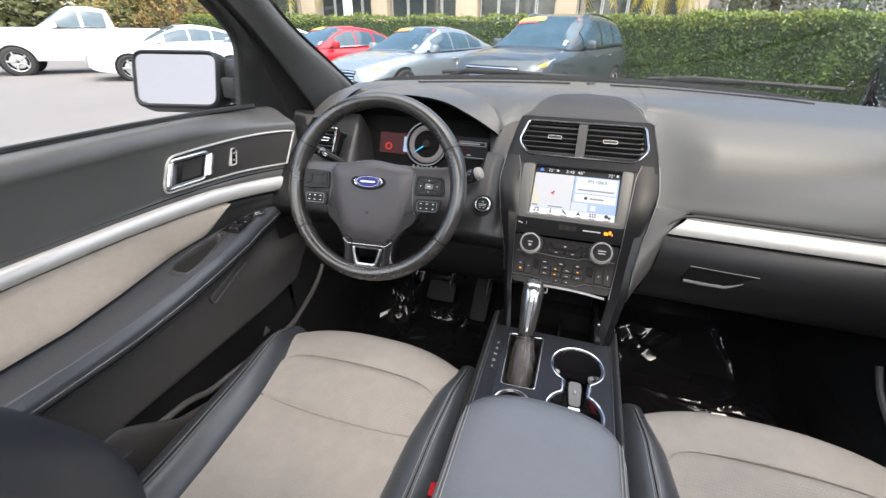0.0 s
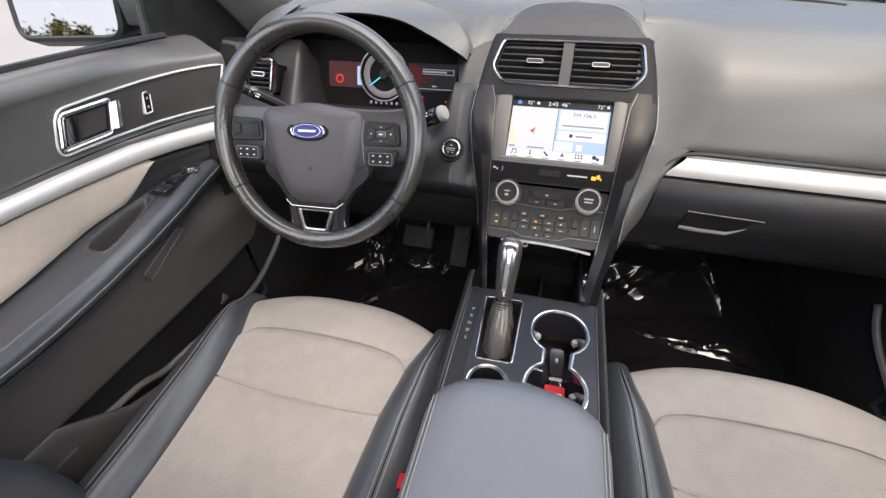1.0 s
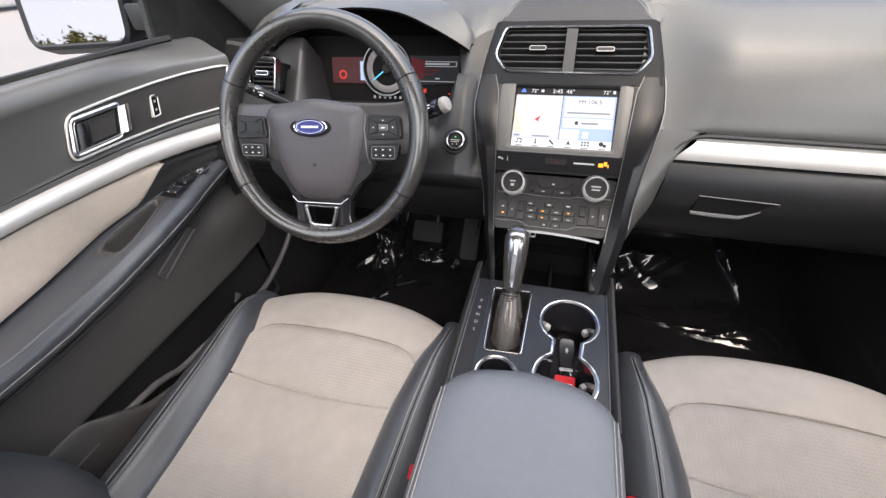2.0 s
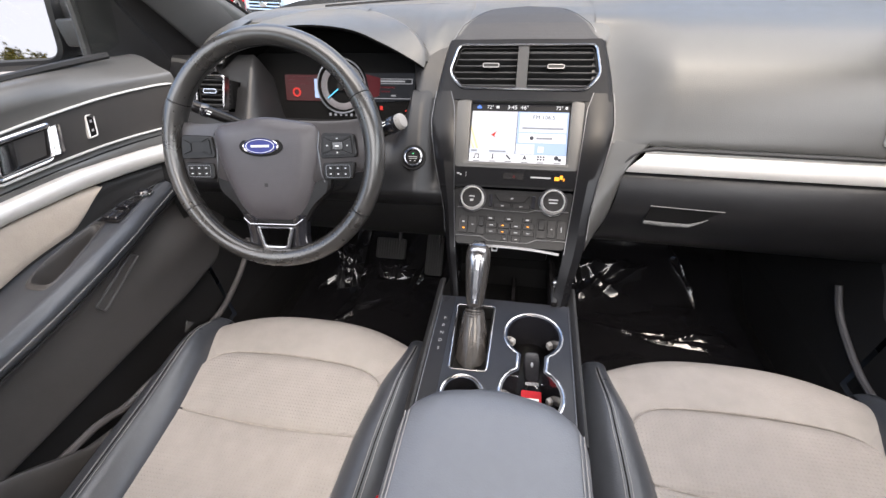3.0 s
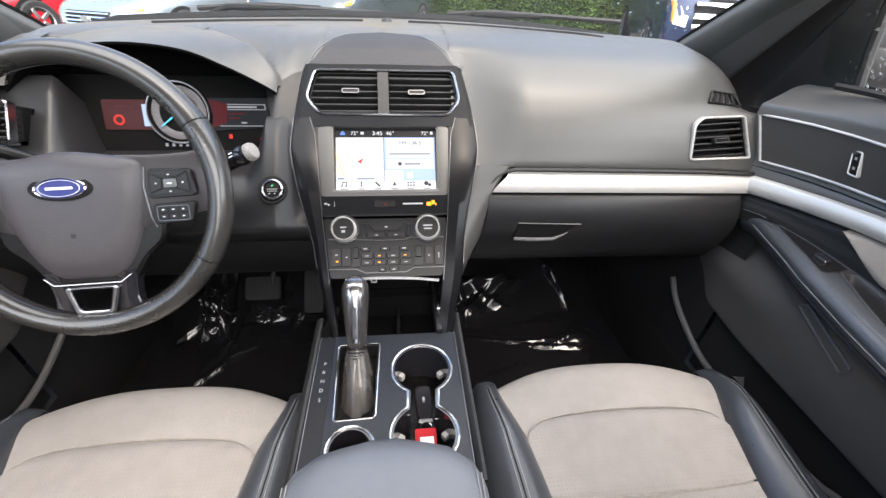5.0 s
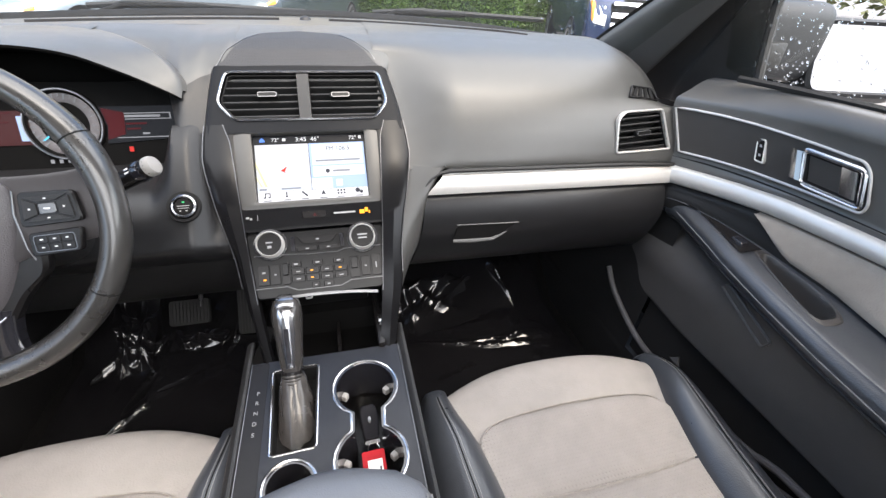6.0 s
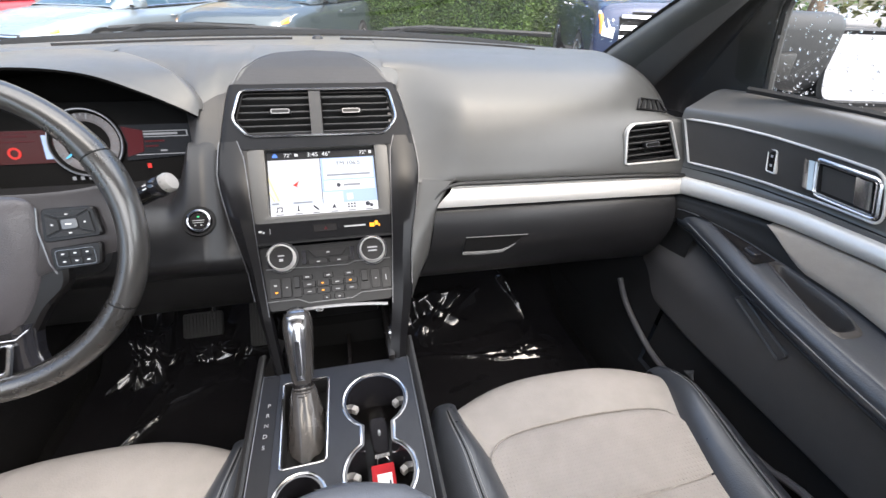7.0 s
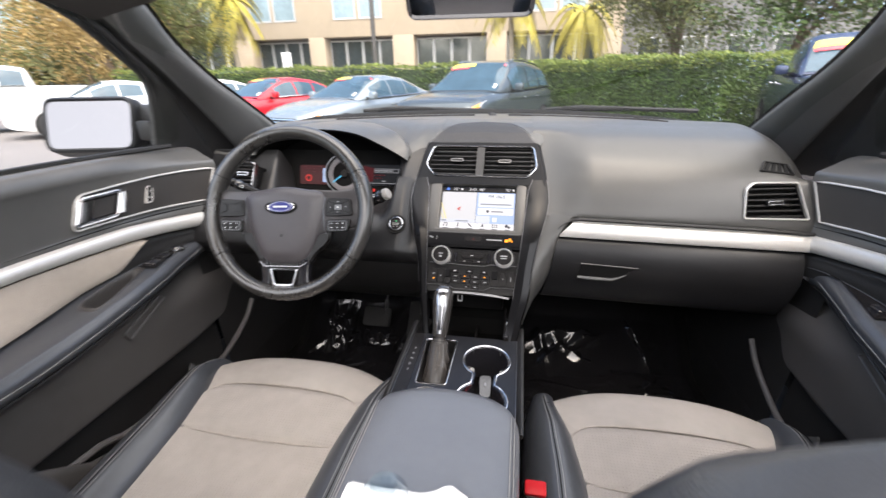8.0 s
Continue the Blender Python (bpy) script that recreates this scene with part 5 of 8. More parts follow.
def rim_part(a0, a1, n, material, r=1.0, label="", nm="rim_segment"):
    rows = []
    for k in range(n):
        a = radians(a0 + (a1 - a0) * k / (n - 1))
        c = Vector((RW * math.cos(a), RW * 0.985 * math.sin(a), 0))
        e = Vector((math.cos(a), math.sin(a), 0))
        grip_up = 0.0016 * math.exp(-((math.degrees(a) % 360 - 25) / 14) ** 2) + 0.0016 * math.exp(-((math.degrees(a) % 360 - 155) / 14) ** 2)
        rr = (0.0158 + grip_up) * r
        rows.append([WH @ (c + e * (rr * 0.92 * math.cos(b)) + Vector((0, 0, rr * 1.1 * math.sin(b)))) for b in np.linspace(0, 2 * math.pi, 16, endpoint=False)])
    return part(nm, grid(rows, True, True), material, wheel, label)


rim_part(28, 152, 40, WHEEL_LEATHER, 1.0, "worn black leather rim")
rim_part(-32, 27.3, 22, WHEEL_LEATHER, 1.02)
rim_part(152.7, 212, 22, WHEEL_LEATHER, 1.02)
rim_part(212.7, 327.3, 40, WHEEL_LEATHER, 1.0)
for a in (27.6, 152.3, 212.3, 327.6):
    rim_part(a - 0.5, a + 0.5, 3, BLACK, 0.975, "", "rim_joint")
# stitched seam round the inside of the rim
part("rim_seam", tube([WH @ Vector(((RW - 0.0148) * math.cos(a), (RW * 0.985 - 0.0148) * math.sin(a), 0.002)) for a in np.linspace(0, 2 * math.pi, 64, endpoint=False)], 0.0008, 5, True), BLACK, wheel)
# airbag cover
hub_pts = rpoly([(-0.038, -0.109), (0.038, -0.109), (0.058, -0.086), (0.076, -0.045), (0.088, 0.0), (0.090, 0.040), (0.0, 0.054), (-0.090, 0.040), (-0.088, 0.0), (-0.076, -0.045), (-0.058, -0.086)], 0.022, 6)
cc = Vector((0, -0.022))
rows = []
for f, h in ((1.0, -0.020), (1.0, 0.001), (0.99, 0.0060), (0.965, 0.0095), (0.93, 0.0120), (0.86, 0.0155), (0.80, 0.0182), (0.74, 0.0198), (0.66, 0.0207), (0.45, 0.0215), (0.2, 0.022), (0.01, 0.022)):
    rows.append([WH @ Vector((*(cc + (p - cc) * f), h + (0.004 * ((cc + (p - cc) * f).y - cc.y) / 0.06 if f < 1 else 0))) for p in hub_pts])
HUB = mat("airbag_vinyl", (0.054, 0.050, 0.053), 0.38, bump=(("cells", 900, 0.0003),), vary=(12, 0.1), rvar=0.04)
hub = part("airbag_cover", grid(rows, True, True), HUB, wheel, "charcoal airbag cover", 30)
B = WH @ Matrix.Translation((0, 0.008, 0.0235)) @ Matrix.Rotation(radians(-4), 4, "X")
oval = lambda r: [(r * 0.0275 * math.cos(a), r * 0.0115 * math.sin(a)) for a in np.linspace(0, 2 * math.pi, 32, endpoint=False)]
badge = part("badge", prism(oval(1.0), 0.0, 0.0025, B, 0.001), BADGE, hub, "oval blue badge")
part("badge_rim", ring([Vector(p) for p in oval(1.09)], [Vector(p) for p in oval(0.98)], 0.0, 0.0032, B, 0.001), DULL_CHROME, badge)
part("badge_line", ring([Vector(p) for p in oval(0.87)], [Vector(p) for p in oval(0.83)], 0.0025, 0.0031, B), SMOKED, badge)
part("badge_bar", bars([(-0.015, 0.015, -0.0016, 0.0016)], B, 0.0026), MARK, badge)
part("badge_seat", ring([Vector(p) for p in oval(1.32)], [Vector(p) for p in oval(1.12)], -0.001, 0.0008, B), BLACK, hub)
part("cover_print", bars([(-0.010, 0.010, -0.001, 0.001), (-0.002, 0.004, -0.018, -0.012)], WH @ Matrix.Translation((0, -0.035, 0.0195)), 0.0), VINYL_LOW, hub)
# spokes to the sides with button pods
SPOKE = mat("spoke_satin", (0.050, 0.047, 0.048), 0.34, 0.3, vary=(30, 0.08))
for s in (-1, 1):
    rows = []
    for t in np.linspace(0, 1, 8):
        x = 0.055 + (RW - 0.005 - 0.055) * t
        hi = 0.046 - 0.006 * t + 0.012 * t ** 3
        lo = -0.052 + 0.034 * t - 0.010 * t ** 3
        zt = 0.010 - 0.010 * t
        rows.append([WH @ Vector((s * x, y, z)) for y, z in ((hi, -0.012), (hi, zt - 0.003), (hi - 0.006, zt), ((hi + lo) / 2, zt + 0.001), (lo + 0.006, zt), (lo, zt - 0.003), (lo, -0.012))])
    sp = part("spoke", grid(rows, True, True), SPOKE, wheel)
    PB = WH @ Matrix.Translation((s * 0.119, -0.014, 0.0095)) @ Matrix.Rotation(radians(-s * 3), 4, "Y") @ Matrix.Diagonal((1.0, 0.94, 1, 1))
    pod = part("button_pod", prism(rpoly([(-0.030, 0.004), (0.030, 0.006), (0.026, 0.042), (-0.026, 0.044)], 0.006), -0.004, 0.003, PB, 0.0015), BUTTON, sp)
    for poly in ([(-0.024, 0.012), (-0.010, 0.017), (-0.010, 0.030), (-0.022, 0.036)], [(0.010, 0.017), (0.024, 0.012), (0.022, 0.036), (0.010, 0.030)], [(-0.021, 0.038), (-0.009, 0.032), (0.009, 0.032), (0.021, 0.038)], [(-0.023, 0.010), (0.023, 0.010), (0.009, 0.0155), (-0.009, 0.0155)]):
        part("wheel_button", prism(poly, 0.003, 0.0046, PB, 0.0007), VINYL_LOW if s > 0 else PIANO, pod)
    if s > 0:
        part("wheel_button", prism(rpoly(rect(-0.008, 0.008, 0.0175, 0.0295), 0.002), 0.003, 0.0046, PB, 0.0007), GLOSS, pod)
        part("button_print", bars([(-0.003, 0.003, 0.0225, 0.0242), (-0.0172, -0.0155, 0.023, 0.025), (0.0155, 0.0172, 0.023, 0.025), (-0.0012, 0.0012, 0.0342, 0.0355), (-0.0012, 0.0012, 0.0122, 0.0135)], PB, 0.0046), MARK, pod)
    low = part("button_pod", prism(rpoly([(-0.026, -0.030), (0.022, -0.028), (0.026, -0.001), (-0.026, -0.003)] if s > 0 else [(-0.022, -0.028), (0.024, -0.030), (0.024, -0.003), (-0.026, -0.001)], 0.005), -0.004, 0.003, PB, 0.0015), BUTTON, sp)
    ring_l = rpoly(rect(-0.021, 0.019, -0.026, -0.006), 0.004)
    part("pod_rim", ring(ring_l, offset(ring_l, 0.0007), 0.003, 0.0040, PB), DARK_CHROME, low)
    for c in range(3):
        for r in range(2):
            part("wheel_button", prism(rpoly(rect(-0.0185 + c * 0.0122, -0.0075 + c * 0.0122, -0.0245 + r * 0.0092, -0.0163 + r * 0.0092), 0.001), 0.003, 0.0042, PB, 0.0005), BUTTON, low)
    part("button_print", bars([(-0.0142 + c * 0.0122, -0.0115 + c * 0.0122, -0.0210 + r * 0.0092, -0.0196 + r * 0.0092) for c in range(3) for r in range(2)], PB, 0.0043), MARK, low)
    part("pod_edge", tube([PB @ Vector(p) for p in ((-0.030 * s, 0.046, 0.002), (-0.033 * s, 0.02, 0.003), (-0.030 * s, -0.02, 0.002), (-0.026 * s, -0.034, 0.000))], 0.0008, 6), DARK_CHROME, sp)
# lower double spoke with a bright inlay
for s in (-1, 1):
    rows = []
    for t in np.linspace(0, 1, 9):
        y = -0.098 - (RW - 0.010 - 0.098) * t
        xo, xi = 0.056 - 0.012 * t + 0.020 * t ** 4, 0.030 - 0.008 * t
        z = 0.005 - 0.006 * t
        rows.append([WH @ Vector((s * x, y, d)) for x, d in ((xo, -0.014), (xo, z - 0.003), (xo - 0.004, z), (xi + 0.004, z), (xi, z - 0.003), (xi, -0.014))])
    part("lower_spoke", grid(rows, True, True), GLOSS, wheel)
part("inlay", ring(rpoly([(-0.023, -0.157), (0.023, -0.157), (0.034, -0.118), (-0.034, -0.118)], 0.006), rpoly([(-0.018, -0.150), (0.018, -0.150), (0.026, -0.121), (-0.026, -0.121)], 0.005), -0.008, 0.0065, WH, 0.001), SMOKED, wheel, "dark chrome spoke inlay")
part("spoke_web", prism(rpoly([(-0.046, -0.122), (0.046, -0.122), (0.072, -0.082), (0.098, -0.060), (0.100, -0.020), (-0.100, -0.020), (-0.098, -0.060), (-0.072, -0.082)], 0.012), -0.012, 0.003, WH, 0.004), BUTTON, wheel)
part("hub_line", tube([WH @ Vector(p) for p in ((-0.052, -0.104, 0.008), (-0.040, -0.113, 0.0105), (0.040, -0.113, 0.0105), (0.052, -0.104, 0.008))], 0.0010, 6), SMOKED, wheel)
# column shroud
rows = []
for t, w, h in ((0.020, 0.052, 0.045), (0.05, 0.062, 0.052), (0.12, 0.068, 0.058), (0.22, 0.072, 0.062)):
    rows.append([WH @ Vector((w * math.copysign(abs(math.cos(a)) ** 0.6, math.cos(a)), -0.012 + h * math.copysign(abs(math.sin(a)) ** 0.6, math.sin(a)), -t)) for a in np.linspace(0, 2 * math.pi, 24, endpoint=False)])
col = thing("steering_column", (-0.384, 0.85, 1.1), "black plastic steering column shroud", "steering column")
part("shroud", grid(rows, True, True), VINYL_LOW, col)


def stalk(pts, r, tip, label):
    st = thing("stalk", pts[0], label, "stalk", "column stalks")
    part("shaft", tube(spline(pts, 10), [r * (0.7 + 0.3 * k / 9) for k in range(10)], 14), BUTTON, st)
    d = (Vector(pts[-1]) - Vector(pts[-2])).normalized()
    m = basis(pts[-1], d.orthogonal(), d)
    part("knurled_ring", lathe([(r * 1.02, -0.022), (r * 1.08, -0.020), (r * 1.08, -0.012), (r * 1.02, -0.010)], m, 20), GLOSS, st)
    part("end_cap", lathe([(r, -0.004), (r, 0.002), (r * 0.85, 0.006), (0.001, 0.0075)], m, 20), tip, st)
    part("shaft_print", bars([(-0.004, 0.004, -0.001, 0.001), (-0.003, 0.003, 0.004, 0.006)], basis(Vector(pts[-1]) - d * 0.03 + Vector((0, -r * 0.8, r * 0.6)), d, Vector((0, -0.8, 0.6))), 0.0005), MARK, st)


stalk([(-0.33, 0.79, 1.135), (-0.25, 0.785, 1.160), (-0.188, 0.775, 1.190)], 0.013, mat("stalk_cap", (0.22, 0.21, 0.195), 0.5, vary=(40, 0.1)), "black wiper stalk with a grey end cap")
stalk([(-0.44, 0.79, 1.15), (-0.50, 0.79, 1.175), (-0.560, 0.775, 1.207)], 0.0105, BUTTON, "slim black indicator stalk on the steering column")

# ---------------- footwells ----------------
def pedal(name, c, w, h, label):
    p = thing(name, (c[0], c[1], 0.5), label, "pedal")
    m = basis(c, (1, 0, 0), (0, -0.75, 0.66))
    pad_ = part("pad", prism(rpoly(rect(-w, w, -h, h), 0.010), -0.010, 0.004, m, 0.002), RUBBER, p)
    n = max(5, int(w / 0.0042))
    for k in range(n):
        x = -w + (k + 0.9) * 2 * w / (n + 0.8)
        part("rib", prism(rpoly(rect(x - 0.0022, x + 0.0022, -h + 0.006, h - 0.006), 0.001), 0.004, 0.0075, m), RUBBER, pad_)
    part("arm", tube([m @ Vector((w * 0.5, 0, -0.006)), (c[0] + w * 0.8, c[1] + 0.06, c[2] + 0.10), (c[0] + w, c[1] + 0.10, c[2] + 0.30)], 0.008, 8), DULL_CHROME, p)


pedal("brake_pedal", (-0.388, 1.175, 0.618), 0.050, 0.034, "black ribbed rubber brake pedal")
pedal("accelerator_pedal", (-0.245, 1.19, 0.60), 0.028, 0.075, "black rubber accelerator pedal")


def film(name, x0, x1, y0, y1, label, seed, folds):
    """A loose sheet of glossy protective film with creases, lying on the carpet."""
    nx, ny = 140, 160
    rows = []
    for j in range(ny):
        y = y0 + (y1 - y0) * j / (ny - 1)
        row = []
        for i in range(nx):
            x = x0 + (x1 - x0) * i / (nx - 1)
            base_z = lerp_rows([(0.0, 0.508), (1.13, 0.512), (1.29, 0.605), (1.40, 0.75)], y)[0]
            q = Vector((x * 5 + seed, y * 5, seed))
            h = 0.012 * abs(noise.noise(q * 0.8)) + 0.004 * abs(noise.noise(q * 2.3)) + 0.0008 * noise.noise(q * 7.1)
            for fx, fy, ang, ln, wd, ht in folds:
                dx, dy = x - fx, y - fy
                u = dx * math.cos(ang) + dy * math.sin(ang)
                v = -dx * math.sin(ang) + dy * math.cos(ang)
                v += 0.006 * math.sin(u * 22 + seed)
                h += ht / (1 + (v / wd) ** 2) * max(0, 1 - (u / ln) ** 2) * (0.75 + 0.5 * noise.noise(Vector((u * 30, fx * 9, fy * 9))))
            row.append((x, y, base_z + h))
        rows.append(row)
    tagged(part(name, grid(rows), FILM, None, ""), label, "floor film", "floor films")


film("floor_film", 0.145, 0.66, 0.70, 1.36, "crumpled clear film over the black passenger carpet", 3.1,
     [(0.52, 1.22, -1.23, 0.10, 0.006, 0.024), (0.515, 1.235, -0.9, 0.06, 0.004, 0.012), (0.42, 1.005, -0.10, 0.26, 0.006, 0.011), (0.47, 0.975, -0.22, 0.16, 0.005, 0.010), (0.50, 1.00, 0.12, 0.11, 0.004, 0.012), (0.37, 1.205, 0.42, 0.09, 0.008, 0.016),
      (0.24, 1.15, 0.3, 0.08, 0.012, 0.03), (0.28, 1.19, 1.0, 0.06, 0.010, 0.03), (0.22, 1.20, -0.4, 0.06, 0.010, 0.025), (0.60, 1.02, -1.2, 0.05, 0.005, 0.016), (0.30, 0.90, 0.2, 0.08, 0.012, 0.008)])
film("floor_film", -0.66, -0.14, 0.66, 1.36, "crumpled clear film over the black driver's carpet", 8.4,
     [(-0.475, 1.07, 1.32, 0.13, 0.005, 0.020), (-0.535, 1.20, 1.45, 0.11, 0.005, 0.034), (-0.575, 1.12, 0.9, 0.09, 0.006, 0.026), (-0.53, 1.10, 0.35, 0.05, 0.007, 0.026), (-0.50, 1.14, 0.8, 0.05, 0.006, 0.026),
      (-0.375, 1.165, -0.15, 0.06, 0.006, 0.034), (-0.33, 1.15, 0.9, 0.03, 0.005, 0.03), (-0.29, 1.15, 1.1, 0.05, 0.005, 0.022), (-0.27, 1.20, 1.2, 0.04, 0.005, 0.028), (-0.46, 1.00, 1.4, 0.05, 0.005, 0.016), (-0.40, 1.02, 0.5, 0.06, 0.008, 0.008), (-0.50, 0.93, 0.75, 0.12, 0.008, 0.014)])


def crumple(name, c, w, d, turn, tilt, seed, n, high, wide, label):
    """A loose corner of film, stiff and sharply folded."""
    rng = random.Random(seed)
    creases = []
    for _ in range(n):
        an = rng.uniform(0, math.pi)
        creases.append((rng.uniform(-0.3, 0.3) * w, rng.uniform(-0.3, 0.3) * d, an, high * rng.uniform(0.4, 1), wide * rng.uniform(0.5, 1), rng.uniform(0.3, 0.7) * max(w, d)))
    rows = []
    for j in range(70):
        row = []
        for i in range(70):
            u, v = (i / 69 - 0.5) * w, (j / 69 - 0.5) * d
            h = 0.006 * noise.noise(Vector((u * 14, v * 14, seed)))
            for cu, cv, an, ht, wd, ln in creases:
                across = -(u - cu) * math.sin(an) + (v - cv) * math.cos(an)
                along = (u - cu) * math.cos(an) + (v - cv) * math.sin(an)
                h += ht * max(0.0, 1 - abs(across) / wd) ** 1.3 * max(0.0, 1 - (along / ln) ** 2)
            x, y = u * math.cos(turn) - v * math.sin(turn), u * math.sin(turn) + v * math.cos(turn)
            row.append(Vector((c[0] + x, c[1] + y, c[2] + y * tilt + h)))
        rows.append(row)
    tagged(part(name, grid(rows), FILM, None, "", angle=60), label, "floor film", "floor films")


crumple("film_corner", (0.270, 1.168, 0.545), 0.28, 0.20, 0.20, 0.36, 21, 11, 0.022, 0.042, "crumpled corner of clear film by the console")
crumple("film_corner", (-0.540, 1.165, 0.560), 0.11, 0.24, 0.05, 0.45, 9, 13, 0.010, 0.022, "crumpled clear film bunched beside the brake pedal")
crumple("film_corner", (-0.375, 1.135, 0.548), 0.13, 0.06, -0.1, 0.35, 12, 9, 0.010, 0.018, "strip of clear film tucked below the brake pedal")
# sill trims beside the carpets
for s in (-1, 1):
    structure("sill_left" if s < 0 else "sill_right", tube(spline([(s * 0.700, 0.935, 0.800), (s * 0.703, 0.900, 0.757), (s * 0.703, 0.840, 0.725), (s * 0.698, 0.755, 0.704), (s * 0.693, 0.665, 0.710), (s * 0.697, 0.60, 0.716), (s * 0.700, 0.526, 0.723), (s * 0.701, 0.465, 0.729), (s * 0.703, 0.37, 0.755), (s * 0.705, 0.0, 0.76)], 30), 0.007, 8), mat("sill_seal", (0.10, 0.095, 0.095), 0.4, vary=(30, 0.1)), "grey rubber seal along the door sill", "sill")
    structure("kick_left" if s < 0 else "kick_right", grid([[(s * x, y, z) for x, z in ((0.70, 0.5), (0.705, 0.62), (0.715, 0.80), (0.73, 1.0))] for y in (0.80, 0.95, 1.1, 1.3, 1.45)]), VINYL_LOW, "black plastic kick panel", "trim")
# ---------------- seats ----------------
def seat_side(y):
    """Half width of the cloth panels at y."""
    return lerp_rows([(0.05, 0.150), (0.30, 0.152), (0.45, 0.160), (0.54, 0.176), (0.60, 0.196), (0.66, 0.205), (0.75, 0.20)], y)[0]


def seat_z(y):
    return lerp_rows([(0.0, 0.772), (0.25, 0.780), (0.45, 0.795), (0.58, 0.806), (0.66, 0.806)], y)[0]


def front_seat(cx, back_y, label, lean, outer):
    """lean: how far the backrest's foot stands forward; outer: depth of the wing by the door, by height."""
    st = thing("front_seat", (0, 0, 0), label, "car seat", "front seats")

    def arch(a):
        q = abs(2 * a - 1)
        return 0.580 - 0.014 * q * q - 0.030 * q ** 7

    def panel_grid(f0, f1, na, nb, puff):
        rows = []
        for j in range(nb + 1):
            b = j / nb
            row = []
            for i in range(na + 1):
                a = i / na
                y = f0(a) + (f1(a) - f0(a)) * b
                w = seat_side(y)
                x = -w + 2 * w * a
                e = (1 - abs(2 * a - 1) ** 10) * (1 - abs(2 * b - 1) ** 8)
                z = seat_z(y) - 0.0020 + 0.0020 * e + puff * math.sin(math.pi * a) ** 0.6 * e - 0.006 * (1 - (2 * a - 1) ** 2) + 0.0012 * noise.noise(Vector((x * 9 + cx * 3, y * 9, 1)))
                row.append((x, y, z))
            rows.append(row)
        return grid(rows)

    part("cushion_core", grid([[(seat_side(y) * c, y, seat_z(y) - 0.008) for c in np.linspace(-1, 1, 9)] for y in np.linspace(0.03, 0.62, 14)]), SUEDE, st)
    part("rear_panel", panel_grid(lambda a: 0.04, lambda a: 0.449 - 0.006 * math.sin(math.pi * a), 28, 18, 0.006), SUEDE_DOTS, st, "perforated taupe suede panel")
    part("middle_panel", panel_grid(lambda a: 0.452 - 0.006 * math.sin(math.pi * a), lambda a: arch(a) - 0.0015, 28, 14, 0.006), SUEDE_DOTS, st, "perforated taupe suede panel")
    # front panel rolls over the edge and down
    rows = []
    prof = [(0.0, -0.0020), (0.008, 0.0004), (0.03, 0.004), (0.070, 0.003), (0.099, -0.008), (0.116, -0.032), (0.123, -0.07), (0.120, -0.13), (0.11, -0.20)]
    for i in range(29):
        a = i / 28
        q = abs(2 * a - 1)
        row = []
        for dy, dz in spline([(0, *p) for p in prof], 22) and [(p.y, p.z) for p in spline([(0, *p) for p in prof], 22)]:
            k = 1 - 0.32 * q ** 3
            y = arch(a) + dy * (k if dy > 0 else 1) + (0.04 * q ** 7 if dy > 0.02 else 0.04 * q ** 7 * dy / 0.02)
            w = seat_side(y)
            row.append((-w + 2 * w * a, y, seat_z(min(y, 0.62)) + dz - 0.012 * q ** 4))
        rows.append(row)
    part("front_panel", grid(rows), SUEDE, st, "smooth taupe suede front roll")
    part("seam", tube([(-seat_side(arch(a)) + 2 * seat_side(arch(a)) * a, arch(a), seat_z(arch(a)) - 0.0038) for a in np.linspace(0.01, 0.99, 30)], 0.0011, 6), SEAM, st)
    part("seam", tube([(-0.157 + 0.314 * a, 0.4505 - 0.006 * math.sin(math.pi * a), seat_z(0.45) - 0.0042) for a in np.linspace(0.01, 0.99, 16)], 0.0011, 6), SEAM, st)
    # leather bolsters
    for s in (-1, 1):
        rows = []
        ys = list(np.linspace(0.02, 0.54, 16)) + [0.565, 0.59, 0.612, 0.632, 0.648, 0.658]
        for y in ys:
            f = max(0, (y - 0.525) / 0.152)
            w = seat_side(min(y, 0.645)) - 0.003
            out = lerp_rows([(0.02, 0.262), (0.40, 0.265), (0.52, 0.264), (0.60, 0.258), (0.652, 0.246)], y)[0]
            rise = 0.030 * (1 - f ** 2) + 0.004
            zb = seat_z(y) - 0.007
            g = out - w
            drop = 0.024 * f ** 2.6
            sec = [(w, zb), (w + 0.10 * g, zb + rise * 0.55), (w + 0.32 * g, zb + rise), (w + 0.55 * g, zb + rise * 0.92), (w + 0.80 * g, zb + rise * 0.35), (w + 0.96 * g, zb - 0.022), (w + 1.0 * g, zb - 0.06), (w + 0.97 * g, zb - 0.13), (w + 0.9 * g, zb - 0.20)]
            rows.append([Vector((s * p.x, y + 0.0, p.z - drop)) for p in spline([(x, 0, z) for x, z in sec], 20)])
        end = [Vector((v.x * 0.997, 0.665, v.z - 0.010)) for v in rows[-1]]
        rows.append(end)
        end = [Vector((v.x * 0.992, 0.668, v.z - 0.030)) for v in rows[-1]]
        rows.append(end)
        end = [Vector((v.x * 0.985, 0.655, v.z - 0.12)) for v in rows[-1]]
        bol = part("bolster", grid(rows + [end], cap=False), LEATHER, st, "black leather side bolster")
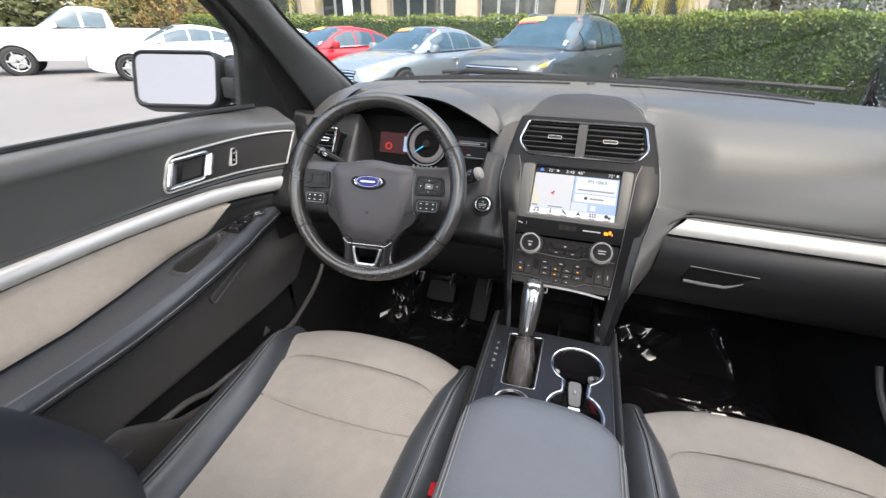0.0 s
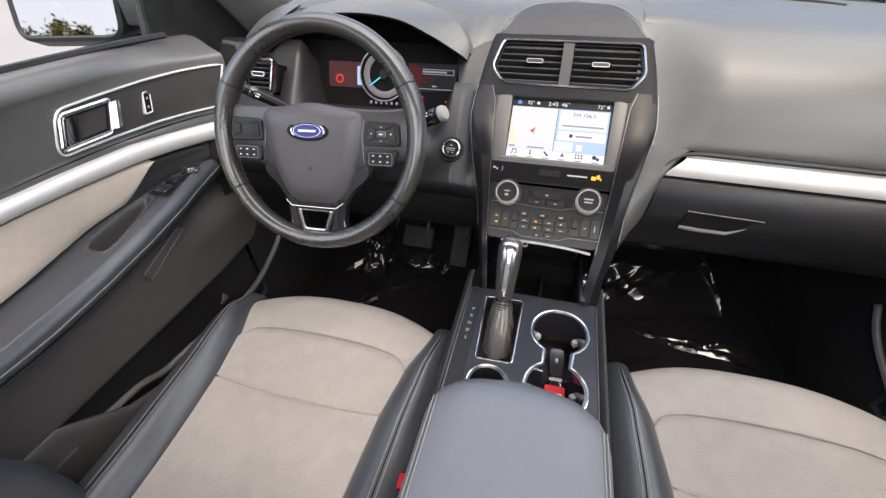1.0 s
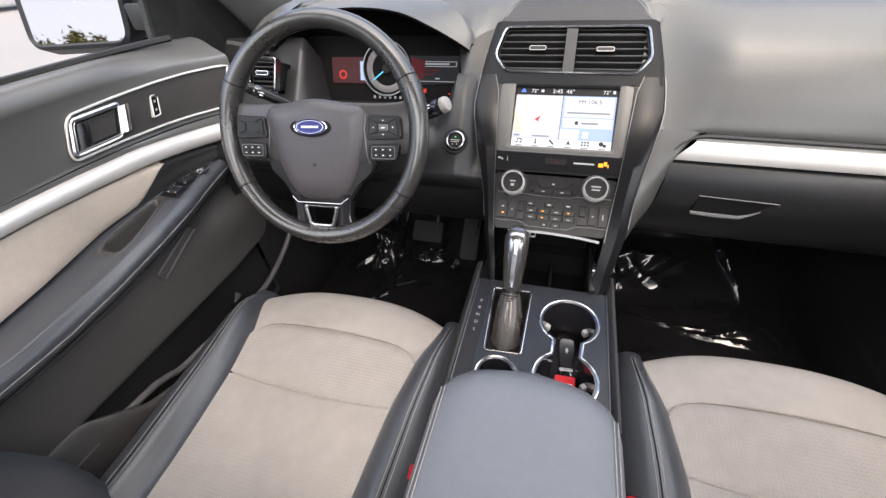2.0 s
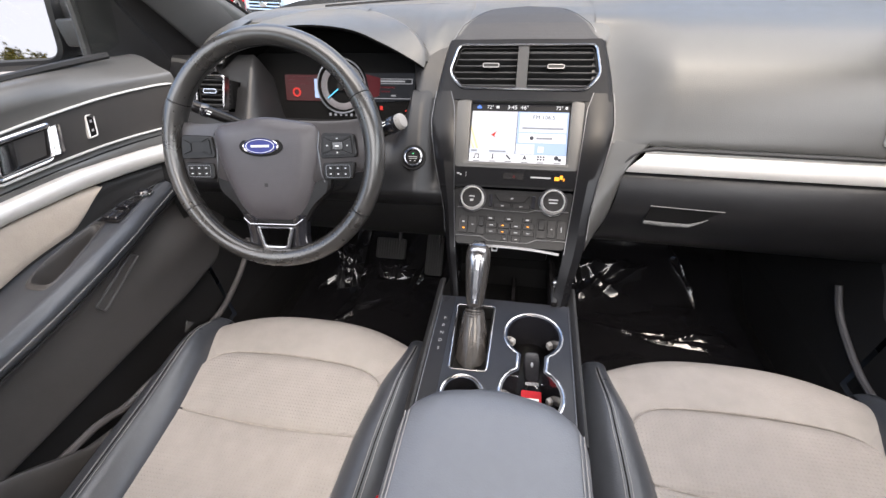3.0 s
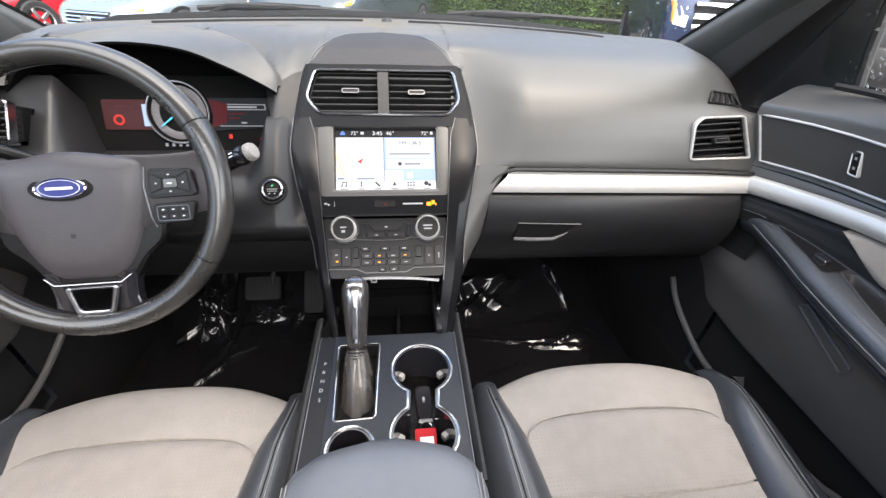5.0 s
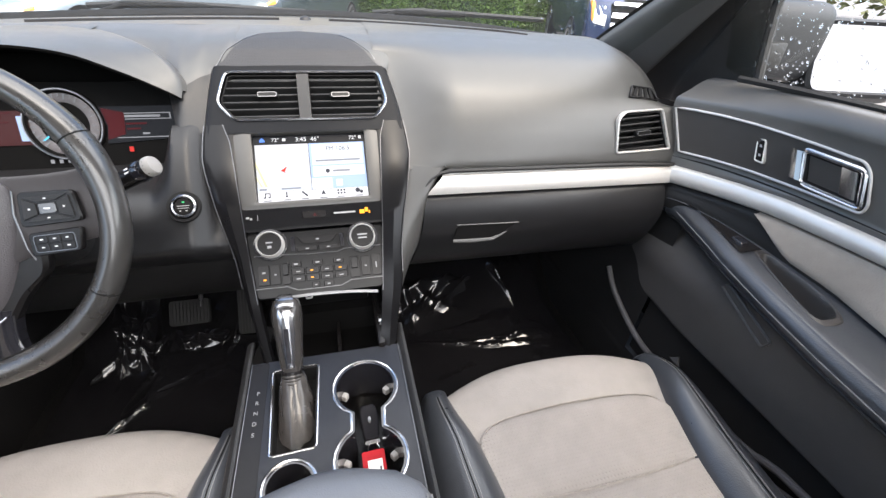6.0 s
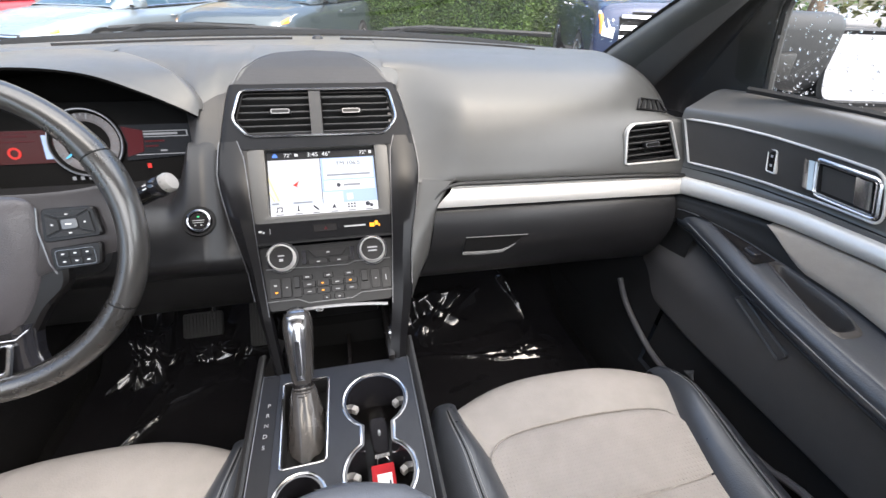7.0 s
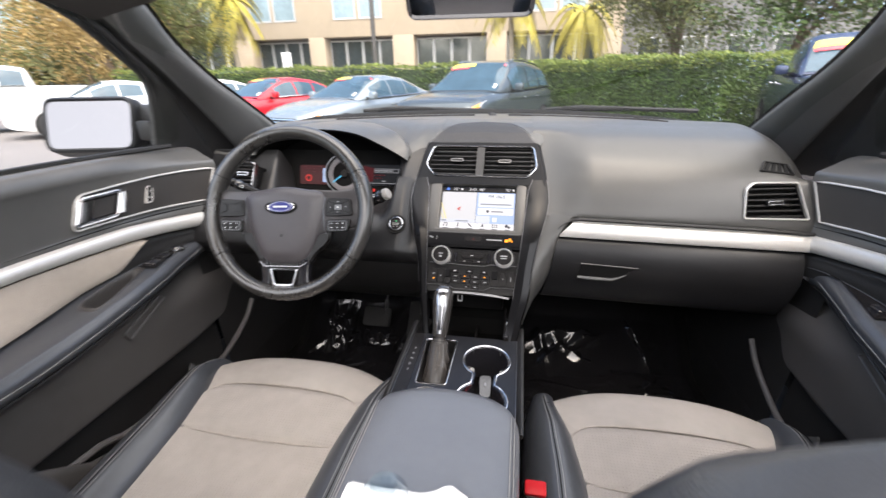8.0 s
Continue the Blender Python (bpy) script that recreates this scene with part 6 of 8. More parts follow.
        for off in (0.40, 0.445, 0.49):
            line = []
            for row in rows[:20]:
                w, out = abs(row[0].x), max(abs(v.x) for v in row)
                want = w + off * (out - w)
                for p, q in zip(row, row[1:]):
                    if abs(p.x) <= want <= abs(q.x):
                        line.append(p.lerp(q, (want - abs(p.x)) / max(1e-6, abs(q.x) - abs(p.x))) + Vector((0, 0, 0.0002)))
                        break
            part("seam" if off == 0.445 else "stitching", tube(line, 0.0011 if off == 0.445 else 0.0006, 5), BLACK if off == 0.445 else STITCH, bol)
    part("cushion_base", rbox(-0.225, 0.225, 0.02, 0.58, 0.60, 0.70, 0.03), VINYL_LOW, st)
    part("side_shield", rbox(-0.246, -0.215, 0.02, 0.52, 0.55, 0.70, 0.012), VINYL_LOW, st)
    part("side_shield", rbox(0.215, 0.246, 0.02, 0.52, 0.55, 0.70, 0.012), VINYL_LOW, st)
    for x in (-0.19, 0.19):
        part("seat_rail", rbox(x - 0.02, x + 0.02, -0.02, 0.56, 0.505, 0.60, 0.006), DULL_CHROME, st)
    # backrest
    rows = []
    for t in np.linspace(0, 1, 26):
        z = 0.80 + 0.525 * t
        yb = back_y - 0.022 * t + lean * (1 - t) ** 2
        bl = lerp_rows(outer, t)[0]
        w = lerp_rows([(0, 0.235), (0.25, 0.255), (0.6, 0.255), (0.82, 0.25), (0.93, 0.22), (1, 0.15)], t)[0]
        bo = lerp_rows([(0, 0.03), (0.3, 0.08), (0.65, 0.06), (0.9, 0.030), (1, 0.008)], t)[0]
        rows.append([(w * c, yb + d * (bo if c > 0 else bl) - e, z) for c, d, e in ((-1, 0, 0.06), (-1.03, 0.40, 0.0), (-1.0, 0.74, 0), (-0.94, 0.94, 0), (-0.86, 1.0, 0), (-0.77, 0.90, 0), (-0.68, 0.58, 0), (-0.61, 0.20, 0), (-0.54, 0.03, 0), (-0.3, 0, 0), (0, 0, 0), (0.3, 0, 0), (0.6, 0.05, 0), (0.68, 0.45, 0), (0.82, 1.0, 0), (0.93, 0.95, 0), (1.02, 0.35, 0.0), (1, 0, 0.06), (0.7, 0, 0.11), (0, 0, 0.12), (-0.7, 0, 0.11))])
    part("backrest", grid(rows, True, True), LEATHER, st, "black leather backrest")
    rows = []
    for t in np.linspace(0.12, 0.9, 14):
        z = 0.80 + 0.525 * t
        yb = back_y - 0.022 * t + lean * (1 - t) ** 2
        w = lerp_rows([(0, 0.13), (0.5, 0.145), (0.9, 0.125)], t)[0]
        rows.append([(w * c, yb + 0.006 - 0.008 * c * c, z) for c in np.linspace(-1, 1, 9)])
    part("back_panel", grid(rows), SUEDE, st, "taupe suede back panel")
    hr = part("headrest", rbox(-0.125, 0.125, -0.20, -0.10, 1.37, 1.53, 0.045, 4), LEATHER, st)
    for x in (-0.06, 0.06):
        part("headrest_post", tube([(x, -0.07, 1.28), (x, -0.14, 1.42)], 0.006, 8), CHROME, st)
    st.location = (cx, 0, 0)
    return st


front_seat(-0.378, 0.022, "driver's seat, taupe suede centre with black leather bolsters", 0.09,
           [(0, 0.120), (0.08, 0.136), (0.19, 0.148), (0.30, 0.145), (0.40, 0.134), (0.51, 0.116), (0.7, 0.070), (0.9, 0.030), (1, 0.008)])
front_seat(0.392, 0.062, "front passenger seat, taupe suede centre with black leather bolsters", 0.0,
           [(0, 0.03), (0.3, 0.08), (0.65, 0.06), (0.9, 0.030), (1, 0.008)])

bench = thing("bench_seat", (0, -1.0, 0.5), "black and taupe bench seat in the second row", "car seat")
part("cushion", rbox(-0.68, 0.68, -1.25, -0.72, 0.62, 0.84, 0.05, 3), SUEDE, bench)
part("backrest", rbox(-0.68, 0.68, -1.45, -1.25, 0.80, 1.40, 0.06, 3), LEATHER, bench)


def buckle(x, y, z):
    b = thing("seat_belt_buckle", (x, y, z - 0.1), "black seat belt buckle with a red release button", "buckle", "belt buckles")
    m = basis((x, y, z), (1, 0, 0), (0, -0.35, 1))
    part("housing", rbox(-0.017, 0.017, -0.012, 0.012, -0.07, -0.004, 0.005, 2, m), BUTTON, b)
    part("release", rbox(-0.015, 0.015, -0.010, 0.010, -0.006, 0.004, 0.003, 2, m), RED, b, "red release button")
    part("stem", tube([m @ Vector((0, 0, -0.07)), (x, y, z - 0.28)], 0.010, 8), BLACK, b)


buckle(-0.128, 0.345, 0.838)
buckle(0.141, 0.352, 0.888)

# clear bottle and white pack left on the armrest
bot = thing("plastic_bottle", (-0.035, 0.25, 0.959), "small clear plastic bottle lying on the armrest", "bottle")
BM = Matrix.Translation((-0.036, 0.238, 0.9595)) @ Matrix.Diagonal((1, 1, 0.52, 1))
part("body", lathe([(0.0, 0.0), (0.024, 0.0), (0.027, 0.004), (0.027, 0.055), (0.023, 0.066), (0.012, 0.072), (0.012, 0.078)], BM, 28), CLEAR, bot)
part("cap", lathe([(0.0145, 0.074), (0.0150, 0.076), (0.0150, 0.090), (0.0135, 0.092), (0.001, 0.092)], BM, 24), CLEAR, bot, "clear cap")
pk = thing("paper_pack", (-0.015, 0.24, 0.959), "crumpled white paper pack lying on the armrest", "paper")
rows = []
for x in np.linspace(-0.088, 0.056, 16):
    bulge = 0.012 * math.exp(-((x - 0.036) / 0.018) ** 2) + 0.006 * math.exp(-((x + 0.075) / 0.02) ** 2) + 0.003 * noise.noise(Vector((x * 40, 0, 3)))
    yf = 0.252 + 0.012 * math.exp(-((x - 0.036) / 0.02) ** 2) + 0.003 * noise.noise(Vector((x * 30, 2, 3)))
    rows.append(spline([(x, 0.12, 0.9615), (x, yf, 0.9612), (x, yf + 0.004, 0.966 + bulge * 0.4), (x, yf - 0.004, 0.971 + bulge), (x, 0.20, 0.972 + bulge * 0.7), (x, 0.12, 0.970)], 18))
part("wrapper", grid(rows, cap=False), WHITE_PAPER, pk)
# ---------------- doors ----------------
DOOR_X = [(-0.45, 0.765), (0.3, 0.775), (0.55, 0.772), (0.65, 0.764), (0.74, 0.752), (0.80, 0.738), (0.86, 0.718), (0.905, 0.702)]
STRIP_Z = [(-0.45, 1.135, 1.108), (0.45, 1.132, 1.104), (0.66, 1.127, 1.095), (0.85, 1.108, 1.073), (0.905, 1.104, 1.069)]
TRIM_Z = [(0.50, 1.213, 1.150), (0.56, 1.2160, 1.1500), (0.62, 1.2185, 1.1495), (0.68, 1.2202, 1.1480), (0.74, 1.2210, 1.1460), (0.80, 1.2200, 1.1425), (0.85, 1.2170, 1.1385), (0.905, 1.210, 1.134)]
ARM_X = [(-0.45, 0.645), (0.30, 0.650), (0.45, 0.655), (0.55, 0.664), (0.65, 0.680), (0.75, 0.705), (0.82, 0.722), (0.87, 0.720)]
ARM_Z = [(-0.45, 1.005), (0.35, 1.010), (0.55, 1.028), (0.70, 1.040), (0.82, 1.044), (0.87, 1.035)]
YD = list(np.linspace(-0.45, 0.40, 10)) + list(np.linspace(0.45, 0.905, 20))


def car_door(s, label):
    d = thing("front_door", (s * 0.76, 0.2, 0.6), label, "door", "front doors")
    dx = lambda y: lerp_rows(DOOR_X, y)[0]
    P = lambda x, y, z: (s * x, y, z)

    def skin(name, sec, material, ys=YD, label_="", n=None, parent=d, close=False):
        rows = []
        for y in ys:
            pts = [P(x, y, z) for x, z in sec(y)]
            rows.append(spline(pts, n) if n else pts)
        return part(name, grid(rows, close, close), material, parent, label_)

    def upper(y):
        x, (st, sb) = dx(y), lerp_rows(STRIP_Z, y)
        f = max(0, (y - 0.78) / 0.125)
        k = max(0, (y - 0.66) / 0.245)
        d = 0.010 * f
        return [(x + 0.050 + 0.055 * k, 1.262 - d), (x + 0.034 + 0.055 * k, 1.274 - d), (x + 0.018 + 0.052 * k, 1.276 - d), (x + 0.005 + 0.044 * k, 1.270 - d), (x - 0.003 + 0.030 * k, 1.256 - d), (x - 0.005 + 0.014 * k, 1.244 - 0.8 * d), (x - 0.003 + 0.003 * k, 1.234 - 0.6 * d), (x, 1.20), (x + 0.001, 1.16), (x + 0.001, 1.138), (x - 0.004, st + 0.006), (x - 0.004, st - 0.002)]

    skin("upper_panel", upper, DOOR_VINYL, n=34)

    def strip(y):
        x, (st, sb) = dx(y), lerp_rows(STRIP_Z, y)
        return [(x + 0.004, st), (x - 0.010, st - 0.002), (x - 0.017, (st * 2 + sb) / 3), (x - 0.019, (st + sb * 2) / 3), (x - 0.015, sb + 0.001), (x, sb - 0.003)]

    skin("trim_strip", strip, SILVER, label_="satin silver strip", n=14)

    def mid(y):
        x, (st, sb), az = dx(y), lerp_rows(STRIP_Z, y), lerp_rows(ARM_Z, y)[0]
        return [(x + 0.002, sb), (x - 0.008, sb - 0.010), (x - 0.010, (sb + az) / 2), (x - 0.014, az + 0.004), (x - 0.012, az - 0.02)]

    skin("mid_panel", mid, VINYL_LOW, n=12)

    def cloth(y):
        x, (st, sb), az = dx(y), lerp_rows(STRIP_Z, y), lerp_rows(ARM_Z, y)[0]
        hi, lo = sb - 0.004, az + 0.006
        f = max(0, (y - 0.60) / 0.085)
        b = 0.030 * min(1, max(0, (0.52 - y) / 0.22))
        hi2, lo2 = hi, lo + (hi - lo) * min(0.97, 0.9 * f ** 1.5)
        return [(x - 0.004, hi2), (x - 0.013, hi2 - 0.003), (x - 0.0165 - 0.4 * b, (hi2 + lo2) / 2), (x - 0.017 - b, lo2 + 0.003), (x - 0.008 - b, lo2)]

    skin("cloth_insert", cloth, DOOR_CLOTH, [y for y in YD if y < 0.60] + [0.60, 0.615, 0.63, 0.645, 0.66, 0.672, 0.685], "taupe suede insert", 12)

    # armrest ledge and its stitched roll
    def ledge(y):
        x, ax, az = dx(y), lerp_rows(ARM_X, y)[0], lerp_rows(ARM_Z, y)[0]
        return [(x - 0.006, az + 0.004), (x - 0.016, az + 0.001), ((x + ax) / 2, az - 0.001), (ax + 0.014, az + 0.001), (ax + 0.004, az - 0.003), (ax - 0.004, az - 0.012), (ax - 0.005, az - 0.026), (ax + 0.001, az - 0.036), (ax + 0.010, az - 0.042), (ax + 0.02, az - 0.046)]

    ys_arm = [y for y in YD if y < 0.44] + list(np.linspace(0.44, 0.66, 90)) + [y for y in YD if 0.665 < y < 0.845] + [0.845]
    PULL = ((0.486, 0.34), (0.490, 0.19), (0.510, 0.15), (0.56, 0.27), (0.60, 0.42), (0.630, 0.58), (0.637, 0.76), (0.632, 0.97), (0.60, 0.95), (0.55, 0.88), (0.51, 0.80), (0.488, 0.62))

    def on_ledge(y, k, out=0.0):
        x, ax, az = dx(y), lerp_rows(ARM_X, y)[0], lerp_rows(ARM_Z, y)[0]
        return Vector(P(ax + 0.014 + (x - 0.02 - ax - 0.014) * k, y, az + out))

    pl = [on_ledge(y, k) for y, k in PULL]
    pl = spline(pl + pl[:1], 40)[:-1]
    arm_bm = cut(grid([spline([P(x, y, z) for x, z in ledge(y)], 60) for y in ys_arm]), [p.to_2d() for p in pl], Matrix.Translation((0, 0, 1.025)), 0.0, 0.03)
    arm_ = part("armrest", arm_bm, DOOR_LEATHER, d, "black leather armrest roll")
    part("stitching", tube([P(lerp_rows(ARM_X, y)[0] - 0.0052, y, lerp_rows(ARM_Z, y)[0] - 0.021) for y in np.linspace(-0.4, 0.82, 40)], 0.0012, 5), STITCH, arm_)
    part("piping", tube([P(lerp_rows(ARM_X, y)[0] + 0.004, y, lerp_rows(ARM_Z, y)[0] - 0.0405) for y in np.linspace(-0.4, 0.84, 40)], 0.0028, 6), VINYL_LOW, arm_)
    # lower panel with a pocket
    def lower(y):
        ax, az = lerp_rows(ARM_X, y)[0], lerp_rows(ARM_Z, y)[0]
        f = max(0, (y - 0.70) / 0.2)
        x1 = 0.700 + 0.02 * f
        return [(ax + 0.018, az - 0.044), (max(ax + 0.03, x1 - 0.004), az - 0.07), (x1, 0.92), (x1 + 0.002, 0.86), (x1 + 0.003, 0.814), (x1 - 0.002, 0.76), (x1 - 0.006, 0.72), (x1 + 0.01, 0.67), (x1 + 0.05, 0.62)]

    low = skin("lower_panel", lambda y: lower(y)[:5] + [(lower(y)[4][0] + 0.006, 0.807), (lower(y)[4][0] + 0.016, 0.806)], DOOR_LOW, n=22)
    # map pocket: open slot behind a lip that rises to the rear
    LIP = [(-0.45, 0.812, 0.702), (0.29, 0.812, 0.702), (0.325, 0.790, 0.690), (0.38, 0.745, 0.682), (0.48, 0.712, 0.680), (0.62, 0.682, 0.690), (0.72, 0.665, 0.702)]
    part("door_pocket", grid([spline([P(x, y, z) for x, z in ((lx + 0.016, lz - 0.03), (lx + 0.012, lz - 0.004), (lx + 0.004, lz), (lx - 0.003, lz - 0.008), (lx - 0.004, 0.70), (lx + 0.004, 0.65), (lx + 0.05, 0.61))], 18) for y in list(np.linspace(-0.45, 0.25, 5)) + list(np.linspace(0.27, 0.72, 26)) for lz, lx in (lerp_rows(LIP, y),)]), DOOR_LOW, low, "moulded black pocket lip")
    part("pocket_back", grid([[P(x, y, z) for x, z in ((0.722, 0.83), (0.728, 0.80), (0.722, 0.70), (0.716, 0.60))] for y in (-0.45, 0.2, 0.5, 0.8)]), VINYL_LOW, low)
    PM = basis(P(0.699, 0.592, 0.943), (0, -s, 0), (-s, 0, 0))
    sh = [(-0.056 * s, 0.020), (-0.040 * s, 0.034), (0.066 * s, -0.006), (0.056 * s, -0.028)]
    sh = sh if s < 0 else sh[::-1]
    lp = rpoly(sh, 0.008)
    part("grip_recess", ring(lp, offset(lp, 0.004), -0.004, 0.004, PM, 0.0015), DOOR_LOW, low)
    part("recess_floor", prism(offset(lp, 0.003), -0.004, 0.0005, PM), DOOR_LOW, low)
    part("reflector", prism([(-0.014, -0.007), (0.014, -0.007), (0.003, 0.011)], 0, 0.003, basis(P(0.704, 0.662, 0.748), (0, -s, 0), (-s, 0, 0.1))), mat("reflector_grey", (0.12, 0.12, 0.12), 0.25, 0.2, vary=(60, 0.1)), low, "small triangular reflector")

    # framed black inlay with lock switch and handle
    def tp(y, k, out=0.0):
        a, b = lerp_rows(TRIM_Z, y)
        e = min(1, max(0, (0.582 - y) / 0.014))
        m = 0.30 * (1 - math.sqrt(1 - e * e))
        z = a + (b - a) * (m + (1 - 2 * m) * k)
        y += 0.43 * (z - (a + b) / 2)
        return Vector(P(dx(y) - out, y, z))

    # the switch and the handle lean forward with the ends of the inlay
    rake = Matrix.Identity(4)
    rake[0][1] = -0.43 * s

    ys_t = [0.568, 0.5684, 0.5695, 0.572, 0.575, 0.578] + list(np.linspace(0.582, 0.880, 26))
    inlay = part("inlay", grid([[tp(y, k, 0.0022) for k in np.linspace(0, 1, 6)] for y in ys_t]), DOOR_INLAY, d, "charcoal inlay with a bright rim")
    rim = [tp(y, 0, 0.004) for y in ys_t] + [tp(y, 1, 0.004) for y in ys_t[::-1]]
    part("inlay_rim", tube(rim, 0.0022, 8, True), SILVER, inlay, "fine chrome rim")
    # black tube drawn as the shadow line below the inlay
    part("shadow_groove", tube([Vector(P(dx(y), y, lerp_rows(TRIM_Z, y)[1] - 0.014)) for y in np.linspace(-0.3, 0.893, 30)], 0.002, 5), BLACK, d)
    yl = 0.731
    LM = basis(tp(yl, 0.5, 0.003), (0, -s, 0), (-s * 0.96, 0.0, 0.12)) @ rake
    ll = rpoly(rect(-0.0090, 0.0090, -0.0185, 0.0185), 0.004)
    lock = part("lock_switch", ring(ll, offset(ll, 0.0026), -0.004, 0.003, LM, 0.001), SILVER, inlay, "door lock switch in a chrome rim")
    part("rocker", prism(offset(ll, 0.002), -0.003, 0.0018, LM, 0.0008), BUTTON, lock)
    part("switch_print", bars([(-0.002, 0.002, 0.005, 0.009), (-0.002, 0.002, -0.009, -0.005)], LM, 0.0018), MARK_DIM, lock)
    yh = 0.618
    a = basis(tp(yh, 0.52, 0.003), (tp(0.56, 0.5) - tp(0.66, 0.5)), (-s, 0.02, 0.06)) @ rake
    hl = rpoly([(-0.046, -0.027), (0.044, -0.028), (0.046, 0.026), (-0.044, 0.027)], 0.010, 7)
    cup = part("door_handle", ring(offset(hl, -0.001), offset(hl, 0.004), -0.006, 0.005, a, 0.002), DULL_CHROME, inlay, "chrome inner door handle in a recess")
    il = offset(hl, 0.005)
    part("handle_cup", prism(il, -0.035, -0.020, a), BLACK, cup)
    part("cup_lining", ring(il, offset(hl, 0.009), -0.034, 0.002, a), BUTTON, cup)
    part("cup_rim", ring(offset(hl, 0.0045), offset(hl, 0.0065), 0.0, 0.0060, a, 0.001), SMOKED, cup)
    part("lever", grid([[a @ Vector((x, y, z)) for y in (-0.0185, -0.009, 0.009, 0.0185)] for x, z in ((0.006, -0.012), (0.012, 0.002), (0.024, 0.006), (0.034, 0.004), (0.038, -0.004))]), SMOKED, cup, "chrome lever")
    part("lever_root", grid([[a @ Vector((x, y, z)) for y in (-0.021, -0.011, 0.011, 0.021)] for x, z in ((-0.068, -0.001), (-0.059, 0.006), (-0.050, 0.009), (-0.044, 0.006), (-0.041, -0.012))]), SMOKED, cup)

    # window switches and pull cup in the ledge
    cen = sum(pl, Vector()) / len(pl)
    pull = part("pull_cup", grid([[p.lerp(cen, -0.11) + Vector((0, 0, 0.0005)) for p in pl], [p.lerp(cen, -0.02) + Vector((0, 0, 0.0025)) for p in pl], [p.lerp(cen, 0.04) + Vector((0, 0, 0.001)) for p in pl], [p.lerp(cen, 0.10) + Vector((0, 0, -0.008)) for p in pl], [p.lerp(cen, 0.22) + Vector((0, 0, -0.040)) for p in pl], [p.lerp(cen, 0.40) + Vector((0, 0, -0.048)) for p in pl], [p.lerp(cen, 0.98) + Vector((0, 0, -0.050)) for p in pl]], True), DOOR_INLAY, arm_, "charcoal pull cup")
    plate = part("switch_plate", grid([[on_ledge(y, k, 0.003) for k in (0.05, 0.2, 0.8, 0.95)] for y in np.linspace(0.642, 0.80, 10)]), BUTTON, arm_)
    n_sw = ((0.660, 0.32), (0.660, 0.68), (0.693, 0.34), (0.693, 0.68)) if s < 0 else ((0.668, 0.42),)
    for y, k in n_sw:
        c = on_ledge(y, k, 0.004)
        m = basis(c, (1, 0, 0), (0, 0, 1))
        sw = part("window_switch", prism(rpoly(rect(-0.008, 0.008, -0.012, 0.012), 0.003), -0.003, 0.005, m, 0.002), GLOSS, plate)
        part("switch_edge", prism(rect(-0.006, 0.006, 0.0075, 0.0100), 0.005, 0.0062, m), DULL_CHROME, sw)
    if s < 0:
        c = on_ledge(0.738, 0.5, 0.004)
        m = basis(c, (1, 0, 0), (0, 0, 1))
        mk = part("mirror_control", lathe([(0, 0.007), (0.009, 0.006), (0.012, 0.003), (0.014, 0.0)], m, 20), GLOSS, plate)
        part("control_ring", lathe([(0.0135, 0.0), (0.0145, 0.003), (0.0165, 0.0025), (0.017, 0.0)], m, 20), DULL_CHROME, mk)
        for dx_ in (-0.018, 0.018):
            part("fold_button", prism(rpoly(rect(dx_ - 0.003, dx_ + 0.003, -0.006, 0.006), 0.001), 0, 0.003, m, 0.001), DULL_CHROME, mk)
    # pane
    pn = part("pane", grid([[P(0.79 - 0.10 * t - 0.02 * t * t, y, 1.275 + 0.335 * t) for t in np.linspace(0, 1, 6)] for y in np.linspace(-0.44, 0.90, 12)]), PANE, d, "clear side window")
    pn.visible_shadow = False
    if s > 0:
        drops = bmesh.new()
        random.seed(5)
        for _ in range(800):
            t, y = random.random() ** 1.3 * 0.75 + 0.02, random.triangular(0.30, 0.89, 0.80)
            r = 0.0008 + 0.0020 * random.random() ** 4
            c = Vector(P(0.79 - 0.10 * t - 0.02 * t * t + 0.0012, y, 1.275 + 0.335 * t))
            dm = basis(c, (0, 1, 0), (1, 0, 0.3)) @ Matrix.Diagonal((1, 1.15, 0.6, 1))
            lathe([(r, 0.0), (r * 0.85, r * 0.5), (r * 0.5, r * 0.85), (r * 0.02, r)], dm, 8, drops)
        wet = part("rain_drops", drops, DROPLET, d, "rain drops on the side window")
        wet.visible_shadow = False
        tagged(wet, "rain drops on the side window", kind="stuff")
    part("window_seal", tube([P(dx(y) + 0.028, y, 1.2790) for y in YD if y < 0.85], 0.006, 6), RUBBER, d)
    part("outer_skin", grid([[P(x, y, z) for x, z in ((0.815, 1.28), (0.86, 1.2), (0.90, 1.0), (0.91, 0.8), (0.88, 0.5))] for y in (-0.45, 0.2, 0.9, 1.3)]), BONNET, d)
    return d


car_door(-1, "driver's door with black trim, silver strip and taupe insert")
car_door(1, "passenger door with black trim, silver strip and taupe insert")


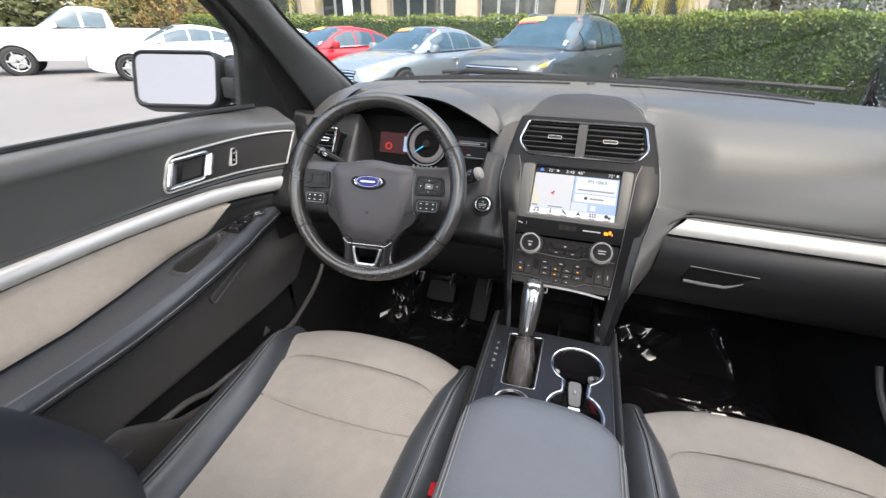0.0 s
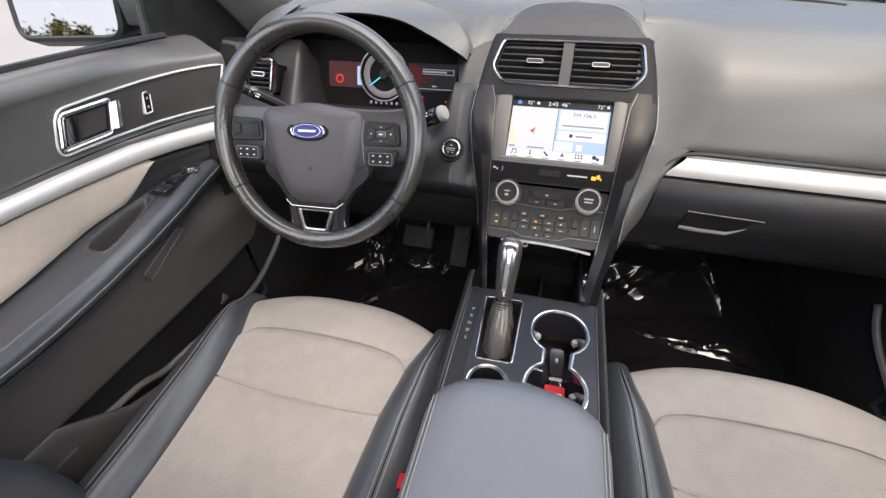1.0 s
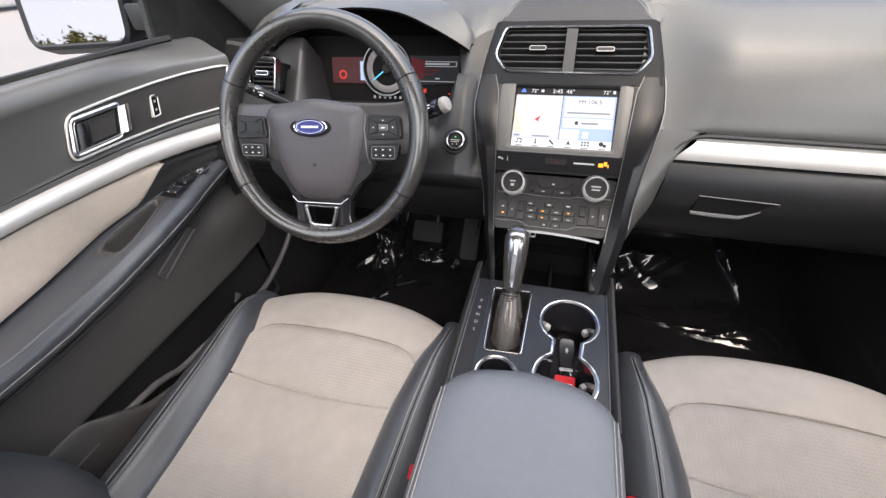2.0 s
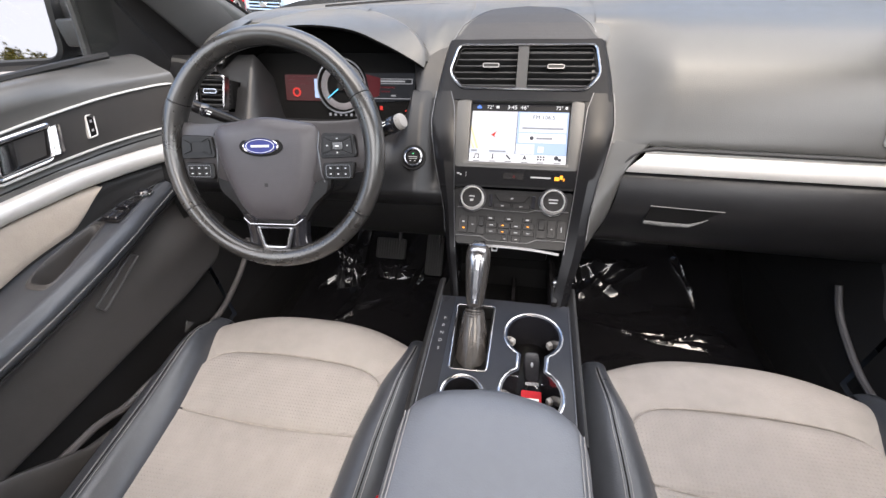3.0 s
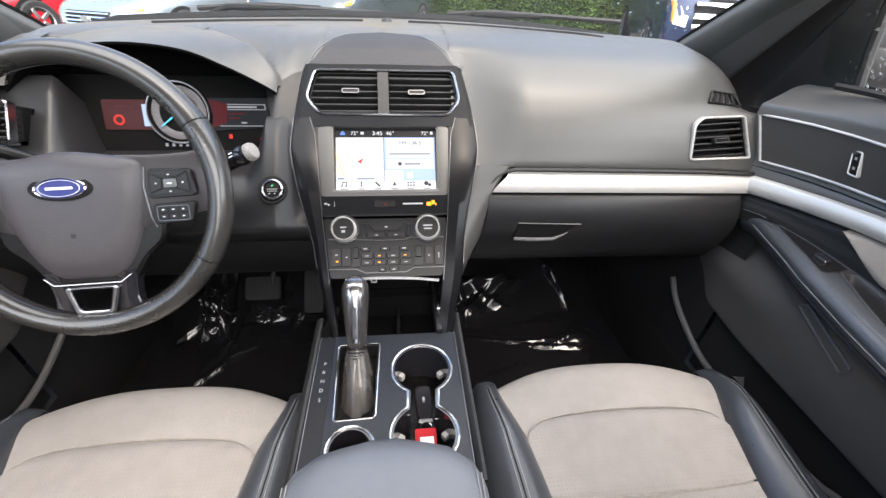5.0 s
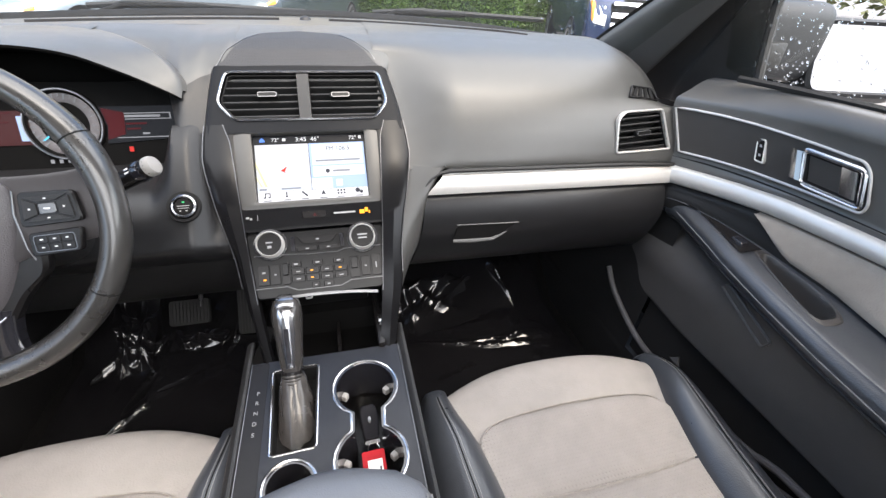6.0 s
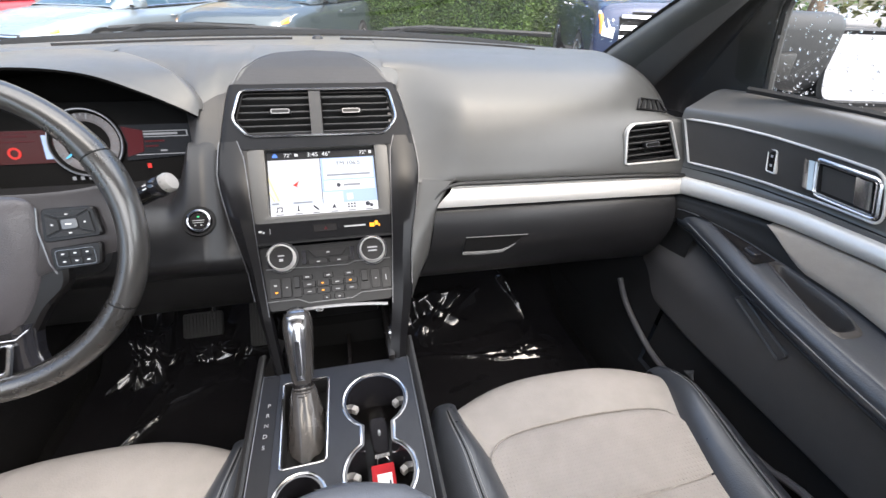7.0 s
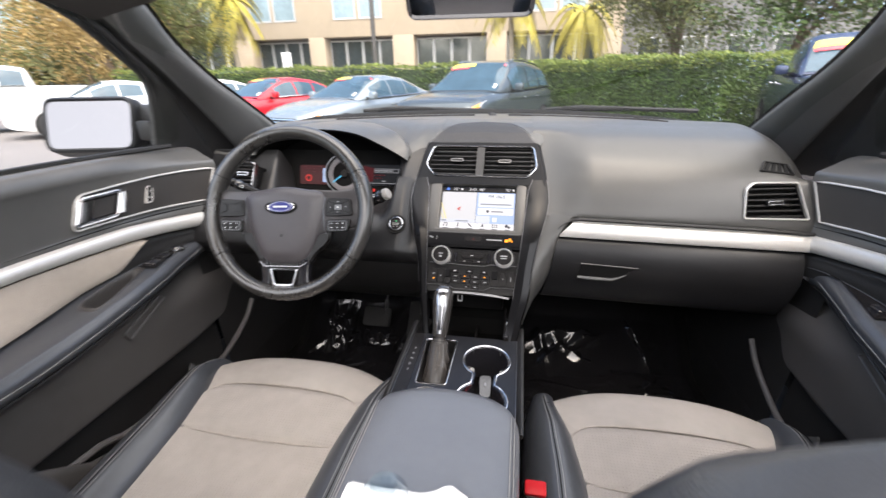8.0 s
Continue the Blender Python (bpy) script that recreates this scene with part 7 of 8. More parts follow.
def door_mirror(s, label):
    m0 = thing("door_mirror", (s * 0.86, 0.90, 1.27), label, "mirror", "door mirrors")
    MB = basis((s * (0.99 if s < 0 else 1.058), 0.850, 1.326 if s < 0 else 1.308), (1, -0.25 * s, 0), (-0.25 * s, -1, 0.36))
    lp = rpoly([(-0.107, -0.066), (0.107, -0.066), (0.110, 0.066), (-0.110, 0.066)], 0.030, 6)
    rows = [[MB @ Vector((*p, 0.004)) for p in offset(lp, 0.007)], [MB @ Vector((*p, 0.010)) for p in offset(lp, 0.002)], [MB @ Vector((*p, 0.004)) for p in offset(lp, -0.004)], [MB @ Vector((*p, -0.03)) for p in offset(lp, -0.008)], [MB @ Vector((*(p * 0.92), -0.07)) for p in lp], [MB @ Vector((*(p * 0.65), -0.105)) for p in lp], [MB @ Vector((*(p * 0.2), -0.12)) for p in lp]]
    part("housing", grid(rows, True, False), MIRROR_PLASTIC, m0, "dark mirror housing")
    part("mirror_glass", prism(offset(lp, 0.006), 0.0, 0.004, MB), MIRROR, m0, "mirror glass")
    part("foot", rbox(s * 0.80, s * (0.925 if s < 0 else 0.975), 0.900 if s < 0 else 0.865, 0.985, 1.262, 1.372 if s < 0 else 1.40, 0.03, 4), MIRROR_PLASTIC, m0)
    part("inner_plate", rbox(s * 0.820, s * 0.862, 0.855, 0.868, 1.288, 1.336, 0.006, 2), VINYL_LOW, m0)


door_mirror(-1, "dark driver's door mirror with rounded glass")
door_mirror(1, "dark passenger door mirror wet with rain")

rm = thing("rear_view_mirror", (0.03, 0.80, 1.52), "black rear-view mirror under the roof", "mirror")
RM = basis((-0.004, 0.74, 1.549), (1, 0.06, 0.0), (-0.06, -1, -0.27))
lp = rpoly([(-0.108, -0.030), (0.108, -0.030), (0.112, 0.032), (-0.112, 0.032)], 0.016, 5)
part("housing", grid([[RM @ Vector((*p, 0.003)) for p in offset(lp, 0.006)], [RM @ Vector((*p, 0.006)) for p in offset(lp, 0.001)], [RM @ Vector((*p, 0)) for p in offset(lp, -0.002)], [RM @ Vector((*(p * 0.95), -0.02)) for p in lp], [RM @ Vector((*(p * 0.6), -0.035)) for p in lp]], True, False), GLOSS, rm)
part("mirror_glass", prism(offset(lp, 0.005), 0, 0.003, RM), MIRROR_DIM, rm)
part("stem", tube([(0.0, 0.775, 1.545), (0.0, 0.80, 1.57), (0.0, 0.84, 1.60)], 0.012, 10), BLACK, rm)
# ---------------- outside ----------------
INSIDE = set(bpy.data.objects)
GROUND = 0.10
ASPHALT = mat("worn_asphalt", (0.155, 0.143, 0.137), 0.8, bump=(("noise", 60, 0.006),), vary=(0.6, 0.12), rvar=0.12)
structure("ground", grid([[(x, y, 0) for x in (-600, -60, -20, 0, 20, 60, 600)] for y in (-600, -60, -20, 0, 20, 60, 600)]), ASPHALT, "pale worn parking-lot asphalt", "ground")


CAR_KINDS = {
    # length, width, height, rows along the body (y / length: half width, top, bottom), rows of the cabin (y / length: half base, half roof, roof height)
    "sedan": (4.85, 1.85, 1.47,
              [(-0.50, 0.60, 0.90, 0.40), (-0.48, 0.78, 1.02, 0.32), (-0.38, 0.88, 1.07, 0.26), (-0.2, 0.92, 1.02, 0.20), (0.0, 0.925, 0.99, 0.20), (0.15, 0.92, 0.975, 0.20), (0.22, 0.915, 0.965, 0.2), (0.30, 0.90, 0.93, 0.20), (0.40, 0.86, 0.85, 0.22), (0.455, 0.79, 0.77, 0.26), (0.485, 0.69, 0.69, 0.30), (0.50, 0.55, 0.58, 0.36)],
              [(-0.38, 0.74, 0.60, 1.08), (-0.29, 0.78, 0.58, 1.29), (-0.20, 0.80, 0.58, 1.41), (-0.08, 0.82, 0.59, 1.47), (0.01, 0.82, 0.58, 1.45), (0.08, 0.82, 0.60, 1.33), (0.15, 0.80, 0.66, 1.15), (0.215, 0.76, 0.72, 0.985)]),
    "crossover": (4.65, 1.90, 1.70,
                  [(-0.50, 0.70, 1.05, 0.45), (-0.48, 0.86, 1.14, 0.36), (-0.36, 0.93, 1.16, 0.28), (-0.2, 0.945, 1.14, 0.25), (0.0, 0.95, 1.12, 0.25), (0.15, 0.945, 1.11, 0.25), (0.22, 0.94, 1.10, 0.25), (0.30, 0.93, 1.08, 0.25), (0.40, 0.90, 1.03, 0.26), (0.46, 0.85, 0.96, 0.28), (0.485, 0.78, 0.87, 0.32), (0.50, 0.68, 0.70, 0.36)],
                  [(-0.48, 0.82, 0.66, 1.16), (-0.45, 0.83, 0.64, 1.48), (-0.40, 0.84, 0.64, 1.62), (-0.20, 0.86, 0.65, 1.69), (-0.05, 0.86, 0.65, 1.70), (0.03, 0.86, 0.64, 1.64), (0.11, 0.85, 0.70, 1.42), (0.22, 0.80, 0.76, 1.11)]),
    "pickup": (5.8, 2.03, 1.95,
               [(-0.50, 0.98, 1.30, 0.55), (-0.49, 1.0, 1.35, 0.50), (-0.36, 1.01, 1.36, 0.42), (-0.2, 1.01, 1.36, 0.40), (0.0, 1.01, 1.33, 0.40), (0.13, 1.01, 1.33, 0.40), (0.20, 1.01, 1.32, 0.4), (0.30, 1.01, 1.32, 0.40), (0.42, 0.99, 1.29, 0.42), (0.475, 0.97, 1.25, 0.42), (0.492, 0.94, 1.15, 0.42), (0.50, 0.90, 1.0, 0.45)],
               [(-0.155, 0.90, 0.74, 1.36), (-0.145, 0.90, 0.72, 1.70), (-0.135, 0.90, 0.70, 1.88), (-0.05, 0.92, 0.72, 1.95), (0.03, 0.92, 0.72, 1.94), (0.07, 0.92, 0.72, 1.84), (0.12, 0.91, 0.78, 1.62), (0.19, 0.88, 0.84, 1.33)]),
}
TYRE = mat("tyre_rubber", (0.018, 0.018, 0.018), 0.75, bump=(("noise", 60, 0.002),), vary=(10, 0.2))
ALLOY = mat("alloy_rim", (0.45, 0.45, 0.46), 0.3, 0.9, vary=(20, 0.05))
LAMP = mat("headlamp_clear", (0.75, 0.75, 0.74), 0.08, 0.3, coat=0.8, vary=(20, 0.15))
AMBER = mat("amber_lens", (0.75, 0.30, 0.04), 0.2, coat=0.5, vary=(30, 0.1))
YELLOW = mat("yellow_sticker", (0.85, 0.72, 0.10), 0.5, vary=(30, 0.05))
PINK = mat("red_sticker", (0.80, 0.08, 0.10), 0.5, vary=(30, 0.05))


def parked_car(kind, paint, m, label, sticker=True):
    length, width, height, body, cab = CAR_KINDS[kind]
    car = thing("parked_car", (0, 0, 0), label, "car", "parked cars")

    def section(f):
        w, top, bot = lerp_rows(body, f)
        y = f * length
        half = [(0, top + 0.012), (0.5 * w, top + 0.008), (0.80 * w, top - 0.012), (0.93 * w, top - 0.055), (0.985 * w, top - 0.15), (w, top - 0.26), (w, (top + bot) / 2 - 0.05), (0.985 * w, bot + 0.12), (0.95 * w, bot), (0.6 * w, bot - 0.01)]
        return [Vector((x, y, max(z, bot - 0.01))) for x, z in half] + [Vector((-x, y, max(z, bot - 0.01))) for x, z in half[::-1] if x > 0]

    fs = sorted(set([b[0] for b in body] + list(np.linspace(-0.47, 0.47, 30))))
    part("body", grid([section(f) for f in fs], True, True), paint, car, angle=50)

    def shell(f, u, out=0.0):
        """A point of the cabin at f along the length, u from -1 to 1 across."""
        wb, wr, zr = lerp_rows(cab, f)
        zb = lerp_rows(body, f)[1] - 0.02
        a = abs(u)
        pts = [(0, zr), (0.55 * wr, zr - 0.004), (0.86 * wr, zr - 0.022 * min(1, (zr - zb) / 0.3)), (wr, zr - 0.07 * min(1, (zr - zb) / 0.3)), ((wr + wb) / 2 + 0.015, (zr + zb) / 2), (wb, zb)]
        s = a * 5
        j = min(int(s), 4)
        q = s - j
        x = pts[j][0] + (pts[j + 1][0] - pts[j][0]) * q
        z = pts[j][1] + (pts[j + 1][1] - pts[j][1]) * q
        k = 1 + out
        return Vector((math.copysign(x * k, u), f * length + out * 0.6 * (f > 0.0), 0.9 + (z - 0.9) * k))

    cf = sorted(set([c[0] for c in cab] + list(np.linspace(cab[0][0], cab[-1][0], 26))))
    cabin = part("cabin", grid([[shell(f, u) for u in np.linspace(-1, 1, 21)] for f in cf]), paint, car, angle=50)
    f0, f1 = cab[-1][0], {"sedan": 0.01, "crossover": 0.012, "pickup": 0.05}[kind]
    part("windscreen", grid([[shell(f1 + 0.012 + (f0 - 0.008 - f1 - 0.012) * t, u, 0.008) for u in np.linspace(-0.56, 0.56, 13)] for t in np.linspace(0, 1, 9)]), OUT_GLASS, cabin, "dark windscreen coloured with reflected sky")
    r0 = cab[0][0]
    part("rear_window", grid([[shell(r0 + 0.01 + (cab[2][0] - r0) * t, u, 0.008) for u in np.linspace(-0.5, 0.5, 7)] for t in np.linspace(0, 1, 5)]), OUT_GLASS, cabin)
    spans = {"sedan": ((-0.27, -0.17), (-0.16, -0.04), (-0.03, 0.10)), "crossover": ((-0.41, -0.28), (-0.26, -0.12), (-0.10, 0.09)), "pickup": ((-0.12, -0.02), (-0.005, 0.10))}[kind]
    for a, b in spans:
        for s in (-1, 1):
            part("side_window", grid([[shell(f, s * u, 0.010) for u in np.linspace(0.66, 0.97, 5)] for f in np.linspace(a, b, 8)]), OUT_GLASS, cabin)
    for s in (-1, 1):
        part("window_trim", tube([shell(f, s * 0.985, 0.012) for f in np.linspace(spans[0][0], spans[-1][1], 12)], 0.012, 6), CHROME if kind != "pickup" else BLACK, cabin)
    # wheels
    rw = {"sedan": 0.335, "crossover": 0.355, "pickup": 0.40}[kind]
    for fy in (-0.30, 0.305):
        for s in (-1, 1):
            w = lerp_rows(body, fy)[0]
            wm = basis((s * (w - 0.09), fy * length, rw), (0, 1, 0), (s, 0, 0))
            arch = part("wheel_arch", lathe([(rw + 0.055, 0.0), (rw + 0.055, 0.097), (rw * 0.5, 0.097), (rw * 0.5, 0.0)], wm, 28), BLACK, car)
            ty = part("tyre", lathe([(rw * 0.66, 0.0), (rw * 0.7, 0.105), (rw * 0.92, 0.118), (rw, 0.10), (rw, -0.1), (rw * 0.7, -0.11)], wm, 32), TYRE, car)
            part("rim", lathe([(rw * 0.67, 0.11), (rw * 0.70, 0.118), (rw * 0.66, 0.10), (rw * 0.60, 0.07), (rw * 0.1, 0.075)], wm, 32, cap=False), ALLOY, ty)
            for k in range(5):
                part("spoke", rbox(rw * 0.12, rw * 0.66, -0.03, 0.03, 0.075, 0.108, 0.008, 1, wm @ Matrix.Rotation(2 * math.pi * k / 5, 4, "Z")), ALLOY, ty)
    # face

    def front_y(x, z):
        """How far forward the body reaches at x, z."""
        for f in np.linspace(0.5, 0.36, 57):
            w, top, bot = lerp_rows(body, f)
            if abs(x) <= w * 0.97 and z <= top - 0.1 * (abs(x) / w) ** 4 and z >= bot:
                return f * length
        return 0.36 * length

    def face(name, corners, material, out, parent=car, label_=""):
        rows = []
        (x0, z0), (x1, z1), (x2, z2), (x3, z3) = corners
        for t in np.linspace(0, 1, 7):
            row = []
            for q in np.linspace(0, 1, 5):
                x = (x0 * (1 - t) + x1 * t) * (1 - q) + (x3 * (1 - t) + x2 * t) * q
                z = (z0 * (1 - t) + z1 * t) * (1 - q) + (z3 * (1 - t) + z2 * t) * q
                row.append(Vector((x, front_y(x, z) + out, z)))
            rows.append(row)
        back = [[p - Vector((0, 0.05, 0)) for p in r] for r in rows]
        bm = grid(rows)
        grid([rows[0], back[0]], bm=bm)
        grid([rows[-1], back[-1]], bm=bm)
        grid([[r[0] for r in rows], [r[0] for r in back]], bm=bm)
        grid([[r[-1] for r in rows], [r[-1] for r in back]], bm=bm)
        return part(name, bm, material, parent, label_)

    top = lerp_rows(body, 0.485)[1]
    gz = {"sedan": (0.46, 0.66), "crossover": (0.62, 0.86), "pickup": (0.78, 1.15)}[kind]
    gw = {"sedan": 0.40, "crossover": 0.48, "pickup": 0.62}[kind]
    gr = face("grille", [(-gw, gz[0]), (gw, gz[0]), (gw * 1.1, gz[1]), (-gw * 1.1, gz[1])], BLACK, 0.02, label_="dark front grille")
    for k in range(4 if kind != "pickup" else 3):
        z = gz[0] + (k + 0.5) / (4 if kind != "pickup" else 3) * (gz[1] - gz[0])
        part("grille_bar", tube([(x, front_y(x, z) + 0.03, z) for x in np.linspace(-gw * 1.04, gw * 1.04, 9)], 0.016 if kind != "pickup" else 0.035, 6), CHROME, gr)
    part("badge", lathe([(0, 0.02), (0.09, 0.015), (0.1, 0)], basis((0, front_y(0, sum(gz) / 2) + 0.035, sum(gz) / 2), (-1, 0, 0), (0, 1, 0)) @ Matrix.Diagonal((1, 0.45, 1, 1)), 20), DULL_CHROME, gr)
    hz = {"sedan": (0.62, 0.74), "crossover": (0.80, 0.95), "pickup": (0.82, 1.13)}[kind]
    for s in (-1, 1):
        inner, outer = gw * 1.14, {"sedan": 0.80, "crossover": 0.86, "pickup": 0.94}[kind]
        c = [(s * inner, hz[0]), (s * outer, hz[0] + 0.05), (s * outer, hz[1] + 0.03), (s * inner, hz[1] - 0.02)]
        hl = face("headlight", c if s > 0 else [c[1], c[0], c[3], c[2]], LAMP, 0.012, label_="clear headlight")
        face("corner_lens", [(s * outer * 0.93, hz[0] + 0.06), (s * outer * 0.995, hz[0] + 0.06), (s * outer * 0.995, hz[1] - 0.01), (s * outer * 0.93, hz[1] - 0.01)], AMBER, 0.02, hl)
        # door mirror
        f = cab[-2][0] - 0.01
        wb = lerp_rows(cab, f)[0]
        zb = lerp_rows(body, f)[1]
        part("wing_mirror", rbox(s * (wb + 0.06), s * (wb + 0.24), f * length - 0.10, f * length + 0.05, zb - 0.01, zb + 0.14, 0.04, 2), paint, car)
        part("mirror_foot", rbox(s * (wb - 0.02), s * (wb + 0.08), f * length - 0.03, f * length + 0.03, zb - 0.01, zb + 0.03, 0.01, 1), BLACK, car)
        for df in (-0.02, -0.19):
            part("door_handle", rbox(s * 0.90 * width / 1.85, s * 0.945 * width / 1.85, df * length - 0.1, df * length + 0.08, zb - 0.16, zb - 0.13, 0.012, 1), paint if kind != "pickup" else CHROME, car)
    face("lower_intake", [(-gw * 1.2, gz[0] - 0.2), (gw * 1.2, gz[0] - 0.2), (gw * 1.1, gz[0] - 0.06), (-gw * 1.1, gz[0] - 0.06)], BLACK, 0.012)
    if kind == "crossover":
        for s in (-1, 1):
            part("roof_rail", tube([shell(f, s * 0.42, 0.035) for f in np.linspace(-0.38, 0.0, 10)], 0.018, 8), DULL_CHROME, cabin)
    if kind == "pickup":
        part("bed", rbox(-0.82, 0.82, -0.49 * length, -0.17 * length, 1.0, 1.372, 0.01), BLACK, car)
    if sticker:
        sa = f1 + 0.024
        st = part("windscreen_sticker", grid([[shell(sa + 0.022 * t, u, 0.024) for u in np.linspace(0.04, 0.50, 13)] for t in np.linspace(0, 1, 4)]), YELLOW, cabin, "yellow price banner")
        part("sticker_stripe", grid([[shell(sa + 0.024 + 0.012 * t, u, 0.026) for u in np.linspace(0.10, 0.46, 13)] for t in np.linspace(0, 1, 3)]), PINK, cabin, "red stripe of the price banner")
        part("paper_slip", grid([[shell(f0 - 0.050 + 0.028 * t, u, 0.024) for u in np.linspace(-0.46, -0.38, 3)] for t in np.linspace(0, 1, 3)]), WHITE_PAPER, cabin)
        part("round_sticker", grid([[shell(sa + 0.014 * t, u, 0.024) for u in np.linspace(-0.46, -0.40, 3)] for t in np.linspace(0, 1, 3)]), PINK, cabin)
    car.matrix_basis = m
    return car


def paint(name, c, metal=0.0):
    return mat(name, c, 0.24, metal, coat=0.4, bump=(("noise", 3, 0.0004),), vary=(30, 0.04))


RED_P = paint("red_paint", (0.40, 0.010, 0.018))
SILVER_P = paint("silver_blue_paint", (0.27, 0.31, 0.335), 0.55)
GREY_P = paint("slate_blue_paint", (0.070, 0.088, 0.098), 0.5)
WHITE_P = paint("white_paint", (0.64, 0.64, 0.64))
NAVY_P = paint("navy_paint", (0.020, 0.032, 0.075), 0.3)


def parked(kind, p, x, y, heading, label, sticker=True):
    """heading: degrees by which the nose, which points to the viewer's side, turns to the left."""
    return parked_car(kind, p, pose(x, y, 0, 0, 0, 180 - heading), label, sticker)


parked("crossover", GREY_P, -0.75, 9.6, 20, "slate blue crossover parked nose out by the hedge")
parked("sedan", SILVER_P, -3.75, 10.1, 22, "silver blue sedan parked nose out with a windscreen banner")
parked("sedan", RED_P, -6.75, 11.2, 22, "red sedan parked nose out beside the silver one")
parked("sedan", WHITE_P, -9.7, 12.0, 24, "white sedan parked beside the red one", False)
parked("sedan", WHITE_P, -12.2, 11.2, 34, "white sedan at the end of the row", False)
parked("pickup", WHITE_P, -16.2, 11.2, 38, "white pickup across the lot", False)
parked("pickup", NAVY_P, 5.50, 8.42, 21, "navy pickup with a chrome grille beyond the hedge")

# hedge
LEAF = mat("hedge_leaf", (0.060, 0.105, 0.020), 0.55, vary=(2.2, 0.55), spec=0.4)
# paler copy of the leaf colour, for the lit tops
LEAF_LIT = mat("hedge_leaf_lit", (0.165, 0.205, 0.034), 0.5, vary=(2.2, 0.45), spec=0.4)
# near-black green paints the shade inside the hedge
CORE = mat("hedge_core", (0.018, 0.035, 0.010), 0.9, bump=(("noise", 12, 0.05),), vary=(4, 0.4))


def leaf_mesh(name, pts, size, material, parent, rng, kind="stuff", flat=0.5):
    """Many small folded leaves at pts."""
    vs, fs = [], []
    for p in pts:
        a = Vector((rng.gauss(0, 1), rng.gauss(0, 1), rng.gauss(0, flat))).normalized()
        b = a.cross(Vector((rng.gauss(0, 1), rng.gauss(0, 1), rng.gauss(0, 1)))).normalized()
        s = size * rng.uniform(0.6, 1.4)
        k = len(vs)
        p = Vector(p)
        vs += [p - a * s, p + b * s * 0.45, p + a * s, p - b * s * 0.45]
        fs.append((k, k + 1, k + 2, k + 3))
    me = bpy.data.meshes.new(name)
    me.from_pydata(vs, [], fs)
    me.materials.append(material)
    ob = new(name, me)
    ob.parent = parent
    if parent is not None and parent.type != "MESH":
        ob.matrix_parent_inverse = Matrix.Translation(-parent.location)
    ob["kind"] = kind
    return ob


def hedge(a, b, h, depth, n, size, label, seed):
    rng = random.Random(seed)
    a, b = Vector(a), Vector(b)
    hd = thing("hedge", (a.x, a.y, 0), label, "hedge", "hedges")
    t = (b - a).normalized()
    side = Vector((-t.y, t.x))
    ln = (b - a).length
    rows = []
    for i in range(40):
        c = a + t * ln * i / 39
        wob = 0.05 * math.sin(i * 1.7 + seed) + 0.04 * math.sin(i * 0.6)
        rows.append([(c.x + side.x * o, c.y + side.y * o, z) for o, z in ((-depth / 2, 0), (-depth / 2 + 0.03, h * 0.5), (-depth / 2 + 0.06 + wob, h - 0.15), (0, h - 0.08 + wob), (depth / 2, h - 0.15), (depth / 2, 0))])
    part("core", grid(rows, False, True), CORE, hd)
    body_, tips = [], []
    for _ in range(n):
        u = rng.random() * ln
        c = a + t * u
        wob = 0.05 * math.sin(u * 2.1 + seed) + 0.04 * math.sin(u * 5.7)
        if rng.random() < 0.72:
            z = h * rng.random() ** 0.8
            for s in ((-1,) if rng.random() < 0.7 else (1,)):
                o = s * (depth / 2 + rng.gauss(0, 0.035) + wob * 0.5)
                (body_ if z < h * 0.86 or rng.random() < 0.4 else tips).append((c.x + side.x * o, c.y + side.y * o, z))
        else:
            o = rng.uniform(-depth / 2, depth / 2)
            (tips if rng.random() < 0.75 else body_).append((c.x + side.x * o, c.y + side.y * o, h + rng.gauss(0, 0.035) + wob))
    for _ in range(n // 12):
        o, e = rng.uniform(-depth / 2, depth / 2), b + t * abs(rng.gauss(0, 0.035))
        body_.append((e.x + side.x * o, e.y + side.y * o, h * rng.random()))
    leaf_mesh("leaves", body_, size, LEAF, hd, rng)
    leaf_mesh("lit_leaves", tips, size, LEAF_LIT, hd, rng)


hedge((-18, 17.6), (1.2, 16.6), 1.85, 1.2, 22000, 0.048, "clipped green hedge behind the parked cars", 1)
hedge((4.0, 12.3), (9.5, 13.4), 1.75, 1.1, 12000, 0.04, "clipped dark green hedge behind the navy pickup", 3)
hedge((0.75, 13.9), (4.35, 10.05), 1.72, 1.1, 44000, 0.031, "clipped green hedge beside the parking bays", 2)

# trees
BARK = mat("bark", (0.14, 0.10, 0.07), 0.9, bump=(("noise", 18, 0.03),), vary=(5, 0.3))
OLIVE = mat("olive_leaf", (0.105, 0.115, 0.035), 0.6, vary=(2, 0.45), spec=0.3)
DRY = mat("dry_leaf", (0.31, 0.215, 0.085), 0.65, vary=(1.5, 0.35), spec=0.25)
PALM = mat("palm_leaf", (0.34, 0.29, 0.045), 0.55, vary=(3, 0.3), spec=0.35)
GREEN = mat("tree_leaf", (0.06, 0.10, 0.028), 0.6, vary=(2, 0.45), spec=0.3)


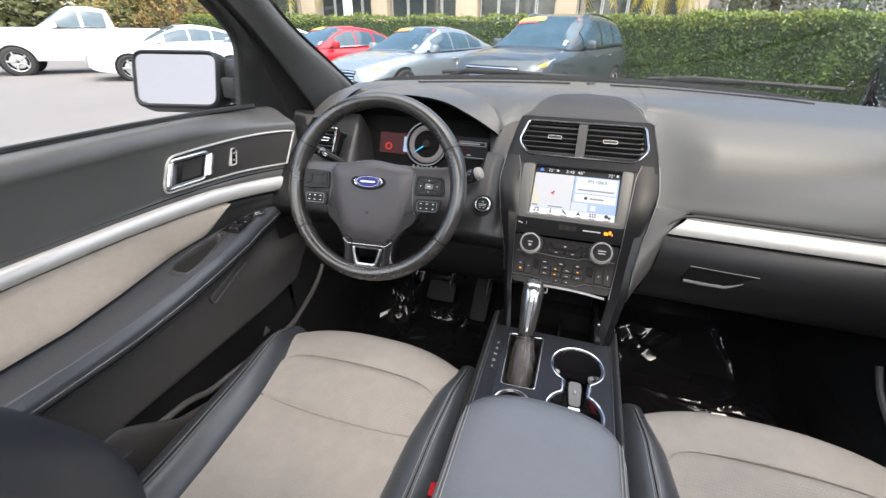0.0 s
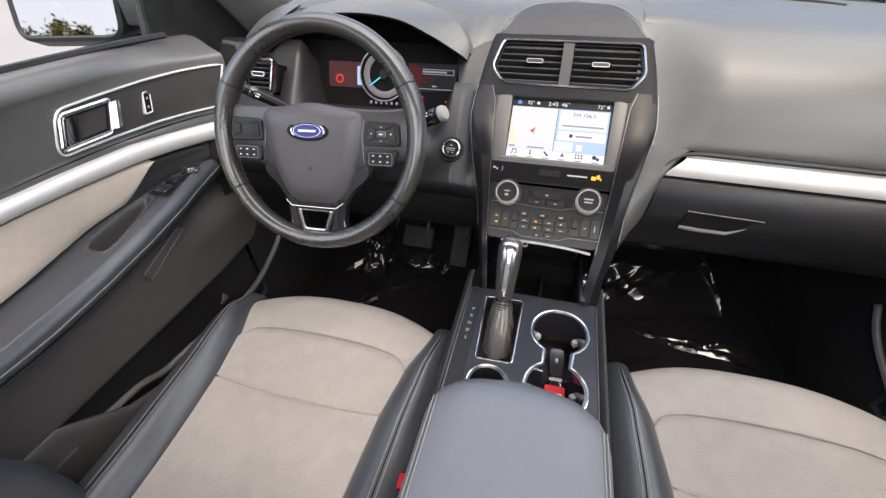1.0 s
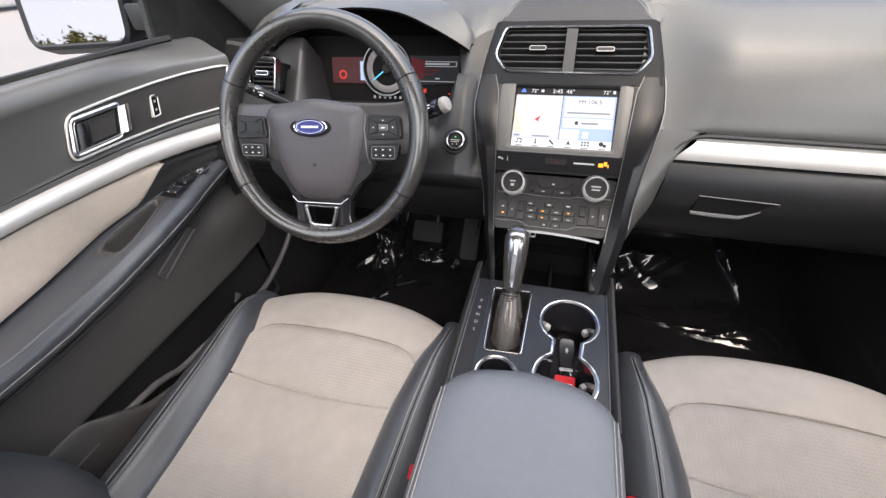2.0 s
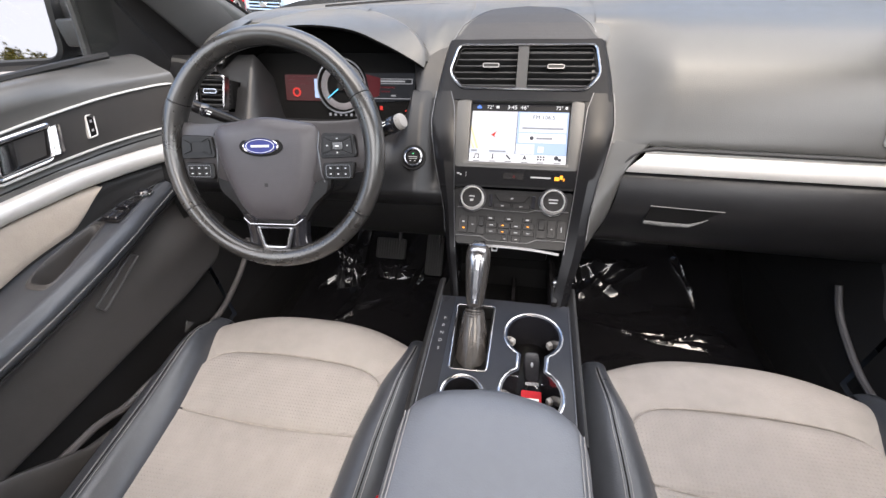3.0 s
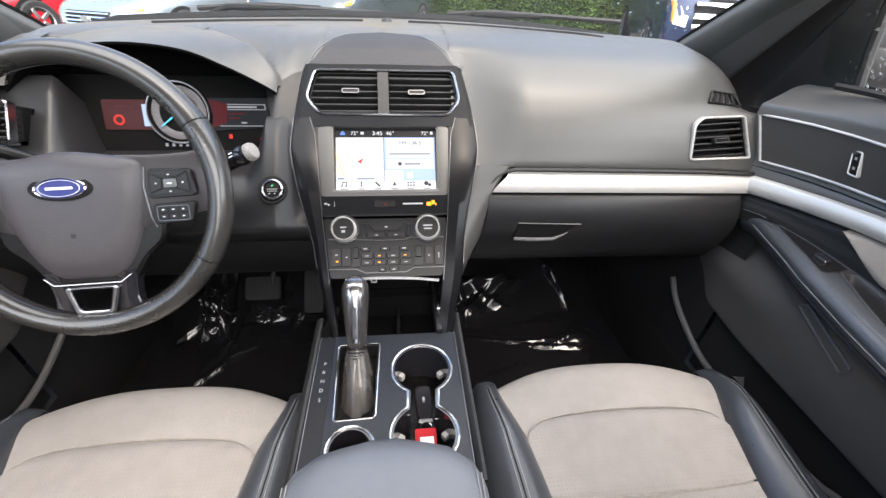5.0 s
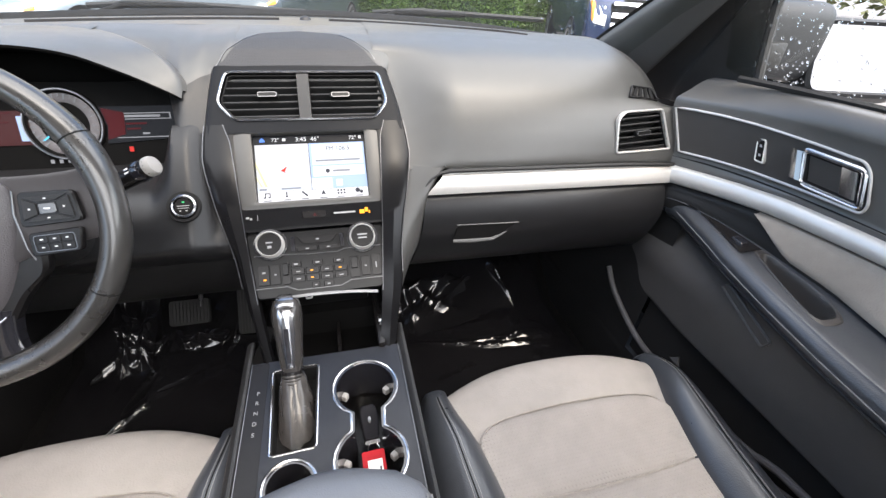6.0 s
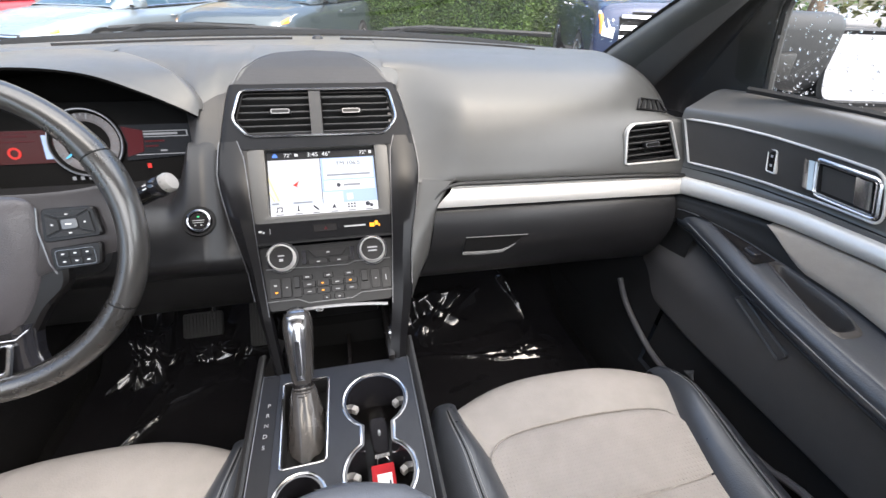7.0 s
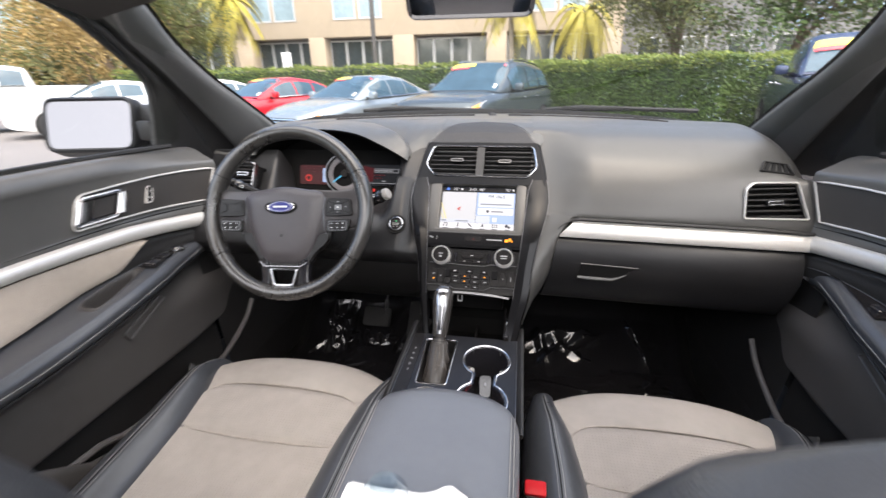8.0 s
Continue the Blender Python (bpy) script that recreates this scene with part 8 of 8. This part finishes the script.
def tree(x, y, h, crown_r, crown_z, leafy, n, size, label, seed, trunk_r=0.16, squash=0.8):
    rng = random.Random(seed)
    tr = thing("tree", (x, y, 0), label, "tree", "trees")
    lean = Vector((rng.uniform(-0.4, 0.4), rng.uniform(-0.3, 0.3), 0))
    pts = [Vector((x, y, 0)) + lean * (k / 6) ** 2 + Vector((0.06 * math.sin(k * 1.9 + seed), 0.06 * math.cos(k * 2.3), crown_z * k / 6)) for k in range(7)]
    bm = tube(pts, [trunk_r * (1.25 - 0.75 * k / 6) for k in range(7)], 10)
    tips = []
    for k in range(9):
        a = rng.uniform(0, 2 * math.pi)
        st = pts[3 + k % 4]
        e = Vector((x, y, crown_z)) + lean + Vector((math.cos(a), math.sin(a), rng.uniform(-0.25, 0.6) * squash)) * crown_r * rng.uniform(0.5, 0.85)
        mid = st.lerp(e, 0.5) + Vector((rng.uniform(-0.2, 0.2), rng.uniform(-0.2, 0.2), 0.25))
        tube(spline([st, mid, e], 7), [trunk_r * 0.42 * (1 - 0.8 * q / 6) for q in range(7)], 6, bm=bm)
        tips += [e, mid]
    part("trunk", bm, BARK, tr)
    clumps = []
    for e in tips:
        for _ in range(5):
            clumps.append((e + Vector((rng.gauss(0, 0.32), rng.gauss(0, 0.32), rng.gauss(0, 0.28))) * crown_r, crown_r * rng.uniform(0.10, 0.24)))
    leaves = []
    for _ in range(n):
        c, r = clumps[rng.randrange(len(clumps))]
        d = Vector((rng.gauss(0, 1), rng.gauss(0, 1), rng.gauss(0, 0.8)))
        leaves.append(c + d * r * 0.75)
    leaf_mesh("crown", leaves, size, leafy, tr, rng)


tree(-20.5, 19.5, 7, 3.6, 4.0, DRY, 19000, 0.07, "broad tree with dry olive-brown leaves", 3, 0.2)
tree(-27, 24, 7, 3.8, 4.2, OLIVE, 12000, 0.085, "olive-green tree at the edge of the lot", 4)
tree(-18.6, 22.5, 7, 3.0, 4.2, OLIVE, 13000, 0.075, "olive-green tree behind the hedge", 5)
tree(-22.5, 26, 8, 3.2, 5.0, GREEN, 9000, 0.09, "green tree in front of the building", 6)
tree(10.3, 19.5, 8, 4.2, 4.6, GREEN, 18000, 0.075, "leafy green tree behind the hedge", 7, 0.17)
tree(12.5, 17.5, 8, 3.6, 4.4, OLIVE, 12000, 0.08, "olive-green tree near the pickup", 8, 0.22)
tree(-12.7, -20.4, 11, 1.6, 9.6, PALM, 9000, 0.11, "slender tree with a round yellow-green crown behind the car", 21, 0.16)
tree(6.6, 21.0, 7, 3.4, 4.7, OLIVE, 20000, 0.075, "olive-green tree in front of the grey building", 31, 0.2)
tree(14.5, 12.0, 8, 3.2, 4.6, GREEN, 11000, 0.08, "green tree at the side of the lot", 9, 0.2)


def palm(x, y, h, label, seed):
    rng = random.Random(seed)
    p = thing("palm_tree", (x, y, 0), label, "palm", "palms")
    part("trunk", tube([(x + 0.05 * math.sin(k), y, h * k / 6) for k in range(7)], [0.16 - 0.008 * k for k in range(7)], 10), mat("palm_bark", (0.34, 0.29, 0.22), 0.9, bump=(("noise", 14, 0.03),), vary=(6, 0.25)), p)
    vs, fs = [], []
    for k in range(26):
        a = 2 * math.pi * k / 26 + rng.uniform(-0.3, 0.3)
        up = rng.uniform(0.0, 1.9)
        ln = rng.uniform(1.7, 2.5)
        spine = [Vector((x, y, h)) + Vector((math.cos(a), math.sin(a), 0)) * ln * t * 0.8 + Vector((0, 0, ln * (up * t * 0.7 - 1.45 * t * t))) for t in np.linspace(0, 1, 14)]
        for i in range(1, 13):
            tdir = (spine[i + 1] - spine[i]).normalized()
            sd_ = Vector((-math.sin(a), math.cos(a), 0))
            for s in (-1, 1):
                for q in range(2):
                    b = spine[i].lerp(spine[i + 1], q / 2)
                    e = b + (sd_ * s * 0.7 + tdir * 0.6 + Vector((0, 0, -0.55))) * (0.42 * math.sin(math.pi * (i + 1) / 15) + 0.12)
                    w = tdir * 0.055
                    n0 = len(vs)
                    vs += [b - w, b + w, e + w * 0.3, e - w * 0.3]
                    fs.append((n0, n0 + 1, n0 + 2, n0 + 3))
    me = bpy.data.meshes.new("fronds")
    me.from_pydata(vs, [], fs)
    me.materials.append(PALM)
    ob = new("fronds", me)
    ob.parent = p
    ob.matrix_parent_inverse = Matrix.Translation(-p.location)
    ob["kind"] = "stuff"


palm(-16.5, 24.0, 5.4, "palm with drooping yellow-green fronds", 11)
palm(-0.6, 24.5, 5.2, "palm with drooping yellow fronds before the building", 12)
palm(3.2, 26.5, 4.6, "young palm with yellow fronds", 13)

pole = thing("light_pole", (-6.2, 18.6, 0), "dark metal lamp pole behind the cars", "lamp pole")
part("shaft", tube([(-6.2, 18.6, 0.7), (-6.2, 18.6, 7.5)], [0.10, 0.08], 12), mat("pole_paint", (0.06, 0.055, 0.05), 0.5, vary=(10, 0.2)), pole)
part("footing", lathe([(0.28, 0), (0.28, 0.7), (0.24, 0.74), (0.0, 0.74)], Matrix.Translation((-6.2, 18.6, 0)), 20), mat("concrete", (0.4, 0.39, 0.37), 0.9, vary=(6, 0.15)), pole)
part("luminaire", rbox(-6.5, -5.6, 18.45, 18.75, 7.45, 7.6, 0.04), BLACK, pole)
sgn = thing("notice_sign", (-10.6, 19.2, 0), "white notice board on a thin post", "sign")
part("post", tube([(-10.6, 19.2, 0), (-10.6, 19.2, 2.5)], 0.03, 8), DULL_CHROME, sgn)
part("board", rbox(-10.85, -10.40, 19.15, 19.18, 1.95, 2.6, 0.01), WHITE_PAPER, sgn)

# building
STUCCO = mat("beige_stucco", (0.38, 0.31, 0.225), 0.9, bump=(("noise", 60, 0.01),), vary=(0.5, 0.08))
GREYWALL = mat("grey_stucco", (0.16, 0.16, 0.16), 0.85, bump=(("noise", 60, 0.01),), vary=(0.5, 0.1))
SHOP = mat("shop_glass", (0.03, 0.04, 0.042), 0.06, coat=0.4, vary=(0.8, 0.5))
FRAME = mat("window_frame", (0.45, 0.45, 0.44), 0.5, 0.4, vary=(8, 0.1))
bld = thing("office_building", (-10, 33, 0), "beige stucco office building with dark ground-floor windows", "building")
# wall behind the columns is a darker brown than the stucco front
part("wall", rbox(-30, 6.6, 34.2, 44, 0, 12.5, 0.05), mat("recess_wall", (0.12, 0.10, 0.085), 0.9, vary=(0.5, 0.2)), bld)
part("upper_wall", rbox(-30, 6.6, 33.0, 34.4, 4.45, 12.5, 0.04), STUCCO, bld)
part("cornice", rbox(-30.2, 6.8, 32.9, 34.3, 12.3, 12.9, 0.05), STUCCO, bld)
for x0, x1 in ((-30, -29), (-22.6, -21.2), (-16.3, -15.0), (-9.6, -8.0), (-2.6, -1.2), (5.3, 6.6)):
    part("column", rbox(x0, x1, 33.0, 34.3, 0, 4.5, 0.04), STUCCO, bld)
for a, b in ((-29, -22.6), (-21.2, -16.3), (-15.0, -9.6), (-8.0, -2.6), (-1.2, 5.3)):
    n = 4
    for k in range(n):
        x0, x1 = a + (b - a) * k / n, a + (b - a) * (k + 1) / n
        w = part("window", ring(rect(x0 + 0.02, x1 - 0.02, 0.4, 4.3), rect(x0 + 0.10, x1 - 0.10, 0.5, 4.2), 0, 0.12, basis((0, 34.1, 0), (1, 0, 0), (0, -1, 0))), FRAME, bld)
        part("pane", prism(rect(x0 + 0.08, x1 - 0.08, 0.46, 4.24), 0.02, 0.05, basis((0, 34.1, 0), (1, 0, 0), (0, -1, 0))), SHOP, w)
for z in (5.6, 9.2):
    for cx in (-26, -19, -12.2, -5.2, 2.2):
        for dx_ in (-1.0, 1.0):
            w = part("window", ring(rect(cx + dx_ - 0.9, cx + dx_ + 0.9, z, z + 2.0), rect(cx + dx_ - 0.78, cx + dx_ + 0.78, z + 0.12, z + 1.88), -0.02, 0.06, basis((0, 33.0, 0), (1, 0, 0), (0, -1, 0))), FRAME, bld)
            # pale blue puts the reflected sky into the pane's colour
            part("pane", prism(rect(cx + dx_ - 0.8, cx + dx_ + 0.8, z + 0.1, z + 1.9), 0.0, 0.02, basis((0, 33.0, 0), (1, 0, 0), (0, -1, 0))), mat("sky_pane", (0.20, 0.27, 0.30), 0.08, coat=0.5, vary=(0.6, 0.3)) if not bpy.data.materials.get("sky_pane") else bpy.data.materials["sky_pane"], w)
gb = thing("grey_building", (12, 36, 0), "dark grey building beside the beige one", "building")
part("wall", rbox(6.9, 30, 35.5, 46, 0, 10, 0.05), GREYWALL, gb)
for k in range(7):
    x0 = 8.2 + k * 3.0
    w = part("window", ring(rect(x0, x0 + 1.6, 1.0, 4.0), rect(x0 + 0.1, x0 + 1.5, 1.1, 3.9), -0.02, 0.06, basis((0, 35.5, 0), (1, 0, 0), (0, -1, 0))), FRAME, gb)
    part("pane", prism(rect(x0 + 0.08, x0 + 1.52, 1.08, 3.92), 0.0, 0.02, basis((0, 35.5, 0), (1, 0, 0), (0, -1, 0))), SHOP, w)
# low far house and woods that close the view to the left and behind
WOOD = mat("far_wood", (0.10, 0.105, 0.04), 0.9, bump=(("noise", 1.2, 0.5),), vary=(0.35, 0.45))


def far_wood(a, b, h, seed):
    rng = random.Random(seed)
    pts = []
    a, b = Vector(a), Vector(b)
    for _ in range(5000):
        c = a.lerp(b, rng.random())
        hh = h * (0.7 + 0.3 * math.sin(c.x * 0.5 + c.y * 0.37 + seed))
        pts.append((c.x + rng.gauss(0, 1.2), c.y + rng.gauss(0, 1.2), hh * rng.random() ** 0.7))
    tagged(leaf_mesh("far_trees", pts, 0.42, WOOD, None, rng), "line of trees closing the far side of the lot", "trees")


far_wood((-60, 30), (-32, 36), 8, 1)
far_wood((-60, -40), (-60, 30), 8, 2)
far_wood((-60, -45), (50, -45), 9, 3)
far_wood((40, -40), (36, 36), 8, 4)

# the lot lies a little above the datum of the cabin's heights
for ob in bpy.data.objects:
    if ob not in INSIDE and ob.parent is None:
        ob.location.z += GROUND
